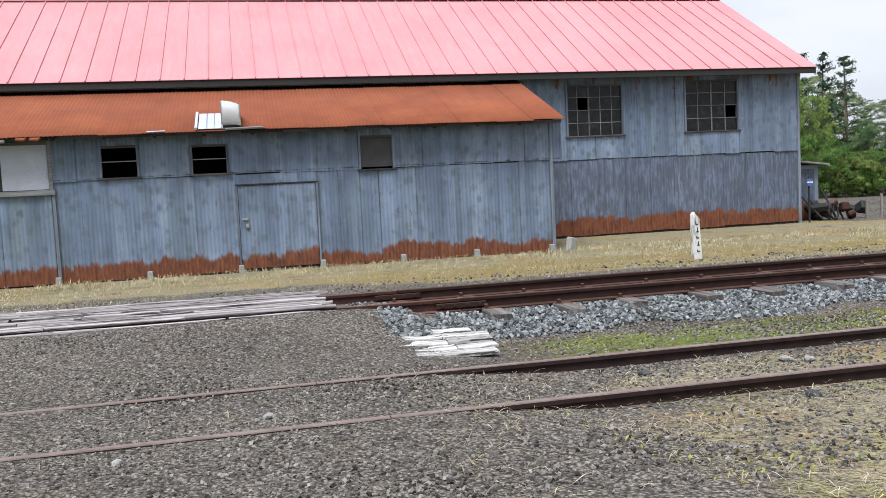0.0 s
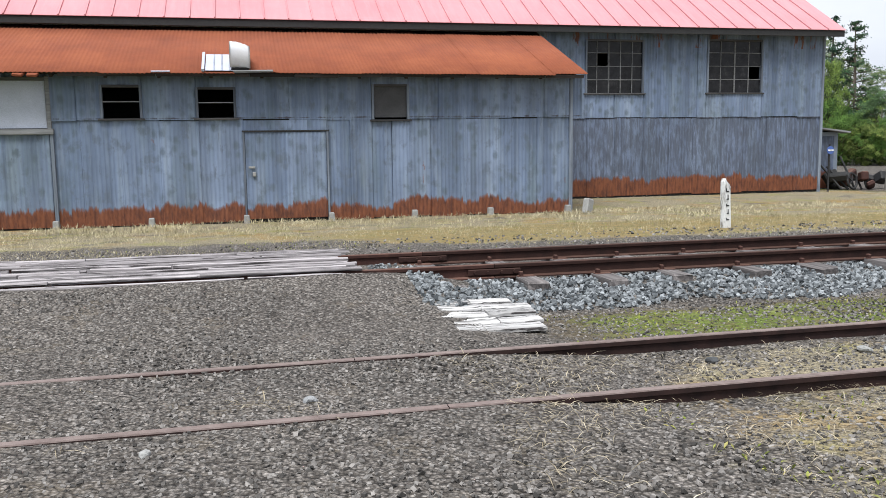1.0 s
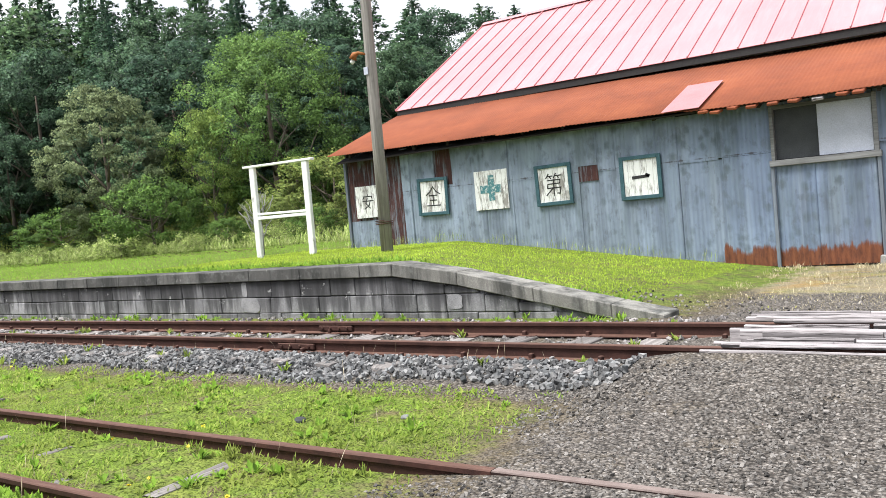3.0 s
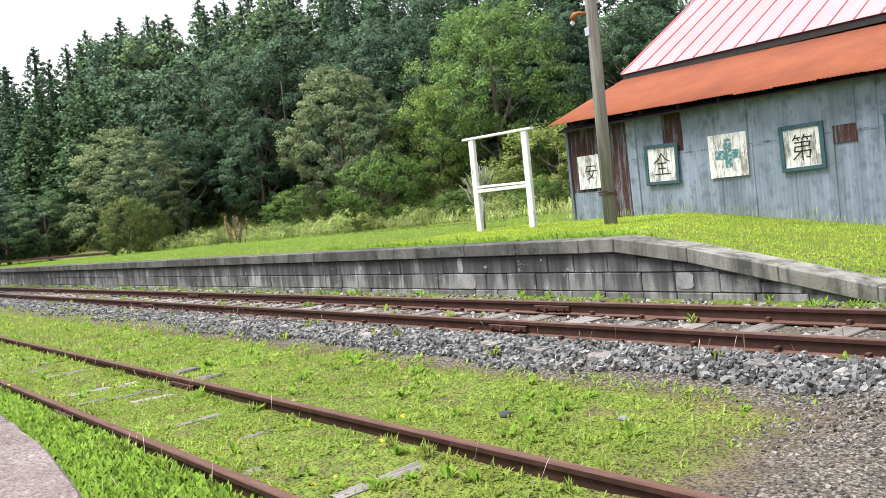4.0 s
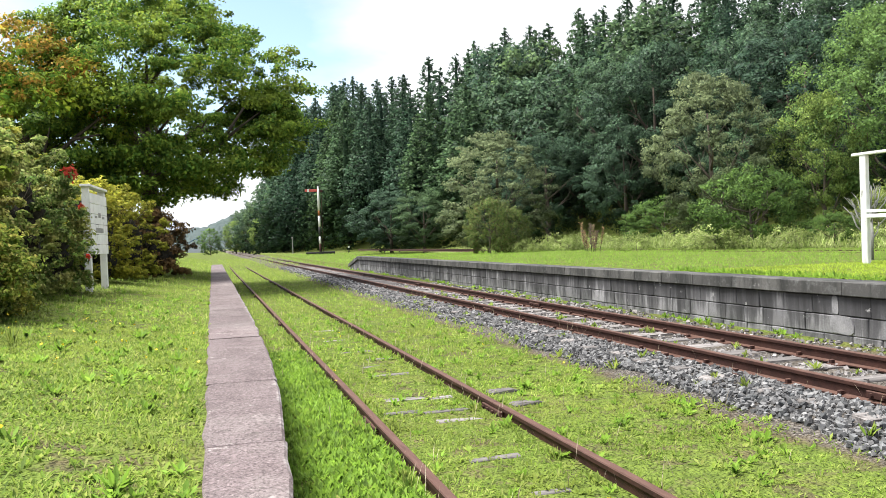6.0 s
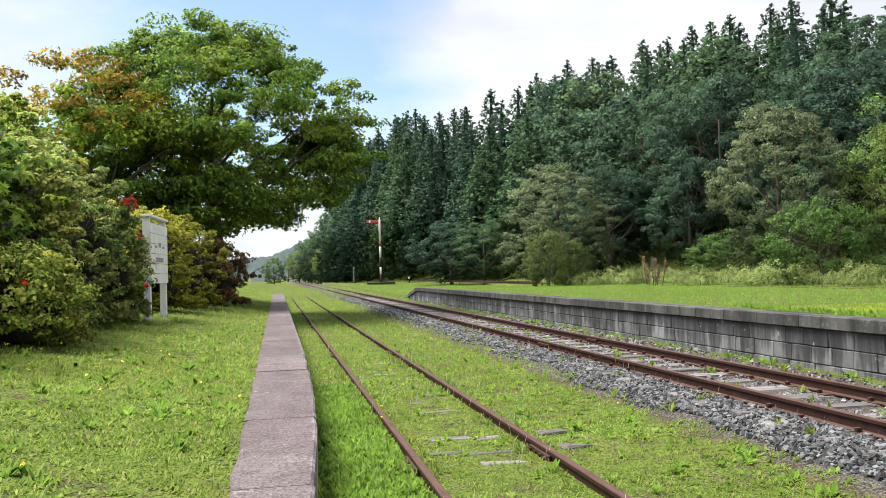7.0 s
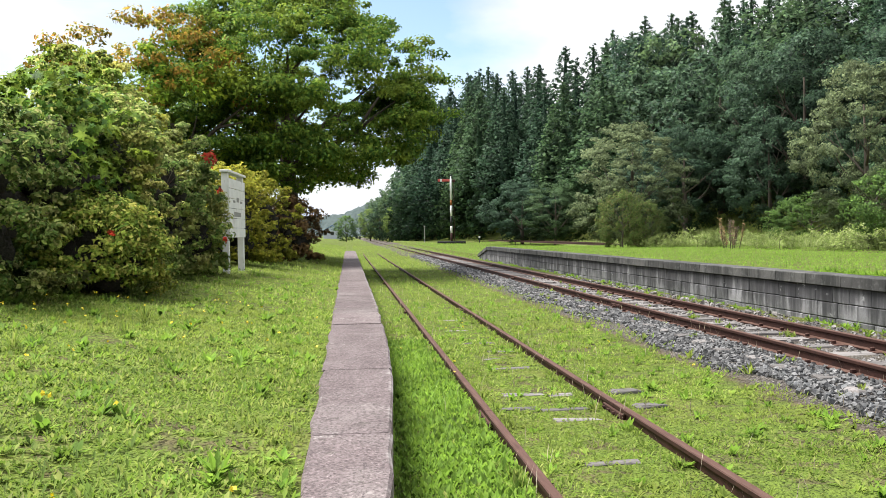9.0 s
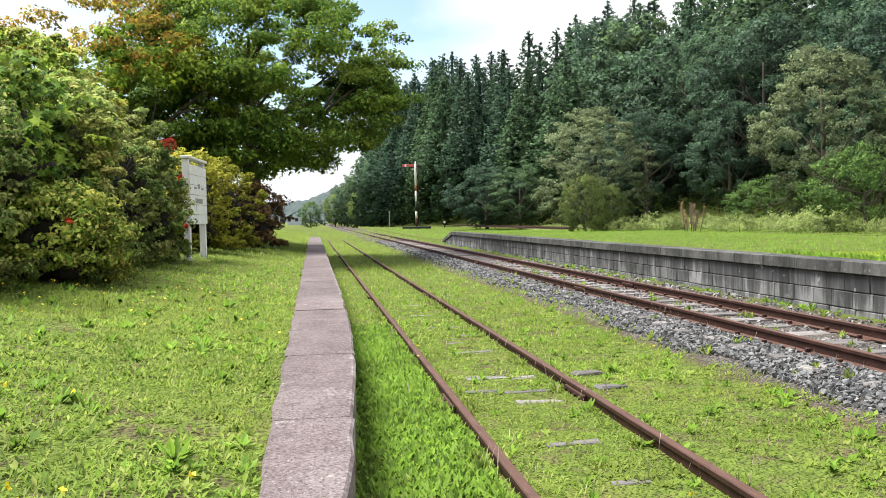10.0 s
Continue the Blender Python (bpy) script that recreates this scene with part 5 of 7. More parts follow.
def plank(parent, x0, x1, y, w, z, t=0.06, skew=0.0, material=None):
    n = 6
    bm = bmesh.new()
    rows = []
    for i in range(n + 1):
        x = x0 + (x1 - x0) * i / n
        a, b = w / 2 * rnd.uniform(0.86, 1.0), w / 2 * rnd.uniform(0.86, 1.0)
        dz = rnd.uniform(-0.005, 0.005)
        rows.append([bm.verts.new(q) for q in ((x, y - a, z - t), (x, y - a, z + dz - 0.008), (x, y - a + 0.012, z + dz), (x, y + b - 0.012, z + dz), (x, y + b, z + dz - 0.008), (x, y + b, z - t))])
    for p, q in zip(rows, rows[1:]):
        for k in range(6):
            bm.faces.new((p[k], p[(k + 1) % 6], q[(k + 1) % 6], q[k]))
    bm.faces.new(rows[0]), bm.faces.new(rows[-1][::-1])
    bmesh.ops.recalc_face_normals(bm, faces=bm.faces)
    return part("plank", bm, material or M_PLANK, parent, "", pose(0, 0, 0, 0, 0, skew))


y = 8.88
while y < 10.66:
    w = rnd.uniform(0.045, 0.09)
    over_rail = min(abs(y + w / 2 - B1), abs(y + w / 2 - B2)) < 0.13
    cuts = [-3.32 + rnd.uniform(-0.18, 0.14) - 0.05 * (y - 9), rnd.uniform(-2.6, -1.6), rnd.uniform(-1.0, 0.1), 0.78 + rnd.uniform(-0.16, 0.1)]
    if rnd.random() < 0.5:
        cuts.pop(rnd.choice((1, 2)))
    lift = 0.207 + rnd.uniform(-0.008, 0.008)
    for a, b in zip(cuts, cuts[1:]):
        plank(crossing, a + rnd.uniform(0.004, 0.018), b - rnd.uniform(0.004, 0.018), y + w / 2 + rnd.uniform(-0.012, 0.012), w * rnd.uniform(0.8, 1), lift + (rnd.uniform(0, 0.012) if over_rail else rnd.uniform(-0.03, 0.012)), 0.018 if over_rail else 0.14, rnd.uniform(-0.1, 0.1))
    y += w + rnd.uniform(0.025, 0.07)
for a, b in ((-3.34, -1.42), (-1.41, 0.82)):
    plank(crossing, a, b, B1, 0.1, 0.216, 0.03)
patch = thing("plank_patch", pose(1.62, 7.55, 0.0, 0, 0, -3), "loose patch of splintered bleached planks on gravel", "planks")
for yy, w, x0, x1 in ((0.42, 0.17, -0.52, 0.30), (0.26, 0.18, -0.36, 0.43), (0.07, 0.18, -0.38, 0.42), (-0.13, 0.2, -0.36, 0.42), (-0.36, 0.23, -0.40, 0.37)):
    ends = [x0, x0 + (x1 - x0) * rnd.uniform(0.3, 0.6), x1]
    up = max(stand(1.62 + q, 7.55 + yy) for q in (-0.3, 0.1, 0.4)) + 0.006
    for a, b in zip(ends, ends[1:]):
        plank(patch, a, b - 0.006, yy + rnd.uniform(-0.006, 0.006), w * rnd.uniform(0.9, 1.02), up + rnd.uniform(-0.004, 0.004), 0.03, rnd.uniform(-0.4, 0.4), M_PALEWOOD)
    plank(patch, x0 - rnd.uniform(0.05, 0.2), x0 - 0.01, yy + rnd.uniform(-0.04, 0.04), w * 0.4, up - 0.004, 0.02, rnd.uniform(-2, 2), M_PALEWOOD)

# white frame left from a station sign, on the platform
frame_sign = thing("empty_sign_stand", (0, 0, 0), "empty white-painted timber sign frame standing on grass", "sign frame")
FA, FB = (-15.45, 15.5), (-14.0, 15.65)
for px, py in (FA, FB):
    z = stand(px, py)
    part("post", box(-0.072, 0.072, -0.045, 0.045, -0.3, 1.98, 0.01), M_WHITE, frame_sign, "", pose(px, py, z, 0, 0.5, 6))
mid = pose((FA[0] + FB[0]) / 2, (FA[1] + FB[1]) / 2, stand(*FA), 0, 0, math.degrees(math.atan2(FB[1] - FA[1], FB[0] - FA[0])))
part("top_rail", box(-0.95, 0.95, -0.06, 0.06, 1.97, 2.02, 0.008), M_WHITE, frame_sign, "", mid)
part("cross_rail", box(-0.73, 0.73, -0.04, 0.04, 0.83, 0.90, 0.008), M_WHITE, frame_sign, "", mid)
part("cross_rail", box(-0.7, 0.72, -0.045, -0.01, 0.92, 0.97, 0.006), M_WHITE, frame_sign, "", mid @ pose(0, 0, 0, 0, 1, 0))

# bare pole with a rusted lamp bracket
PX, PY = -11.45, 15.0
pole = thing("utility_pole", (PX, PY, stand(PX, PY)), "weathered grey timber pole with a rusted lamp bracket", "pole")
part("shaft", tube([(0, 0, -0.4), (0.03, 0, 2.5), (0.06, 0.0, 5), (0.1, 0, 8.2)], [0.118, 0.108, 0.096, 0.08], 12), M_POLE, pole, "", None, True)
M_LAMP = plain("rusty_orange_iron", (0.16, 0.05, 0.015), (0.38, 0.14, 0.03), 16, 0.7)
part("bracket", tube([(0.0, -0.08, 3.66), (-0.12, -0.13, 3.70), (-0.2, -0.16, 3.68), (-0.24, -0.17, 3.6)], [0.02, 0.03, 0.055, 0.075], 10), M_LAMP, pole, "rusted orange bracket", None, True)
part("insulator", tube([(-0.24, -0.17, 3.6), (-0.25, -0.175, 3.55), (-0.255, -0.18, 3.51)], [0.03, 0.045, 0.02], 8), M_WHITE, pole, "white porcelain knob", None, True)
part("plate", box(-0.05, 0.05, -0.12, -0.1, 3.28, 3.42, 0.004), M_PALE, pole, "small pale plate")
part("wire_band", tube([(0.13 * math.cos(a) * 1.25, 0.13 * math.sin(a) * 1.25, 0.5 + 0.03 * a / 6) for a in np.linspace(0, 18, 60)], [0.008] * 60, 5), M_RAIL, pole, "wound wire")
part("cap_arm", box(-0.2, 0.35, -0.05, 0.05, 7.7, 7.8, 0.01), M_POLE, pole)

# white stake with dark worn marks beside the track
post = thing("marker_post", pose(7.1, 13.0, stand(7.1, 13.0), 0, -2.5, 12), "peeling white timber marker post with illegible dark marks", "post")
pb = bmesh.new()
outline = [(u * 0.84, w * 0.96) for u, w in ((-0.085, -0.2), (0.085, -0.2), (0.088, 0.15), (0.078, 0.42), (0.082, 0.66), (0.05, 0.72), (0.0, 0.75), (-0.035, 0.81), (-0.07, 0.76), (-0.082, 0.60), (-0.078, 0.3), (-0.092, 0.1))]
fr, bk = ([pb.verts.new((u, yy, w)) for u, w in outline] for yy in (-0.045, 0.045))
pb.faces.new(fr), pb.faces.new(bk[::-1])
for q in range(len(outline)):
    pb.faces.new((fr[q], bk[q], bk[(q + 1) % len(outline)], fr[(q + 1) % len(outline)]))
bmesh.ops.recalc_face_normals(pb, faces=pb.faces)
bmesh.ops.bevel(pb, geom=pb.edges[:], offset=0.006, segments=1, affect="EDGES")
part("stake", pb, M_PEELING, post)
for k, (a, b) in enumerate(((0.56, 0.62), (0.44, 0.52), (0.34, 0.38), (0.22, 0.29), (0.12, 0.16))):
    part("mark", box(-0.03 + 0.01 * (k % 2), 0.025, -0.05, -0.04, a, a + 0.018), M_INK, post)
    part("mark", box(-0.03 + 0.03 * (k % 2), -0.014 + 0.03 * (k % 2), -0.05, -0.04, a, b), M_INK, post)

# railway signal far along the line
SX, SY = -98.6, 15.75
sig = thing("railway_signal", pose(SX, SY, stand(SX, SY), 0, 0, 172), "tall semaphore signal with a red arm on a white mast", "railway signal")
for a, b, m in ((0, 1.2, M_RAIL), (1.2, 2.0, M_WHITE), (2.0, 3.1, M_INK), (3.1, 4.3, M_WHITE), (4.3, 4.9, M_LAMP), (4.9, 7.6, M_WHITE)):
    part("mast_section", tube([(0.05 * (1 - a / 7), 0, a), (0.05 * (1 - b / 7), 0, b)], [0.13, 0.12], 10), m, sig, "", None, True)
M_SIGNAL = plain("faded_signal_red", (0.42, 0.05, 0.045), (0.58, 0.12, 0.10), 5, 0.6)
part("arm", box(-0.06, 0.06, 0.1, 1.45, 7.0, 7.28, 0.02), M_SIGNAL, sig, "faded red signal arm")
part("arm_band", box(-0.066, 0.066, 1.0, 1.2, 6.99, 7.29, 0.004), M_WHITE, sig, "white stripe")
part("spectacle", box(-0.07, 0.07, -0.5, -0.1, 6.9, 7.2, 0.05), M_RAIL, sig)
part("lamp", box(-0.1, 0.1, -0.12, 0.12, 7.3, 7.75, 0.03), M_INK, sig)
part("ladder", box(-0.02, 0.02, -0.35, -0.3, 0, 7.0), M_RAIL, sig)
part("base_frame", box(-0.5, 0.5, -1.6, 1.6, -0.1, 0.28, 0.04), M_INK, sig, "dark sleeper base")
for x, y, hgt, lab in ((-112, 13.9, 1.9, "pale distance marker post"), (-88, 22.5, 1.0, "short dark lever stand"), (-99, 19.0, 0.55, "short dark point indicator")):
    mk = thing("track_marker", (x, y, stand(x, y)), lab + " in grass beside the line", "marker")
    part("stem", tube([(0, 0, -0.1), (0, 0, hgt)], [0.06, 0.05], 8), M_CONC if hgt > 1.5 else M_INK, mk)
    part("head", box(-0.09, 0.09, -0.09, 0.09, hgt, hgt + 0.22, 0.02), M_CONC if hgt > 1.5 else M_WHITE, mk)

# white station board at the lawn's edge
NB = [(-21.0, 1.62), (-22.7, 1.72)]
name_board = thing("station_board", (0, 0, 0), "white-painted station board on two posts among shrubs", "sign")
nz = stand(*NB[0])
for px, py in NB:
    part("post", box(-0.065, 0.065, -0.07, 0.07, -0.3, 2.12, 0.01), M_WHITE, name_board, "", pose(px, py, nz))
nm = pose((NB[0][0] + NB[1][0]) / 2, (NB[0][1] + NB[1][1]) / 2, nz, 0, 0, math.degrees(math.atan2(NB[0][1] - NB[1][1], NB[0][0] - NB[1][0])))
for k in range(6):
    part("board_plank", box(-0.92, 0.92, 0.07, 0.095, 0.75 + k * 0.21, 0.95 + k * 0.21, 0.004), M_WHITE, name_board, "", nm)
part("cap_rail", box(-1.0, 1.0, -0.08, 0.11, 2.12, 2.17, 0.006), M_WHITE, name_board, "", nm)
for k, (a, b, c, d) in enumerate(((-0.55, -0.3, 1.5, 1.8), (-0.15, 0.1, 1.52, 1.78), (0.25, 0.5, 1.5, 1.8), (-0.4, 0.4, 1.2, 1.28))):
    part("worn_mark", box(a, b, 0.0955, 0.0985, c, c + 0.05 + 0.05 * (k % 2)), M_CONC, name_board, "faded grey mark", nm)

# yard clutter at the shed's far corner
annex = thing("lean_to_annex", (0, 0, 0), "small grey metal-clad annex with a sloping roof", "shed")
part("body", box(14.35, 15.45, 21.2, 23.4, -0.1, 1.5, 0.01), plain("dull_blue_grey_sheet", (0.16, 0.19, 0.24), (0.24, 0.28, 0.34), 3, 0.6), annex)
part("roof", box(14.2, 15.65, 20.95, 23.6, 0, 0.05, 0.01), M_TRIM, annex, "", pose(14.3, 0, 1.62, 0, 7, 0) @ pose(-14.3, 0, 0))
part("door_leaf", box(14.62, 15.32, 21.18, 21.21, 0.0, 1.38, 0.006), M_IRON, annex)
for nme, x, y, parts_ in (("old_wheel", 15.3, 20.4, 0), ("old_wheel", 15.8, 20.5, 1)):
    w = thing(nme, pose(x, y, 0.22, 78, 0, 20 + 40 * parts_) @ Matrix.Scale(0.6, 4), "rusty dark scrap wheel leaning by the shed", "scrap")
    ring = bmesh.new()
    tube([(0.34 * math.cos(a), 0.34 * math.sin(a), 0) for a in np.linspace(0, 2 * math.pi, 19)], [0.05] * 19, 6, ring)
    part("rim", ring, M_INK, w)
    for k in range(5):
        a = k * 2 * math.pi / 5
        part("spoke", tube([(0, 0, 0), (0.32 * math.cos(a), 0.32 * math.sin(a), 0)], [0.03, 0.02], 5), M_INK, w)
mach = thing("scrap_machine", (15.4, 20.7, 0), "heap of dark rusted machine parts beside the shed", "scrap")
rnd = random.Random(8)
for k in range(12):
    part("machine_part", box(-rnd.uniform(0.08, 0.3), rnd.uniform(0.1, 0.3), -0.1, 0.1, 0, rnd.uniform(0.1, 0.35), 0.03), M_INK if k % 3 else M_RAIL, mach, "", pose(rnd.uniform(-0.5, 0.9), rnd.uniform(-0.4, 0.4), rnd.uniform(-0.05, 0.25), rnd.uniform(-30, 30), rnd.uniform(-30, 30), rnd.uniform(0, 360)))
for k in range(4):
    part("iron_bar", tube([(-0.4 + 0.2 * k, -0.3, 0), (-0.9 + 0.4 * k, 0.2, rnd.uniform(0.5, 0.9))], [0.03, 0.025], 6), M_INK, mach)
signpost = thing("round_sign", (14.35, 20.1, -0.02), "small round blue and white sign on a thin post", "sign")
part("post", tube([(0, 0, -0.1), (0, 0, 1.2)], [0.025, 0.025], 8), M_INK, signpost)
disc = bmesh.new()
bmesh.ops.create_cone(disc, cap_ends=True, segments=20, radius1=0.1, radius2=0.1, depth=0.02)
part("disc", disc, plain("sign_blue", (0.05, 0.1, 0.3), (0.08, 0.14, 0.4), 8, 0.5), signpost, "blue disc", pose(0, -0.04, 1.05, 90))
part("stripe", box(-0.08, 0.08, -0.056, -0.052, 1.03, 1.07), M_WHITE, signpost, "white stripe")
fence = thing("wire_fence", (0, 0, 0), "short grey stakes joined by sagging wire", "fence")
stakes = [(16.0, 20.0), (16.7, 20.3), (17.6, 21.0), (19.6, 21.4), (21.8, 21.8)]
for k, (x, y) in enumerate(stakes):
    part("stake", tube([(0, 0, -0.2), (0.02, 0, 0.55 + 0.1 * (k % 2))], [0.04, 0.035], 7), M_POLE, fence, "", pose(x, y, stand(x, y)))
for (xa, ya), (xb, yb) in zip(stakes, stakes[1:]):
    for hh in (0.25, 0.45):
        part("wire", tube([(xa, ya, stand(xa, ya) + hh), ((xa + xb) / 2, (ya + yb) / 2, stand(xa, ya) + hh - 0.06), (xb, yb, stand(xb, yb) + hh)], [0.006] * 3, 4), M_RAIL, fence)
block = thing("stone_block", pose(6.55, 17.2, -0.02, 0, 14, 30), "small grey stone block leaning at the shed corner", "stone")
part("stone", box(-0.1, 0.1, -0.07, 0.07, -0.1, 0.22, 0.02), M_CONC, block)
for k, (x, y, s) in enumerate(((-6.0, 7.2, 0.05), (-5.2, 7.5, 0.045), (3.4, 5.0, 0.06), (5.0, 4.9, 0.06), (2.75, 6.05, 0.05), (0.05, 5.6, 0.045), (-0.75, 5.0, 0.035), (3.9, 6.0, 0.06), (4.05, 5.95, 0.05))):
    st = bmesh.new()
    bmesh.ops.create_icosphere(st, subdivisions=2, radius=s)
    for v in st.verts:
        v.co *= 0.8 + 0.4 * noise.noise(v.co * (2.0 / s) * 0.5 + Vector((k * 3, 0, 0)))
        v.co.z *= 0.6
    me = bpy.data.meshes.new("loose_stone")
    st.to_mesh(me)
    st.free()
    me.materials.append(M_CONC if k > 5 else M_BALLAST_ONE)
    ob = new("loose_stone", me)
    ob.matrix_world = Matrix.Translation((x, y, stand(x, y) + s * 0.3))
    tagged(ob, "loose pale grey stone lying on the ground", "stone", "loose stones")

# small far buildings at the valley's end
for x, y, w, d, hgt, roof, lab in ((-250, -0.3, 6, 5, 2.2, (0.12, 0.22, 0.42), "far white house with a blue roof"), (-275, -9, 8, 6, 2.2, (0.3, 0.31, 0.33), "far grey-roofed house")):
    hs = thing("house", (x, y, stand(x, y)), lab + " at the valley's end", "house")
    part("wall", box(-w / 2, w / 2, -d / 2, d / 2, -0.3, hgt, 0.02), M_PALE, hs)
    part("roof", sweep([(-d / 2 - 0.5, hgt - 0.1), (0, hgt + 1.7), (d / 2 + 0.5, hgt - 0.1), (0, hgt + 1.5)], -w / 2 - 0.4, w / 2 + 0.4), plain("house_roof", tuple(c * 0.8 for c in roof), roof, 3, 0.6), hs)
    for k in (-2, 0, 2):
        wd = part("window", box(-0.03, 0.03, k - 0.5, k + 0.5, 1.0, 2.0), M_TRIM, hs, "", pose(w / 2, 0, 0))
        part("pane", box(0.031, 0.036, k - 0.42, k + 0.42, 1.08, 1.92), M_INK, wd)


# a wooded ridge closing the valley
ridge_v, ridge_f = [], []
cols, tiers = 420, 12
for j in range(cols):
    yy = -420 + 560 * j / (cols - 1)
    top = float(np.interp(yy, [-420, -200, -20, 0, 14, 30, 60, 140], [12, 15, 17, 19, 25, 30, 40, 60]))
    for k in range(tiers):
        g = k / (tiers - 1)
        bump = noise.fractal((yy * 0.22, g * 5.0, 3.0), 0.8, 2.0, 4)
        ridge_v.append((-640 - 70 * g + 5 * bump, yy, -2 + (top + 2) * g + 1.7 * bump * g))
for j in range(cols - 1):
    for k in range(tiers - 1):
        i = j * tiers + k
        ridge_f.append((i, i + 1, i + tiers + 1, i + tiers))
# the distance haze is painted into these grey-green tones
pr = Paint("hazy_wood", 1.0, 0.0, 0.0)
pr.colour(pr.ramp(pr.noise(0.16, 6, 0.75), (0.3, (0.075, 0.10, 0.10)), (0.7, (0.135, 0.165, 0.16)))).bump(pr.noise(0.12, 5), 0.6, 4.0)
tagged(new("backdrop", mesh_of("backdrop", ridge_v, ridge_f, pr.m, True)), "hazy wooded ridge at the valley's end", "hill", kind="structure")


# ---- plants ----
def unit(v):
    return v / (np.linalg.norm(v, axis=-1, keepdims=True) + 1e-9)


def leaves(pos, size, normal, rng, narrow=0.55, droop=0.0, soft=None, tri=False, lobed=False):
    """Leaves at the places given, facing roughly along the normals: folded and four-cornered, three-cornered far off, or lobed.
    Returns corners, faces and the form's normals."""
    n = len(pos)
    soft = unit(normal if soft is None else soft)
    nrm = unit(normal + rng.normal(0, 0.5, (n, 3)))
    tip = rng.normal(0, 1, (n, 3))
    tip[:, 2] -= droop
    tip -= nrm * (tip * nrm).sum(1, keepdims=True)
    tip = unit(tip)
    side = np.cross(nrm, tip)
    s = size[:, None]
    a = pos - tip * s * 0.5
    b = pos + side * s * narrow * 0.5 + nrm * s * 0.12
    c = pos + tip * s * 0.5 - nrm * s * 0.05
    d = pos - side * s * narrow * 0.5 + nrm * s * 0.12
    if lobed:
        pts = [a]
        for u, w in ((-0.15, 0.18), (-0.18, 0.46), (0.08, 0.2), (0.25, 0.42), (0.24, 0.12), (0.55, 0.0), (0.24, -0.12), (0.25, -0.42), (0.08, -0.2), (-0.18, -0.46), (-0.15, -0.18)):
            pts.append(pos + tip * s * u + side * s * w + nrm * s * (0.1 - 0.25 * abs(w)))
    else:
        pts = [b, c, d] if tri else [a, d, c, b]
    k = len(pts)
    return np.stack(pts, 1).reshape(-1, 3), np.arange(k * n).reshape(-1, k), np.repeat(soft, k, 0)


def join_mesh(name, chunks, material):
    """One mesh out of chunks of corners, faces and normals; four-cornered faces are halved where the rest has three corners."""
    vs, fs, ss, k = [], [], [], 0
    least = min(c[1].shape[1] for c in chunks)
    for v, f, s in chunks:
        if f.shape[1] == 4 and least == 3:
            f = np.concatenate([f[:, :3], f[:, [0, 2, 3]]])
        vs.append(v), fs.append(f + k), ss.append(s)
        k += len(v)
    return quick_mesh(name, np.concatenate(vs), np.concatenate(fs), material, True, np.concatenate(ss))


def clump_crown(rng, clumps, leaf, per, flat=0.75, tri=False, lobed=False, up=0.35, narrow=0.6, droop=0.0, lobes=6):
    """A crown of many clumps, each parted into lobes of leaves of uneven depth; clumps are rows of x, y, z, radius."""
    c = np.array(clumps)
    mean = c[:, 3].mean()
    mid = c[:, :3].mean(0) * np.array([1, 1, 0.8])
    squash = np.array([1, 1, flat])
    c = np.repeat(c, lobes, 0)
    d0 = rng.normal(0, 1, (len(c), 3))
    d0[:, 2] = d0[:, 2] * 0.8 + 0.3
    d0 = unit(d0)
    heart = c[:, :3] + d0 * (c[:, 3] * rng.uniform(0.45, 0.9, len(c)))[:, None] * squash
    r0 = c[:, 3] * rng.uniform(0.26, 0.52, len(c))
    k = max(1, per // lobes)
    d0, heart, r0, c = (np.repeat(q, k, 0) for q in (d0, heart, r0, c))
    n = len(c)
    d = rng.normal(0, 1, (n, 3))
    d[:, 2] = d[:, 2] * 0.85 + 0.25
    d = unit(d)
    p = heart + d * (r0 * (0.35 + 0.8 * rng.random(n) ** 0.6))[:, None] * squash
    size = leaf * (0.6 + 0.8 * rng.random(n)) * np.sqrt(c[:, 3] / mean)
    soft = 0.45 * d + 0.55 * d0 + np.array([0, 0, up - 0.15]) + 0.95 * unit(c[:, :3] - mid) + rng.normal(0, 0.15, (n, 3))
    return [leaves(p, size, d * 0.8 + np.array([0, 0, 0.5]), rng, narrow, droop, soft, tri, lobed)]


def sphere_grid(k):
    """A ball of squares: corners and faces."""
    t = np.tan(np.linspace(-math.pi / 4, math.pi / 4, k + 1))
    u, w = (g.ravel() for g in np.meshgrid(t, t))
    one = np.ones_like(u)
    sides = [np.stack(q, 1) for q in ((one, u, w), (-one, w, u), (w, one, u), (u, -one, w), (u, w, one), (w, u, -one))]
    v = unit(np.concatenate(sides))
    i = np.arange((k + 1) ** 2).reshape(k + 1, k + 1)
    f = np.stack([i[:-1, :-1], i[:-1, 1:], i[1:, 1:], i[1:, :-1]], -1).reshape(-1, 4)
    f = np.concatenate([f + q * (k + 1) ** 2 for q in range(6)])
    keep, back = np.unique(np.round(v, 5), axis=0, return_inverse=True)
    return keep, back.ravel()[f]


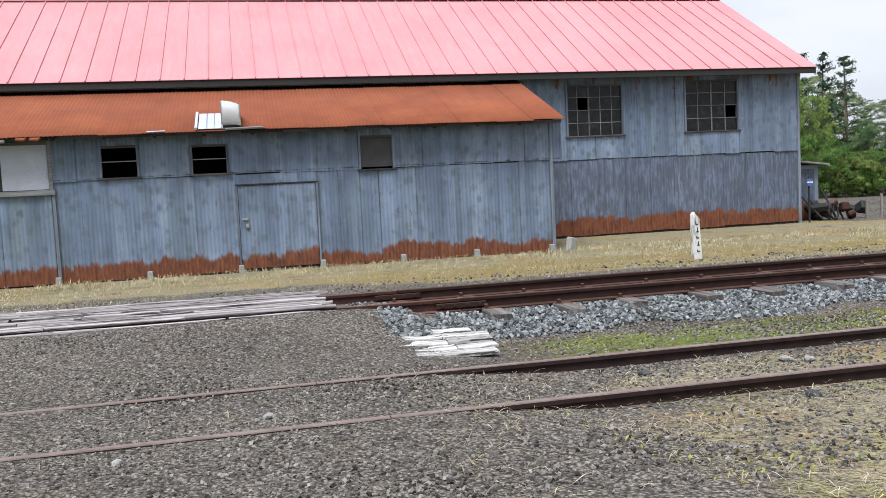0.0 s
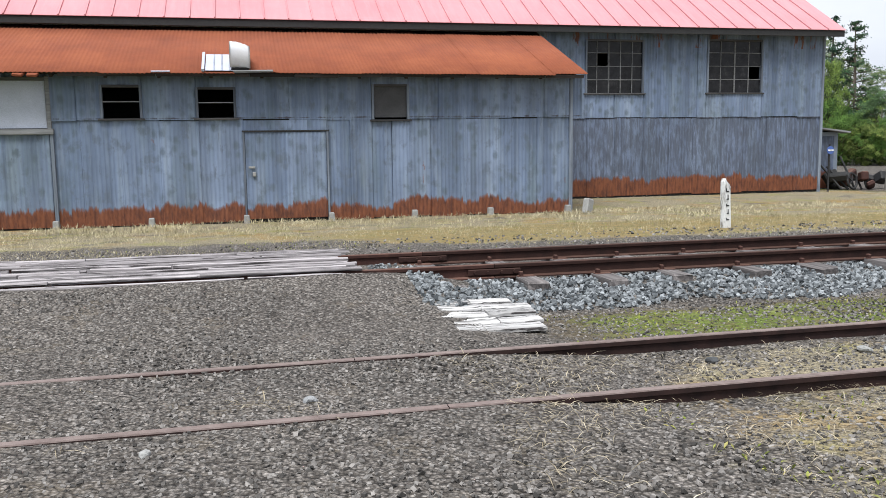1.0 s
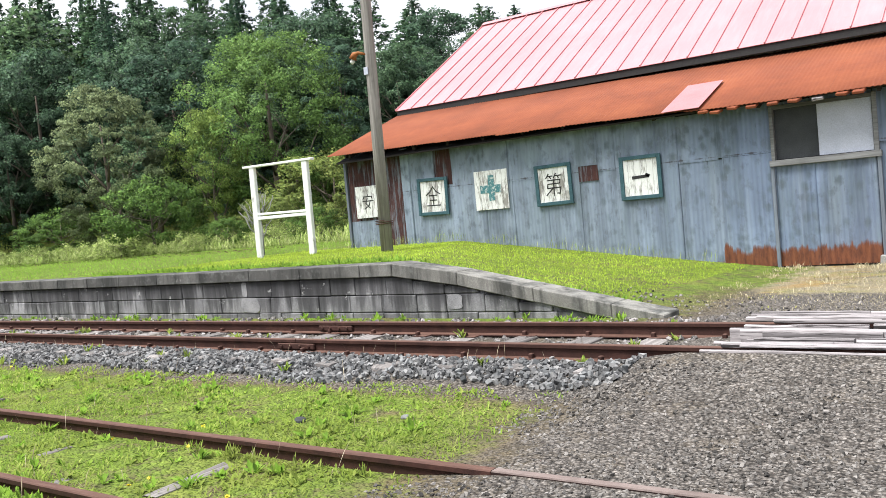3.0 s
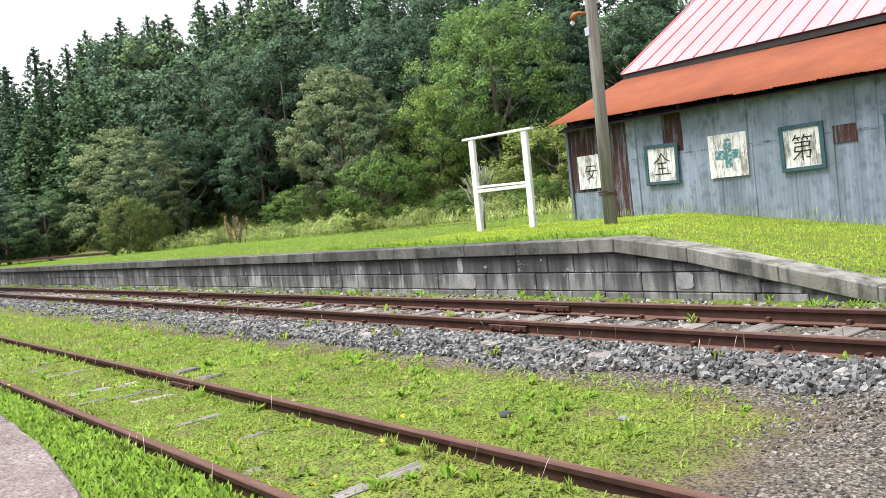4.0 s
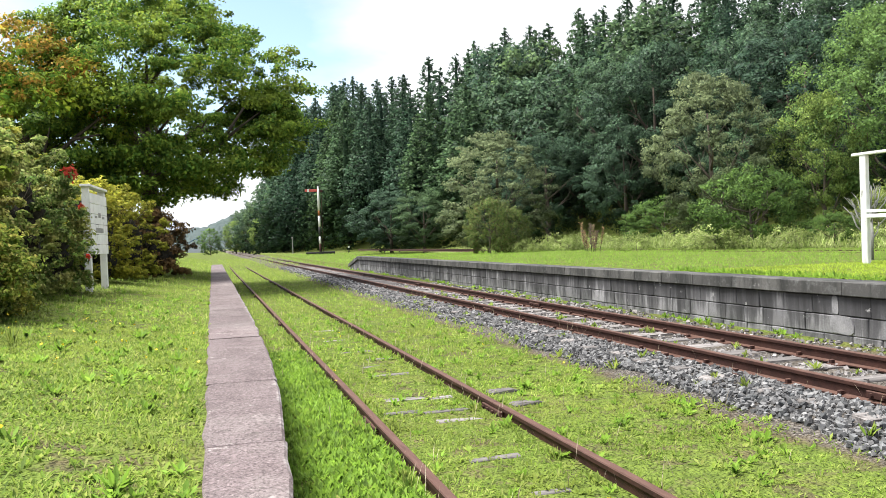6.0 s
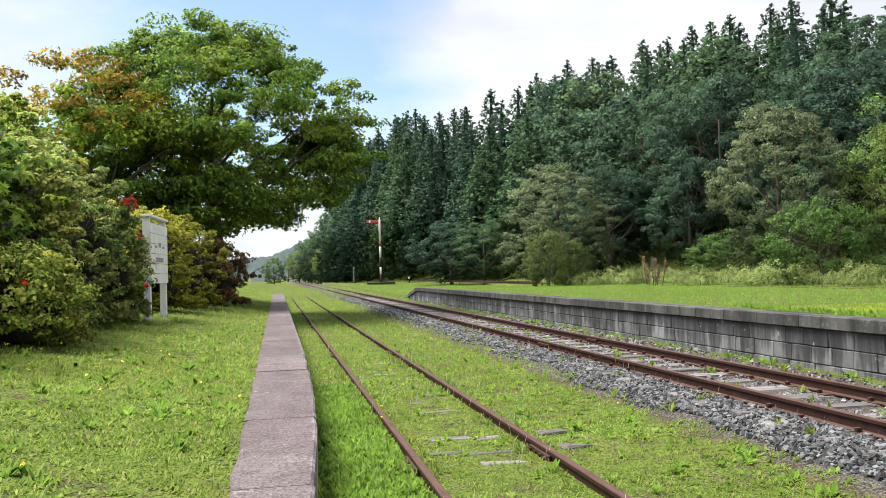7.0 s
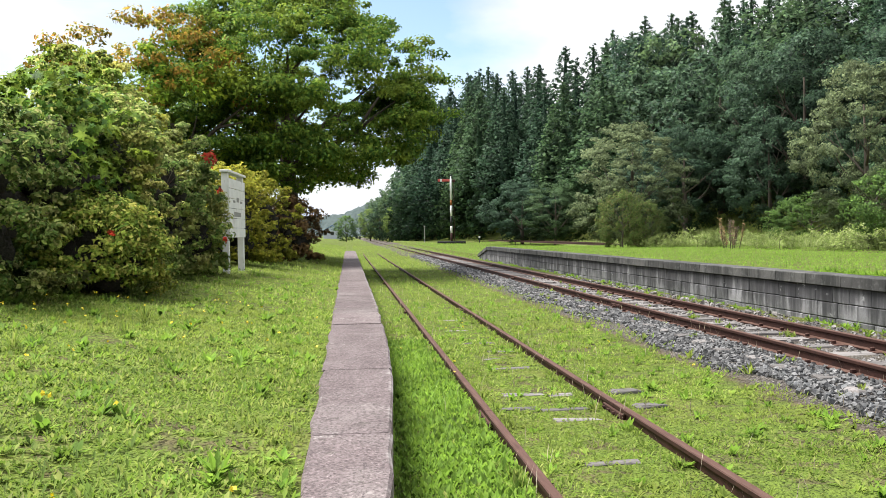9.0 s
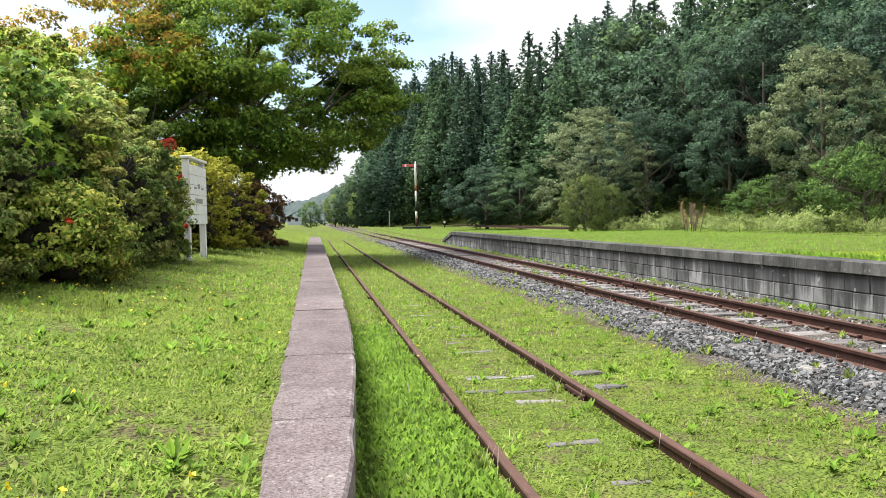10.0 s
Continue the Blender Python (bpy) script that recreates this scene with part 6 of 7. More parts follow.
def cores(clumps, share=0.5, flat=0.75, k=2, up=-0.2):
    """Uneven filler lumps, one inside each clump, to stand in for the shade between leaves."""
    ball, f = sphere_grid(k)
    c = np.array(clumps)
    ph = (c[:, 0] * 3 + c[:, 2] * 5)[:, None]
    x, y, z = (ball[None, :, q] for q in range(3))
    r = 1 + 0.2 * np.sin(4 * x + ph) * np.cos(5 * y - ph) + 0.14 * np.sin(7 * z + 2 * ph) * np.cos(6 * x + ph)
    v = c[:, None, :3] + ball[None] * (r * (c[:, 3] * share)[:, None])[..., None] * np.array([1, 1, flat])
    s = unit(ball[None] * np.array([1, 1, 1 / max(flat, 0.5)]) + np.array([0, 0, up]) + 0 * v)
    f = (f[None] + (np.arange(len(c)) * len(ball))[:, None, None]).reshape(-1, 4)
    return v.reshape(-1, 3), f, s.reshape(-1, 3)


def crown_clumps(rng, n, width, low, top, r0, r1, hollow=0.45):
    """Clump places over an uneven, rounded crown."""
    rows = []
    for k in range(n):
        t = (k + rng.random()) / n
        z = low + (top - low) * t
        prof = math.sin(math.pi * min(1.0, t * 0.86 + 0.10)) ** 0.7
        rr = width / 2 * prof * math.sqrt(hollow + (1 - hollow) * rng.random()) * rng.uniform(0.8, 1.1)
        a = k * 2.399 + rng.uniform(-0.6, 0.6)
        rows.append((rr * math.cos(a), rr * math.sin(a), z, rng.uniform(r0, r1)))
    return rows


def limbs(rng, trunk_h, spread_, top, r, n, sides=7):
    """A tapered trunk with limbs reaching into the crown."""
    bm = bmesh.new()
    lean = rng.uniform(-0.06, 0.06, 2)
    pts = [(lean[0] * z, lean[1] * z, z) for z in np.linspace(-0.4, top * 0.8, 6)]
    tube(pts, list(np.linspace(r * 1.25, r * 0.25, 6)), sides, bm)
    for k in range(n):
        z0 = trunk_h * rng.uniform(0.75, 1.25) + (top - trunk_h) * 0.5 * k / n
        a = k * 2.4 + rng.uniform(-0.4, 0.4)
        ln = spread_ * rng.uniform(0.55, 0.9)
        b = [(lean[0] * z0 + math.cos(a) * ln * t, lean[1] * z0 + math.sin(a) * ln * t, z0 + (top - z0) * 0.55 * t ** 1.3 * rng.uniform(0.7, 1.1)) for t in (0, 0.35, 0.7, 1.0)]
        tube(b, [r * 0.5, r * 0.34, r * 0.2, r * 0.08], 6, bm)
        for q in range(2):
            s = Vector(b[1 + q])
            e = s + Vector((math.cos(a + (0.7 if q else -0.7)) * ln * 0.45, math.sin(a + (0.7 if q else -0.7)) * ln * 0.45, ln * 0.35))
            tube([s, (s + e) / 2 + Vector((0, 0, 0.05)), e], [r * 0.22, r * 0.14, r * 0.05], 5, bm)
    return bm


M_BARK = make_old_wood("tree_bark", (0.05, 0.04, 0.032), (0.15, 0.125, 0.10), "z")
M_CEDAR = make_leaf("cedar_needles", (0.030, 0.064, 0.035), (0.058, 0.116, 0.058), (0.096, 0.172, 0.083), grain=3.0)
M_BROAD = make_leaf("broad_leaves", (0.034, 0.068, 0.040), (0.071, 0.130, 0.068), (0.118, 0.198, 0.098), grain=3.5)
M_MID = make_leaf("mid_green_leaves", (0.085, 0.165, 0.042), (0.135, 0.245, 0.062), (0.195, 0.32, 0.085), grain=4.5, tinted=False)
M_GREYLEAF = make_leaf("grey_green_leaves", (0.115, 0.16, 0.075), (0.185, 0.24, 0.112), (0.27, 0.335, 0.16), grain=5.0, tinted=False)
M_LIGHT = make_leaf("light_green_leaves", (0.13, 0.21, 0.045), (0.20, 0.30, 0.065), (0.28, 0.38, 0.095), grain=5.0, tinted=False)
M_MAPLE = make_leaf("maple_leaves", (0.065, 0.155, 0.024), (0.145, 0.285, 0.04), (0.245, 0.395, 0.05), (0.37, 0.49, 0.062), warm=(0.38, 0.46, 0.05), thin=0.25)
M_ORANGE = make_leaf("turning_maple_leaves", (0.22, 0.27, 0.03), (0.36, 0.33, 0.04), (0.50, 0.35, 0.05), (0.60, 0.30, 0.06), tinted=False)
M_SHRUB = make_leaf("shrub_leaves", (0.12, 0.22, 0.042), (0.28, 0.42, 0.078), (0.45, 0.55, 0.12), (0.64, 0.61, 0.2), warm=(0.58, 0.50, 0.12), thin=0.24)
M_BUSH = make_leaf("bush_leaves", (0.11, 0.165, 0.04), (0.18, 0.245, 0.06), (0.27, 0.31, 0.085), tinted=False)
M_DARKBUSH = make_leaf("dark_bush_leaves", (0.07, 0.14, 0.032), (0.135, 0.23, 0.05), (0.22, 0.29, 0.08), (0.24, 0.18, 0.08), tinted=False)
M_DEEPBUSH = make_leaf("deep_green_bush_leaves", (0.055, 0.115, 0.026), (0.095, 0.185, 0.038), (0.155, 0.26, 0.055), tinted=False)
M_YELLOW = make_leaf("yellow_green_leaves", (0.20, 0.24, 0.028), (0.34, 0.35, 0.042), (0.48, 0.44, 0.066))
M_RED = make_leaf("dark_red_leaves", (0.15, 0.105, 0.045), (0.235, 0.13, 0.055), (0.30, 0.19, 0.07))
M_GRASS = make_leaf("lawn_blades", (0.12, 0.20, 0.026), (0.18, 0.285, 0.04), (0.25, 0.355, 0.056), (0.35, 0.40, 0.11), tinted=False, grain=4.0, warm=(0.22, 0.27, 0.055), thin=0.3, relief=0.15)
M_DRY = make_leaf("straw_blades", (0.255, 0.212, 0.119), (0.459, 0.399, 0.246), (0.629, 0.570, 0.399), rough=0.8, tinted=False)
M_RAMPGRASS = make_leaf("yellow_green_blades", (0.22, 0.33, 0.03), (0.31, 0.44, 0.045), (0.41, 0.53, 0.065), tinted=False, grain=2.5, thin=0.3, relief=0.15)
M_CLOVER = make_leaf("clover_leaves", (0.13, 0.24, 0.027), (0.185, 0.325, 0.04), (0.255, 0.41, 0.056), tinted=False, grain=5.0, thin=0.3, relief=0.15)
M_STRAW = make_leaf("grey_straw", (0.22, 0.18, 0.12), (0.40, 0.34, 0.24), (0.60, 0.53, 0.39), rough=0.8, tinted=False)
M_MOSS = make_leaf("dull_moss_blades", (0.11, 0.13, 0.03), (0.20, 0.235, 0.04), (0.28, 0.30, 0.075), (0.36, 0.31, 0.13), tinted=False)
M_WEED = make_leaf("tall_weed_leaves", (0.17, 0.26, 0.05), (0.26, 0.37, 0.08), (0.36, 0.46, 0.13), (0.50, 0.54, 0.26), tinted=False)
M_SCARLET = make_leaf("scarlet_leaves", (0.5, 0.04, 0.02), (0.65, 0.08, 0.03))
# near-black for the filler lumps that act as shade inside the shrubs
M_SHRUB_SHADE = plain("shrub_inner_shade", (0.012, 0.012, 0.008), (0.03, 0.028, 0.02), 9, 0.95, 0.0, 1.0, 0.03, 25.0)


def tree_proto(seed, width, tall, low, n, r0, r1, leaf, per, mat, label, trunk_r, limb_n, name="tree", flat=0.75):
    rng = np.random.default_rng(seed)
    t = thing(name, (0, 0, -500), label, "tree")
    part("trunk", limbs(rng, low + 0.4, width * 0.42, tall, trunk_r, limb_n), M_BARK, t, "", None, True)
    cl = crown_clumps(rng, n, width, low, tall, r0, r1)
    under(t, "crown", join_mesh("crown", clump_crown(rng, cl, leaf, per, flat, True), mat))
    return t


def cedar_proto(seed, tall, width, n, per, leaf):
    """A cedar: a dense cone of drooping boughs round a dark column."""
    rng = np.random.default_rng(seed)
    t = thing("tree", (0, 0, -500), "tall dark green cedar in a dense hillside wood", "tree", "hillside cedars")
    part("trunk", tube([(0, 0, -0.5), (0.05, 0, tall * 0.5), (0, 0, tall * 0.97)], [0.28, 0.18, 0.04], 7), M_BARK, t, "", None, True)
    f = 1 - ((np.arange(n) + rng.random(n)) / n) ** 0.72 * 0.97
    a = np.arange(n) * 2.399 + rng.uniform(-0.4, 0.4, n)
    reach = width / 2 * ((1 - f) ** 0.77 * rng.uniform(0.84, 1.04, n) + 0.012)
    cl = np.stack([np.cos(a) * reach * 0.82, np.sin(a) * reach * 0.82, tall * f - 0.16 * reach, 0.13 + 0.27 * reach], 1)
    spray = clump_crown(rng, cl, leaf, per, 1.15, True, False, 0.1, 0.5, 1.2, 4)
    rings, sides = 15, 12
    g = np.linspace(0.02, 0.985, rings)
    b = np.linspace(0, 2 * np.pi, sides, endpoint=False)
    G, B = np.meshgrid(g, b, indexing="ij")
    R = width / 2 * (1 - G) ** 0.74 * (0.15 + 0.03 * np.sin(3 * B + 23 * G + seed))
    v = np.stack([np.cos(B) * R, np.sin(B) * R, tall * G], -1).reshape(-1, 3)
    i = np.arange(rings * sides).reshape(rings, sides)
    q = np.stack([i[:-1], np.roll(i, -1, 1)[:-1], np.roll(i, -1, 1)[1:], i[1:]], -1).reshape(-1, 4)
    s = unit(np.stack([np.cos(B), np.sin(B), 0.1 + 0 * B], -1).reshape(-1, 3))
    tip = clump_crown(rng, [(0, 0, tall * 0.99 - k * 0.2, 0.07 + 0.05 * k) for k in range(8)], leaf * 0.5, 12, 1.6, True)
    under(t, "crown", join_mesh("crown", spray + tip + [(v, q, s)], M_CEDAR))
    return t


cedars = [cedar_proto(100 + k, 18, 7.4, 320, 44, 0.34) for k in range(4)]
far_cedars = [cedar_proto(110 + k, 18, 7.4, 230, 32, 0.5) for k in range(3)]
broads = [tree_proto(200 + k, 8.5, 11, 1.2, 36, 1.0, 1.65, 0.25, 640, M_BROAD, "dense dark green broadleaf tree at the wood's edge", 0.2, 6) for k in range(4)]
far_broads = [tree_proto(220 + k, 8.5, 11, 0.6, 44, 0.9, 1.5, 0.42, 140, M_BROAD, "distant broadleaf tree in the wood", 0.2, 5) for k in range(3)]
greys = [tree_proto(300 + k, 7.5, 8.5, 0.4, 100, 0.5, 1.0, 0.16, 400, M_GREYLEAF, "grey-green spreading tree before the wood", 0.16, 6, "tree", 0.6) for k in range(2)]
lights = [tree_proto(320 + k, 7.0, 8.5, 0.8, 60, 0.7, 1.2, 0.18, 360, M_LIGHT, "bright green rounded broadleaf tree", 0.16, 6) for k in range(2)]
rounds = [tree_proto(340, 9.5, 10, 0.6, 115, 0.8, 1.3, 0.18, 420, M_MID, "round-headed mid-green broadleaf tree before the wood", 0.2, 6)]

# how high the wood's skyline stands above the level, by heading
SKY_YAW = [-60, -45, -38, -32, 20, 28, 32, 39, 48, 55, 60, 65, 70, 75, 80, 84.5, 86.5, 88, 92]
SKY_UP = [6, 7.5, 8.3, 8.0, 11.5, 12.8, 13.8, 15.4, 16.2, 16.6, 15.8, 14.8, 13.5, 12.3, 11.0, 9.9, 7.6, 4.5, 3.0]


def skyline(x, y, slack):
    yaw = math.degrees(math.atan2(-(x + 2.2), y - 4.0))
    far = math.hypot(x + 2.2, y - 4.0)
    return 1.4 + far * math.tan(math.radians(float(np.interp(yaw, SKY_YAW, SKY_UP)) * slack)), yaw


rnd = random.Random(77)


def plant(proto, x, y, tall, base, wide=None, extra=0.0):
    s = tall / base
    w = (wide or 1.0) * s
    c = copy_thing(proto, pose(0, 0, 0))
    c.matrix_basis = pose(x, y, stand(x, y) - 0.1, 0, 0, rnd.uniform(0, 360)) @ Matrix.Diagonal((w, w, s, 1))
    return c


woods = ((2, 6.4, 0.45, "broad"), (8, 6.2, 0.74, "broad"), (15, 5.6, 0.89, "mixed"), (22, 4.9, 0.96, "cedar"), (29, 4.4, 0.995, "cedar"))
for off, gap, slack, what in woods:
    x = -178.0 + off * 0.37
    while x < 4:
        px, py = x + rnd.uniform(-1.5, 1.5), float(forest_edge(x)) + off + rnd.uniform(-2, 2)
        yaw = math.degrees(math.atan2(-(px + 2.2), py - 4.0))
        far_off = yaw > 73
        lim, yaw = skyline(px, py, (slack if not far_off else max(slack, 0.84 + 0.01 * off)) * rnd.uniform(0.94, 1.02))
        kind = what
        if far_off:
            kind = "cedar" if off > 1 or rnd.random() < 0.55 else "broad"
        if kind == "mixed":
            kind = rnd.choice(("broad", "cedar"))
        if 22 < yaw < 86.2 and not (far_off and off > 16):
            tall = lim - stand(px, py)
            if far_off and kind == "broad":
                tall *= 0.42
            if tall > 2.5:
                if kind == "cedar":
                    plant(rnd.choice(far_cedars if off > 16 or px < -75 else cedars), px, py, min(tall, 30), 18, max(1.38, min(2.0, 27 / tall)))
                else:
                    plant(rnd.choice(far_broads if px < -75 else broads), px, py, min(tall, 19), 11, rnd.uniform(0.85, 1.25))
        x += gap * rnd.uniform(0.8, 1.2)


def at(yaw, far):
    return -2.4 - far * math.sin(math.radians(yaw)), 4.1 + far * math.cos(math.radians(yaw))


plant(greys[0], *at(71.3, 62), 8.6, 8.5, 1.15)
plant(greys[1], *at(57.3, 44), 8.2, 8.5, 0.9)
plant(lights[0], *at(51.0, 45), 7.0, 8.5, 0.8)
plant(rounds[0], *at(46.6, 47), 11.0, 10, 0.95)
plant(broads[2], *at(78.4, 84), 6.0, 11, 1.5)
plant(broads[0], *at(76.2, 80), 5.6, 11, 1.4)
for yaw, far, tall, proto, base in ((88.5, 190, 7.0, lights[0], 8.5), (87.2, 175, 10, far_broads[0], 11), (86.5, 168, 12.5, far_broads[1], 11), (88.1, 205, 9.5, far_broads[0], 11), (87.9, 185, 8, far_broads[1], 11), (87.8, 230, 11, far_broads[2], 11), (86.9, 160, 6, lights[1], 8.5), (93.2, 330, 7, far_broads[0], 11), (94.6, 330, 9, far_broads[1], 11), (89.2, 260, 6.5, far_broads[1], 11), (90.7, 340, 6, far_broads[2], 11), (92.2, 340, 6.5, far_broads[2], 11), (87.4, 200, 8.5, far_broads[1], 11)):
    plant(proto, *at(yaw, far), tall, base, rnd.uniform(0.9, 1.2))


def east(yaw, far):
    return -far * math.sin(math.radians(yaw)), 0.4 + far * math.cos(math.radians(yaw))


def pine_proto(seed, tall):
    """An open pine: bare trunk, tiers of flat needle pads with sky between them."""
    rng = np.random.default_rng(seed)
    t = thing("tree", (0, 0, -500), "open dark pine with flat tiers of needles", "tree")
    tr = tube([(0, 0, -0.4), (0.1, 0, tall * 0.5), (-0.05, 0, tall * 0.97)], [0.17, 0.11, 0.03], 7)
    pads = []
    for k in range(34):
        f = min(0.99, 0.28 + 0.72 * (k + rng.uniform(-1.2, 1.6)) / 34)
        a = k * 2.4 + rng.uniform(-0.5, 0.5)
        ln = (0.3 + 2.2 * (1 - f) ** 0.8) * rng.uniform(0.35, 1.4)
        end = (math.cos(a) * ln, math.sin(a) * ln, tall * f + 0.12 * ln)
        tube([(0, 0, tall * f - 0.1), (end[0] * 0.5, end[1] * 0.5, tall * f), end], [0.05, 0.035, 0.015], 5, tr)
        u = 0.25 + 0.8 * rng.random((70, 1))
        spray = np.array([[0, 0, tall * f - 0.1]]) * (1 - u) + np.array([end]) * u + rng.normal(0, 1, (70, 3)) * (0.10 + 0.16 * (1 - f)) * np.array([1, 1, 0.7])
        pads.append(leaves(spray, 0.12 + 0.14 * rng.random(70), np.tile([math.cos(a) * 0.4, math.sin(a) * 0.4, 0.8], (70, 1)), rng, 0.45))
    part("trunk", tr, M_BARK, t, "", None, True)
    under(t, "crown", join_mesh("crown", pads, M_CEDAR))
    return t


pines = [pine_proto(900 + k, 9.0) for k in range(2)]
# a lone olive tree far down the line
plant(rounds[0], *at(90.1, 190), 5.6, 10, 0.95)
# trees behind the yard, past the shed's far end: hedge, round trees, pines, then a grey-leaved row for haze
for yaw, far, tall, proto, base, wide in (
        (-35.0, 47, 5.9, lights[0], 8.5, 0.62), (-36.4, 48, 5.0, lights[1], 8.5, 0.66), (-33.6, 48, 6.0, lights[1], 8.5, 0.8),
        (-36.9, 66, 9.6, pines[0], 9, 0.85), (-38.1, 66, 9.3, pines[1], 9, 0.95), (-40.8, 62, 6.4, pines[0], 9, 0.9), (-35.6, 68, 9.9, pines[1], 9, 0.9),
        (-39.6, 56, 3.9, broads[0], 11, 1.1), (-41.4, 54, 3.9, broads[1], 11, 1.1), (-43.6, 54, 4.6, broads[2], 11, 1.0), (-46, 52, 6.0, lights[0], 8.5, 1.0),
        (-38.0, 84, 5.6, greys[0], 8.5, 1.1), (-40.2, 88, 5.2, greys[1], 8.5, 1.2), (-42.5, 88, 5.6, greys[0], 8.5, 1.2), (-36.2, 84, 6.4, greys[1], 8.5, 1.0), (-39.0, 72, 4.3, lights[1], 8.5, 0.9), (-45, 84, 6.5, greys[1], 8.5, 1.2), (-49, 56, 6.5, broads[2], 11, 1.1)):
    plant(proto, *east(yaw, far), tall, base, wide)

# bushes before the wood
bushes = [tree_proto(400 + k, 5.0, 2.8, 0.15, 64, 0.38, 0.75, 0.11, 300, m, lab, 0.06, 7, "bush", 0.65) for k, (m, lab) in enumerate(((M_DEEPBUSH, "deep green rounded bush in rough grass"), (M_BUSH, "dense olive-green bush before the wood"), (M_DARKBUSH, "dark rounded bush turning reddish before the wood")))]
for b in bushes:
    b["category"] = "bush"
for yaw, far, tall, which, wide in ((55.2, 35, 2.9, 0, 1.0), (71.9, 41, 2.55, 2, 0.62), (70.4, 41.5, 2.1, 2, 0.55), (50.5, 32, 1.2, 0, 0.9), (44.5, 30, 1.3, 0, 1.0), (41, 33, 2.2, 1, 1.0), (37, 30, 2.0, 0, 1.0), (47.5, 35, 1.9, 1, 1.0), (60.5, 52, 2.6, 0, 1.2), (43, 42, 4, 1, 1.2)):
    plant(bushes[which], *at(yaw, far), tall, 2.8, wide)

for yaw, far, tall, which, wide in ((-37.4, 45, 2.3, 0, 0.85), (-38.8, 45, 1.9, 1, 0.9), (-40.2, 45.5, 2.1, 0, 0.9), (-41.8, 46, 2.2, 1, 0.95), (-36.2, 46, 3.0, 0, 0.7), (-43.5, 46, 2.4, 0, 1.0), (-45.5, 46, 2.6, 0, 1.0), (-34.6, 46, 2.6, 1, 0.8)):
    plant(bushes[which], *east(yaw, far), tall, 2.8, wide)

weeds = [tree_proto(430 + k, 2.6, 0.8, 0.0, 26, 0.2, 0.42, 0.07, 150, M_WEED, "pale thicket of tall meadow weeds", 0.02, 5, "weed_clump", 1.0) for k in range(2)]
for b in weeds:
    b["category"] = "weeds"
for k in range(46):
    yaw = 44 + 28 * (k + rnd.random()) / 46
    plant(weeds[k % 2], *at(yaw, np.interp(yaw, [44, 56, 72], [29, 33, 44]) * rnd.uniform(0.92, 1.2)), rnd.uniform(0.6, 1.25), 1.3, rnd.uniform(0.8, 1.3))

# the maples and shrubs beside the lawn
rng = np.random.default_rng(9)
maple = thing("maple_tree", (-37.5, 1.9, stand(-37.5, 1.9)), "large spreading green maple with open limbs", "tree")
part("trunk", limbs(np.random.default_rng(3), 2.6, 5.4, 9.0, 0.42, 9, 9), M_BARK, maple, "", None, True)
mc = crown_clumps(rng, 165, 12.6, 2.9, 10.3, 0.7, 1.5)
mc += [(1.2 + 3.4 * rng.random(), rng.uniform(-3.4, 2.6), rng.uniform(3.5, 6.4), rng.uniform(0.8, 1.35)) for _ in range(22)]
mc += [(rng.uniform(-1.5, 2.5), rng.uniform(2.6, 5.4), rng.uniform(5.4, 7.6), rng.uniform(0.6, 1.1)) for _ in range(12)]
under(maple, "crown", join_mesh("crown", clump_crown(rng, mc, 0.135, 680, 0.52, up=0.5, lobes=7), M_MAPLE))
maple2 = thing("maple_tree", (-34.6, -2.6, stand(-34.6, -2.6)), "maple turning orange at its top, behind shrubs", "tree")
part("trunk", limbs(np.random.default_rng(5), 2.2, 4.2, 7.2, 0.3, 8, 8), M_BARK, maple2, "", None, True)
mc = crown_clumps(rng, 70, 9.0, 2.2, 8.1, 0.6, 1.1)
under(maple2, "crown", join_mesh("crown", clump_crown(rng, [c for c in mc if c[2] < 6.2 or rng.random() < 0.45], 0.16, 380, 0.55), M_MAPLE), None, "green maple leaves")
under(maple2, "upper_crown", join_mesh("upper_crown", clump_crown(rng, [(c[0] * 1.03, c[1] * 1.03, c[2] + 0.3, c[3] * 0.9) for c in mc if c[2] > 4.6 and rng.random() < 0.85], 0.14, 240, 0.6), M_ORANGE), None, "orange and yellow turning leaves")

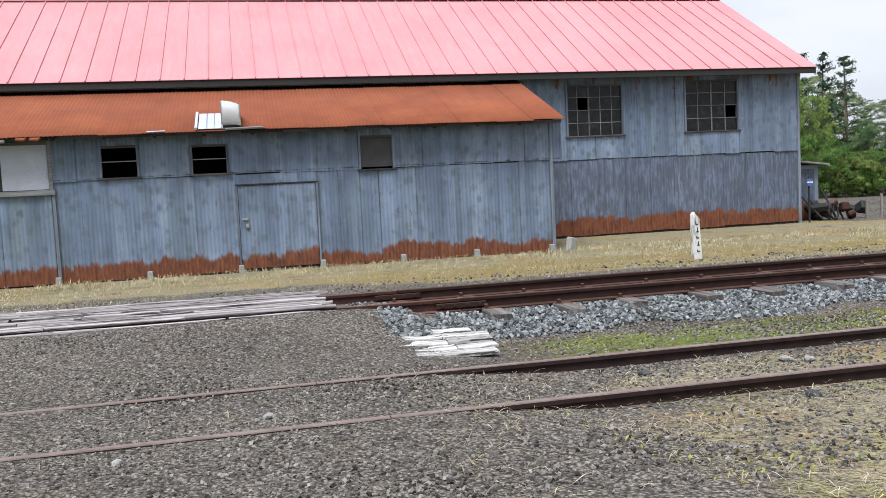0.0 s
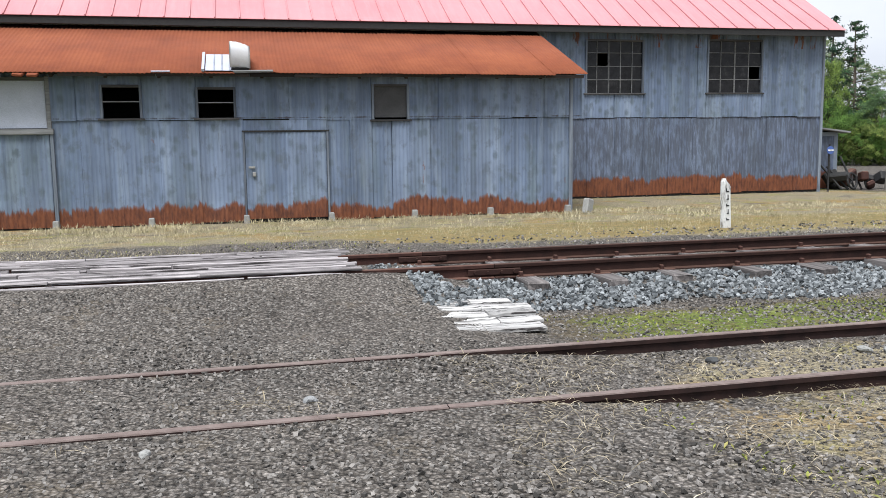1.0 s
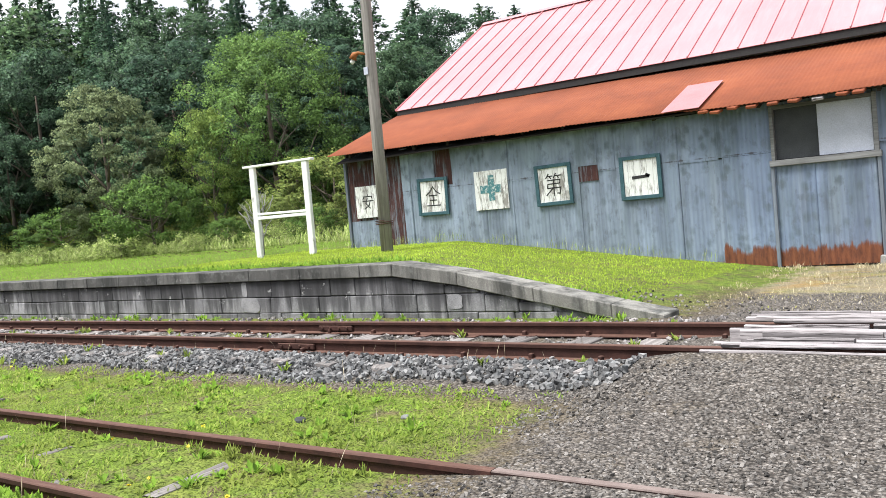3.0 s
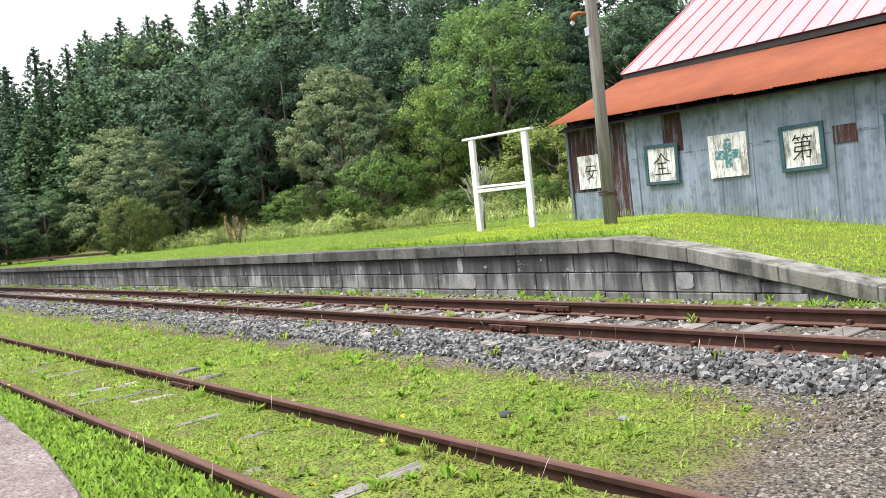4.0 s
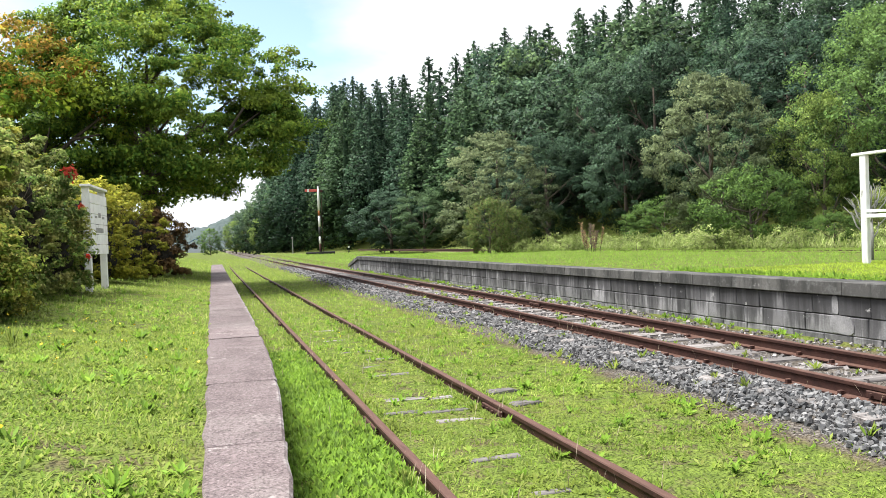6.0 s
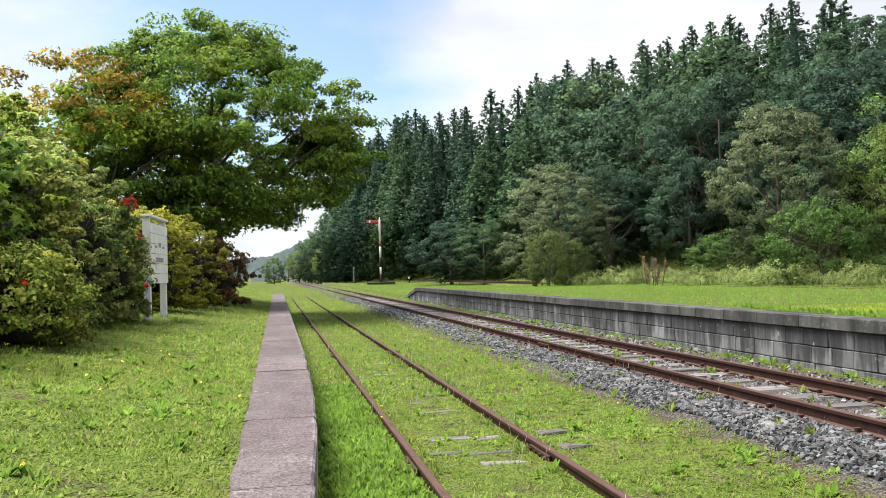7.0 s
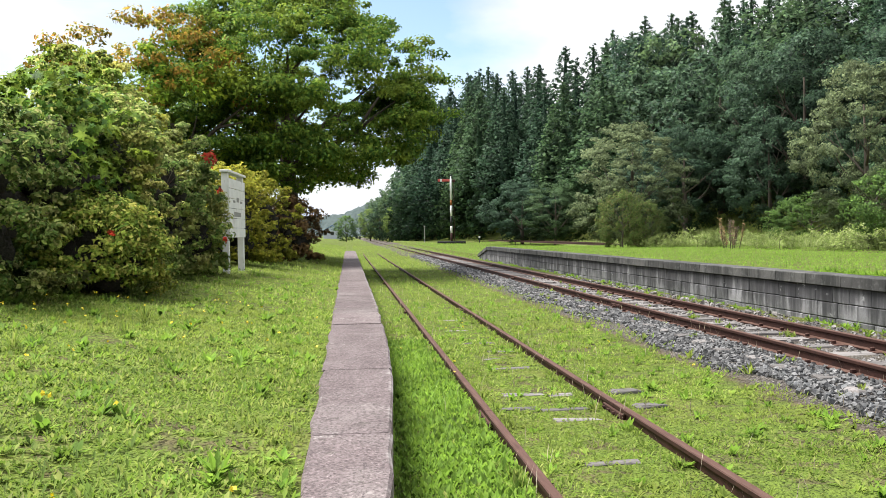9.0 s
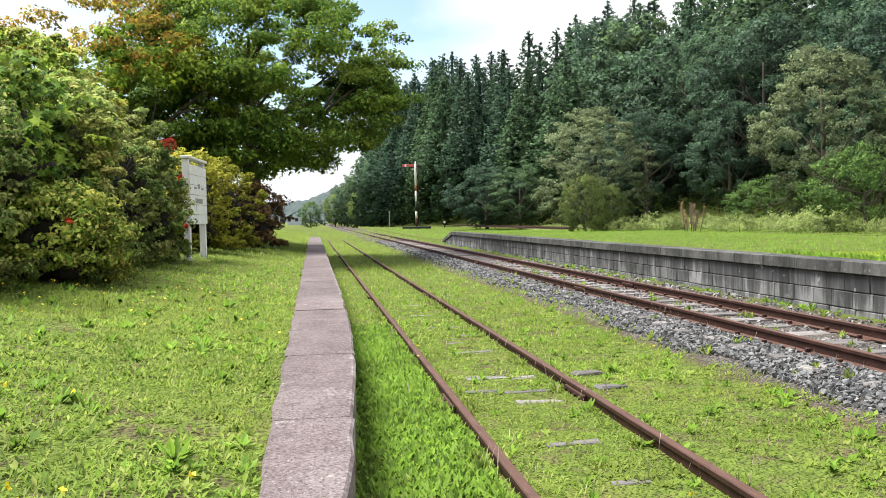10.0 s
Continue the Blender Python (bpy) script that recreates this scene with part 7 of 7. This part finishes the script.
for k, (x, y, w, tall, mat, leaf, lab) in enumerate((
        (-12.3, -0.15, 2.8, 2.35, M_SHRUB, 0.12, "tall leafy dark green shrub at the lawn's edge"),
        (-14.5, 0.15, 2.8, 2.85, M_MAPLE, 0.17, "broad-leaved green shrub with large lobed leaves"),
        (-16.0, 0.4, 2.6, 2.9, M_SHRUB, 0.12, "dense olive shrub with small leaves"),
        (-18.3, 0.5, 2.7, 3.0, M_SHRUB, 0.12, "dense olive shrub beside the station board"),
        (-20.0, 0.85, 1.9, 2.3, M_SHRUB, 0.11, "olive shrub crowding the station board"),
        (-14.0, 0.95, 1.7, 1.2, M_SHRUB, 0.1, "low olive shrub at the lawn's edge"),
        (-21.6, -0.2, 2.6, 3.3, M_YELLOW, 0.12, "yellowish green shrub behind the station board"),
        (-25.5, 1.0, 2.6, 2.6, M_YELLOW, 0.11, "rounded yellow-green azalea-like shrub"),
        (-28.5, 1.3, 2.8, 2.7, M_YELLOW, 0.12, "rounded yellow-green shrub under the maple"),
        (-32.4, 2.05, 2.6, 2.2, M_RED, 0.12, "dark reddish maple shrub by the lawn"),
        (-10.4, -2.6, 3.4, 3.4, M_SHRUB, 0.15, "tall leafy green shrub at the lawn's edge"),
        (-22.6, -1.7, 4.0, 5.0, M_SHRUB, 0.16, "tall shrub with turning leaves behind others"),
        (-26.2, -2.7, 4.6, 5.3, M_MAPLE, 0.18, "young broad-leaved tree behind shrubs"),
        (-30.5, -1.5, 3.4, 3.6, M_YELLOW, 0.14, "yellow-green shrub under trees"))):
    s = thing("shrub", (x, y, stand(x, y)), lab, "shrub", "shrubs along the lawn")
    r2 = np.random.default_rng(600 + k)
    part("branching_stem", limbs(r2, 0.3, w * 0.42, tall, 0.05, 8, 6), M_BARK, s, "", None, True)
    cl = crown_clumps(r2, 84, w, 0.12, tall * 0.95, 0.17, 0.40)
    for q in range(16):
        a = q * 0.39 + r2.uniform(-0.2, 0.2)
        cl.append((math.cos(a) * w * 0.42, math.sin(a) * w * 0.42, 0.06 + 0.2 * r2.random(), 0.24))
    near = k < 6 or k == 10
    big = k == 1
    under(s, "foliage", join_mesh("foliage", clump_crown(r2, cl, leaf * (0.78 if big else 0.56 if near else 0.66), 60 if big else 290 if near else 160, 0.6, False, big), mat))
    # added lumps deep in the crown, dark as the shade between its leaves
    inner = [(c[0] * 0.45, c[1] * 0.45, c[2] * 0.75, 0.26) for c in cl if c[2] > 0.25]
    under(s, "inner_thicket", join_mesh("inner_thicket", [cores(inner, 1.0, 0.8, 2)], M_SHRUB_SHADE), None, "near-black lumps painting the shade inside the shrub")
    for px, py, pz, n in {3: [(0.32, 1.3, 2.02, 60)], 4: [(0.75, 0.92, 1.55, 16), (0.75, 1.0, 0.62, 18)], 5: [(0.72, 0.4, 0.75, 6)]}.get(k, []):
        p = np.array([px, py, pz]) + r2.normal(0, 0.0009 * n + 0.01, (n, 3))
        under(s, "scarlet_sprig", join_mesh("scarlet_sprig", [leaves(p, 0.05 + 0.04 * r2.random(n), np.tile([0.5, 0.5, 0.6], (n, 1)), r2, 0.7)], M_SCARLET), None, "scarlet turning leaves")

# brown seed heads of dock behind the platform
DOCK = (-35.7, 19.5)
dock = thing("dock_plant", (DOCK[0], DOCK[1], stand(*DOCK)), "dry red-brown dock plant with upright seed stalks", "weed")
rd = np.random.default_rng(71)
M_DOCK = make_leaf("brown_seed_heads", (0.13, 0.085, 0.05), (0.22, 0.15, 0.085), (0.32, 0.23, 0.14))
for k in range(11):
    a, l = k * 2.4, rd.uniform(0.7, 1.3)
    root = np.array([math.cos(a), math.sin(a), 0.0]) * rd.uniform(0.05, 0.42)
    tip = root + np.array([math.cos(a) * 0.22, math.sin(a) * 0.22, l])
    pts = root + (tip - root) * (0.2 + 0.8 * rd.random((80, 1))) + rd.normal(0, 0.035, (80, 3))
    stalk = part("stalk", tube([Vector(root) - Vector((0, 0, 0.1)), Vector(tip)], [0.012, 0.005], 5), M_BARK, dock)
    tagged(under(stalk, "seed_head", join_mesh("seed_head", [leaves(pts, 0.04 + 0.04 * rd.random(80), np.tile([0.3, -0.5, 0.5], (80, 1)), rd, 0.7)], M_DOCK)), kind="stuff")

# a bare sapling beside the sign frame
sap = thing("sapling", (-16.9, 16.9, stand(-16.9, 16.9)), "small bare pale sapling with thin twigs", "tree")
rnd = random.Random(14)
tw = bmesh.new()
tube([(0, 0, -0.1), (0.03, 0, 0.5), (-0.02, 0.02, 1.1)], [0.05, 0.04, 0.025], 7, tw)
for k in range(16):
    z = rnd.uniform(0.3, 1.1)
    a = rnd.uniform(0, 6.28)
    l = rnd.uniform(0.4, 0.75)
    s = Vector((0, 0, z))
    e = s + Vector((math.cos(a) * l * 0.6, math.sin(a) * l * 0.6, l * 0.95))
    tube([s, (s + e) / 2 + Vector((math.cos(a) * 0.08, math.sin(a) * 0.08, 0)), e], [0.018, 0.012, 0.004], 5, tw)
    for q in range(2):
        f = s.lerp(e, rnd.uniform(0.4, 0.8))
        b = a + rnd.uniform(-1.2, 1.2)
        tube([f, f + Vector((math.cos(b) * 0.22, math.sin(b) * 0.22, 0.26))], [0.008, 0.003], 4, tw)
part("branches", tw, M_CONC, sap, "", None, True)
for proto in (*cedars, *far_cedars, *broads, *far_broads, *greys, *lights, *rounds, *bushes, *weeds, *pines):
    for o in (*proto.children_recursive, proto):
        bpy.data.objects.remove(o)


# ---- grass, weeds and straw ----
def blades(name, x, y, size, mat, rng, narrow, label, lean=0.6, z=None, lying=False):
    n = len(x)
    z = height(x, y) if z is None else z
    a = rng.random(n) * 2 * np.pi
    tilt = lean * (0.9 + 0.2 * rng.random(n)) if lying else lean * (0.3 + rng.random(n))
    tip = np.stack([np.cos(a) * np.sin(tilt), np.sin(a) * np.sin(tilt), np.cos(tilt)], 1) * size[:, None]
    side = np.stack([-np.sin(a), np.cos(a), 0 * a], 1) * (size * narrow)[:, None]
    root = np.stack([x, y, z - 0.004], 1)
    mid = root + tip * 0.55 + np.array([0, 0, 1]) * (size * 0.08)[:, None]
    v = np.stack([root, mid + side, root + tip, mid - side], 1).reshape(-1, 3)
    own = np.stack([-np.cos(a) * np.cos(tilt), -np.sin(a) * np.cos(tilt), np.sin(tilt)], 1)
    soft = unit(0.25 * own + np.array([0, 0, 0.9]) + rng.normal(0, 0.14, (n, 3)))
    ob = new(name, quick_mesh(name, v, np.arange(4 * n).reshape(-1, 4), mat, False, np.repeat(soft, 4, 0)))
    return tagged(ob, label, "grass", kind="stuff")


def scatter(rng, n, x0, x1, y0, y1):
    return rng.uniform(x0, x1, n), rng.uniform(y0, y1, n)


def patchy(rng, x, y, keep, scale=1.3):
    """Drops blades where the turf is thin."""
    v = np.array([noise.noise((a * scale, b * scale, 7.7)) for a, b in zip(x, y)])
    k = v > keep + rng.normal(0, 0.18, len(x))
    return x[k], y[k]


def off_rails(x, y):
    k = np.ones(len(x), bool)
    for r in (A1, A2):
        k &= np.abs(y - r) > 0.05
    k &= ~((y > 3.93) & (y < paved_to(x) + 0.01) & (x < -4.9))
    return x[k], y[k]


rng = np.random.default_rng(12)
fields = []
for n, x0, x1, y0, y1, keep, size in ((60000, -13, -4.6, 0.4, 3.95, -0.12, 0.042), (30000, -13, -4.2, 5.36, 8.25, -0.12, 0.042), (26000, -26, -13, -0.5, 8.4, -0.25, 0.07), (24000, -62, -26, -0.5, 8.3, -0.3, 0.1), (7000, -110, -62, -1, 11, -0.5, 0.14)):
    x, y = off_rails(*patchy(rng, *scatter(rng, n, x0, x1, y0, y1), keep, 1.6))
    fields.append((x, y, size * rng.uniform(0.6, 1.5, len(x))))
blades("lawn_grass", np.concatenate([f[0] for f in fields]), np.concatenate([f[1] for f in fields]), np.concatenate([f[2] for f in fields]), M_GRASS, rng, 0.12, "short bright green turf and clover", 1.15)
x, y = off_rails(*scatter(rng, 19000, -15, -4.4, 4.3, 5.27))
blades("lush_weeds", x, y, rng.uniform(0.045, 0.10, len(x)) * np.interp(y, [4.3, 4.6, 5.27], [0.6, 0.9, 1.0]), M_CLOVER, rng, 0.17, "lush bright green leafy weeds between paving and rail", 0.75)
fields = []
for n, x0, x1, y0, y1, size in ((24000, -47, -16, 11.85, 23, 0.07), (2600, -16, -5.2, 11.78, 12.0, 0.1), (9000, -100, -47, 10.9, 24, 0.13)):
    x, y = scatter(rng, n, x0, x1, y0, y1)
    fields.append((x, y, size * rng.uniform(0.6, 1.4, n)))
blades("platform_grass", np.concatenate([f[0] for f in fields]), np.concatenate([f[1] for f in fields]), np.concatenate([f[2] for f in fields]), M_CLOVER, rng, 0.11, "mown bright green grass on the platform", 1.0)
x, y = scatter(rng, 36000, -16, -5.5, 11.85, 17.4)
blades("ramp_grass", x, y, 0.042 * rng.uniform(0.6, 1.4, len(x)), M_RAMPGRASS, rng, 0.11, "bright yellow-green grass on the platform ramp", 1.0)
x, y = scatter(rng, 40000, -75, -19, 22.2, 34)
blades("rough_grass", x, y, rng.uniform(0.2, 0.55, len(x)) * (1.0 + 0.5 * np.sin(x * 0.7) * np.cos(y * 0.9)), M_WEED, rng, 0.025, "tall rough weeds before the wood", 0.8)
x, y = scatter(rng, 900, -14.9, -6, 16.7, 17.45)
blades("wall_weeds", x, y, rng.uniform(0.06, 0.3, 900) * (0.6 + 0.5 * np.sin(x * 2.3) ** 2), M_WEED, rng, 0.014, "thin weeds along the shed wall", 0.4)
x, y = patchy(rng, *scatter(rng, 60000, -5.0, 17, 11.6, 17.5), -0.05, 1.1)
tall_straw = rng.uniform(0.03, 0.085, len(x)) * np.interp(y, [12, 15, 17.3], [0.7, 1.0, 1.7])
blades("dry_grass", x, y, tall_straw, M_DRY, rng, 0.04, "pale dry grass before the shed", 1.0)
x, y = patchy(rng, *scatter(rng, 6000, 6.3, 17, 17.5, 20.2), -0.2)
x2, y2 = patchy(rng, *scatter(rng, 26000, 0.9, 13, 2.3, 6.3), -0.02)
x3, y3 = scatter(rng, 900, -1.9, 0.6, 4.9, 6.2)
k = np.array([noise.noise((a * 2.1, b * 2.1, 2.2)) for a, b in zip(x3, y3)]) > 0.32
x, y = np.concatenate([x, x2, x3[k]]), np.concatenate([y, y2, y3[k]])
blades("straw", x, y, rng.uniform(0.04, 0.16, len(x)), M_STRAW, rng, 0.018, "scattered dry straw on gravel", 1.5, height(x, y) + rng.uniform(0.004, 0.03, len(x)), True)
x, y = patchy(rng, *scatter(rng, 6500, 2.0, 13, 6.6, 7.8), 0.0)
x2, y2 = patchy(rng, *scatter(rng, 9000, 1.8, 12, 3.2, 5.2), 0.14, 1.7)
x3, y3 = patchy(rng, *scatter(rng, 6500, -6, 16, 11.7, 16.5), 0.1, 0.7)
x, y = np.concatenate([x, x2, x3]), np.concatenate([y, y2, y3])
blades("thin_grass", x, y, rng.uniform(0.015, 0.045, len(x)), M_MOSS, rng, 0.2, "thin green moss and grass among stones", 1.2)


def rosettes(name, spots, rng, size, mat, label, leaf_n=9, up=0.5, narrow=0.2):
    xs, ys = np.repeat([s[0] for s in spots], leaf_n), np.repeat([s[1] for s in spots], leaf_n)
    n = len(xs)
    sc = np.repeat(rng.uniform(0.6, 1.3, len(spots)), leaf_n) * size
    return blades(name, xs + rng.normal(0, 0.012, n), ys + rng.normal(0, 0.012, n), sc * rng.uniform(0.7, 1.2, n), mat, rng, narrow, label, up)


sx, sy = off_rails(*scatter(rng, 620, -22, -4.6, 0.6, 8.1))
rosettes("broad_weeds", list(zip(sx, sy)), rng, 0.085, M_CLOVER, "broad-leaved plantain and dandelion rosettes", 11, 1.05, 0.17)
sx, sy = off_rails(*patchy(rng, *scatter(rng, 8200, -15, -4.6, 0.5, 3.95), -0.05, 2.3))
rosettes("clover", list(zip(sx, sy)), rng, 0.046, M_GRASS, "low clover and broad-leaved turf weeds", 7, 1.25, 0.2)
sx, sy = off_rails(*patchy(rng, *scatter(rng, 5600, -17, -4.6, 4.6, 8.2), 0.02, 2.2))
rosettes("clover", list(zip(sx, sy)), rng, 0.05, M_GRASS, "low clover and broad-leaved turf weeds", 6, 1.2, 0.2)
# big weeds: dandelion and dock tufts
sx, sy = off_rails(*scatter(rng, 60, -14, -4.8, 0.8, 5.2))
rosettes("big_weeds", list(zip(sx, sy)), rng, 0.11, M_CLOVER, "large dandelion tufts with long leaves", 22, 1.1, 0.11)
sx, sy = scatter(rng, 260, -46, -5, 11.12, 11.36)
k = np.array([noise.noise((a * 0.6, 3.0, 1.0)) for a in sx]) > -0.05
rosettes("platform_foot_weeds", list(zip(sx[k], sy[k])), rng, 0.09, M_CLOVER, "green weeds at the platform's foot", 10, 0.8, 0.12)
sx, sy = scatter(rng, 130, -30, -4, 8.1, 11.1)
k = (np.abs(sy - B1) > 0.1) & (np.abs(sy - B2) > 0.1)
rosettes("ballast_weeds", list(zip(sx[k], sy[k])), rng, 0.1, M_GRASS, "small green weeds among ballast stones", 12, 0.7, 0.12)
sx, sy = scatter(rng, 1500, -5, 15, 14.6, 17.45)
k = np.array([noise.noise((a * 0.9, b * 1.6, 4.4)) for a, b in zip(sx, sy)]) > np.interp(sy, [14.6, 17], [0.25, -0.25])
rosettes("straw_tufts", list(zip(sx[k], sy[k])), rng, 0.075, M_DRY, "bleached straw tufts along the shed wall", 16, 1.1, 0.04)
sx, sy = scatter(rng, 9, -15, -9, 0.8, 2.4)
rosettes("grass_tufts", list(zip(sx, sy)), rng, 0.2, M_GRASS, "long-bladed grass tufts on the lawn", 60, 0.75, 0.02)
sx = rng.uniform(-20, -4.4, 420)
sy = np.where(rng.random(420) < 0.5, A1, A2) + rng.choice([-1, 1], 420) * rng.uniform(0.07, 0.16, 420)
k = np.array([noise.noise((a * 1.1, b * 3, 6.0)) for a, b in zip(sx, sy)]) > -0.1
rosettes("rail_side_tufts", list(zip(sx[k], sy[k])), rng, 0.09, M_GRASS, "green grass tufts crowding the rails", 14, 0.8, 0.06)
sx = rng.uniform(-26, -4.6, 900)
sy = np.where(rng.random(900) < 0.6, rng.choice([A1, A2, B1], 900) + rng.normal(0, 0.12, 900), rng.uniform(4.7, 8.3, 900))
sx, sy = off_rails(sx, sy)
blades("dry_stalks", sx, sy, rng.uniform(0.08, 0.24, len(sx)), M_STRAW, rng, 0.012, "thin dry seed stalks along the rails", 0.5)
M_FLOWER = plain("yellow_petals", (0.72, 0.56, 0.02), (0.82, 0.68, 0.03), 30, 0.6)
sx, sy = off_rails(*scatter(rng, 40, -18, -4.8, 1.0, 7.9))
lx, ly = off_rails(*scatter(np.random.default_rng(81), 70, -14, -4.9, 0.6, 3.9))
sx, sy = np.concatenate([sx, lx]), np.concatenate([sy, ly])
pz = height(sx, sy) + rng.uniform(0.05, 0.12, len(sx))
fl = [leaves(np.stack([sx, sy, pz], 1) + rng.normal(0, 0.006, (len(sx), 3)), rng.uniform(0.018, 0.032, len(sx)), np.tile([0, 0, 1.0], (len(sx), 1)), rng, 0.9) for _ in range(3)]
tagged(new("wild_flowers", join_mesh("wild_flowers", fl, M_FLOWER)), "small yellow wild flowers in the turf", "flowers", kind="stuff")


# ---- stones ----
def stones(name, x, y, z, size, material, rng, label):
    """Angular stones, each an uneven eight-cornered lump."""
    n = len(x)
    cube = np.array([(a, b, c) for a in (-1, 1) for b in (-1, 1) for c in (-1, 1)], float) * 0.5
    quad = np.array([(0, 1, 3, 2), (4, 6, 7, 5), (0, 4, 5, 1), (2, 3, 7, 6), (0, 2, 6, 4), (1, 5, 7, 3)])
    v = cube[None] * rng.uniform(0.65, 1.15, (n, 1, 3)) * rng.uniform(0.7, 1.2, (n, 8, 1)) + rng.normal(0, 0.07, (n, 8, 3))
    a = rng.random((n, 3)) * 6.28
    ca, sa, cb, sb = np.cos(a[:, 0]), np.sin(a[:, 0]), np.cos(a[:, 1]), np.sin(a[:, 1])
    X = v[..., 0] * ca[:, None] - v[..., 1] * sa[:, None]
    Y = v[..., 0] * sa[:, None] + v[..., 1] * ca[:, None]
    X, Z = X * cb[:, None] + v[..., 2] * 0.85 * sb[:, None], v[..., 2] * 0.85 * cb[:, None] - X * sb[:, None]
    v = np.stack([X, Y, Z], -1) * size[:, None, None] + np.stack([x, y, z], -1)[:, None]
    f = (quad[None] + (np.arange(n) * 8)[:, None, None]).reshape(-1, 4)
    ob = new(name, quick_mesh(name, v.reshape(-1, 3), f, material))
    return tagged(ob, label, "stones", kind="stuff")


rng = np.random.default_rng(40)
xs, ys = [], []
for n, x0, x1, y0, y1 in ((12500, -16, -3.9, 7.85, 9.0), (4500, -16, -3.9, 9.1, 11.35), (4600, -30, -16, 8.05, 9.0), (3000, -30, -16, 9.1, 11.3), (3200, -60, -30, 8.2, 9.2), (13000, 1.2, 12, 7.8, 9.0), (2500, 1.0, 13, 9.1, 10.1), (1500, 13, 24, 8, 9)):
    x, y = scatter(rng, n, x0, x1, y0, y1)
    edge_n = np.array([noise.noise((a * 0.9, b * 0.9, 1.0)) for a, b in zip(x, y)])
    k = (y > np.where(x < 0, 8.3, 7.95) + 0.25 * edge_n) & (y < 11.2 + 0.3 * edge_n) & (np.abs(y - B1) > 0.05) & (np.abs(y - B2) > 0.05)
    thin = (y > 9.15) & (np.sin((x + 58) / 0.68 * 2 * np.pi) > 0.35)
    k &= ~(thin & (rng.random(len(x)) < 0.8))
    k &= ~((x > 1.2) & (y < 9.02) & (y > 8.55) & (np.abs((x - 1.67 + 0.3925) % 0.785 - 0.3925) < 0.13))
    xs.append(x[k]), ys.append(y[k])
x, y = np.concatenate(xs), np.concatenate(ys)
size = rng.uniform(0.026, 0.06, len(x)) * np.where(x < -30, 1.6, np.where(x < -16, 1.1, np.where(x > 1, 0.74, 0.78)))
zb = height(x, y) + rng.uniform(-0.01, 0.03, len(x)) * np.where((y > 9.0) & (y < 10.3), 0.4, 1.0)
k = (y > 9.06) & (x < 0)
e = ~k & (x > 0)
w = ~k & (x <= 0)
stones("ballast", x[w], y[w], zb[w], size[w], M_BALLAST, rng, "grey angular ballast stones")
stones("ballast", x[e], y[e], zb[e], size[e], M_COOL_BALLAST, rng, "blue-grey angular ballast stones")
stones("inner_ballast", x[k], y[k], zb[k], size[k], M_INNER_BALLAST, rng, "pale pinkish ballast between the rails")


x, y = scatter(rng, 33000, -4.4, 6, 3.7, 8.7)
k = (np.abs(y - A1) > 0.045) & (np.abs(y - A2) > 0.045) & (x > -4.3 + 0.5 * np.sin(y * 3))
x, y = x[k], y[k]
stones("gravel", x, y, height(x, y) - 0.001, rng.uniform(0.009, 0.025, len(x)), M_GRIT, rng, "crushed grey gravel chips")
x, y = scatter(rng, 2000, -6, 16, 11.0, 13.2)
stones("gravel", x, y, height(x, y) + 0.002, rng.uniform(0.015, 0.04, len(x)), M_GRIT, rng, "coarse grey gravel beside the track")

# single stones lying loose on the ballast's shoulder, beside the crossing and along the siding
singles = []
for q in range(12):
    st = bmesh.new()
    bmesh.ops.create_cube(st, size=1)
    for v in st.verts:
        v.co = Vector((v.co.x * rng.uniform(0.7, 1.2), v.co.y * rng.uniform(0.6, 1.1), v.co.z * rng.uniform(0.5, 0.85))) + Vector(rng.normal(0, 0.08, 3))
    bmesh.ops.bevel(st, geom=st.edges[:], offset=0.06, segments=1, affect="EDGES")
    me = bpy.data.meshes.new("ballast_stone")
    st.to_mesh(me)
    st.free()
    me.materials.append(M_BALLAST_ONE)
    singles.append(me)
count = 0
while count < 300:
    a, b = rng.uniform(-11.5, -3.9), rng.uniform(7.95, 8.95)
    if b < 8.25 + 0.2 * noise.noise((a * 0.9, b * 0.9, 1.0)) or rng.random() > 0.35 + 0.65 * (a + 11.5) / 7.6:
        continue
    size = float(rng.uniform(0.03, 0.056))
    under(track_b, "ballast_stone", singles[count % 12], pose(a, b, stand(a, b) + 0.03, *rng.uniform(0, 360, 3)) @ Matrix.Scale(size, 4))
    count += 1
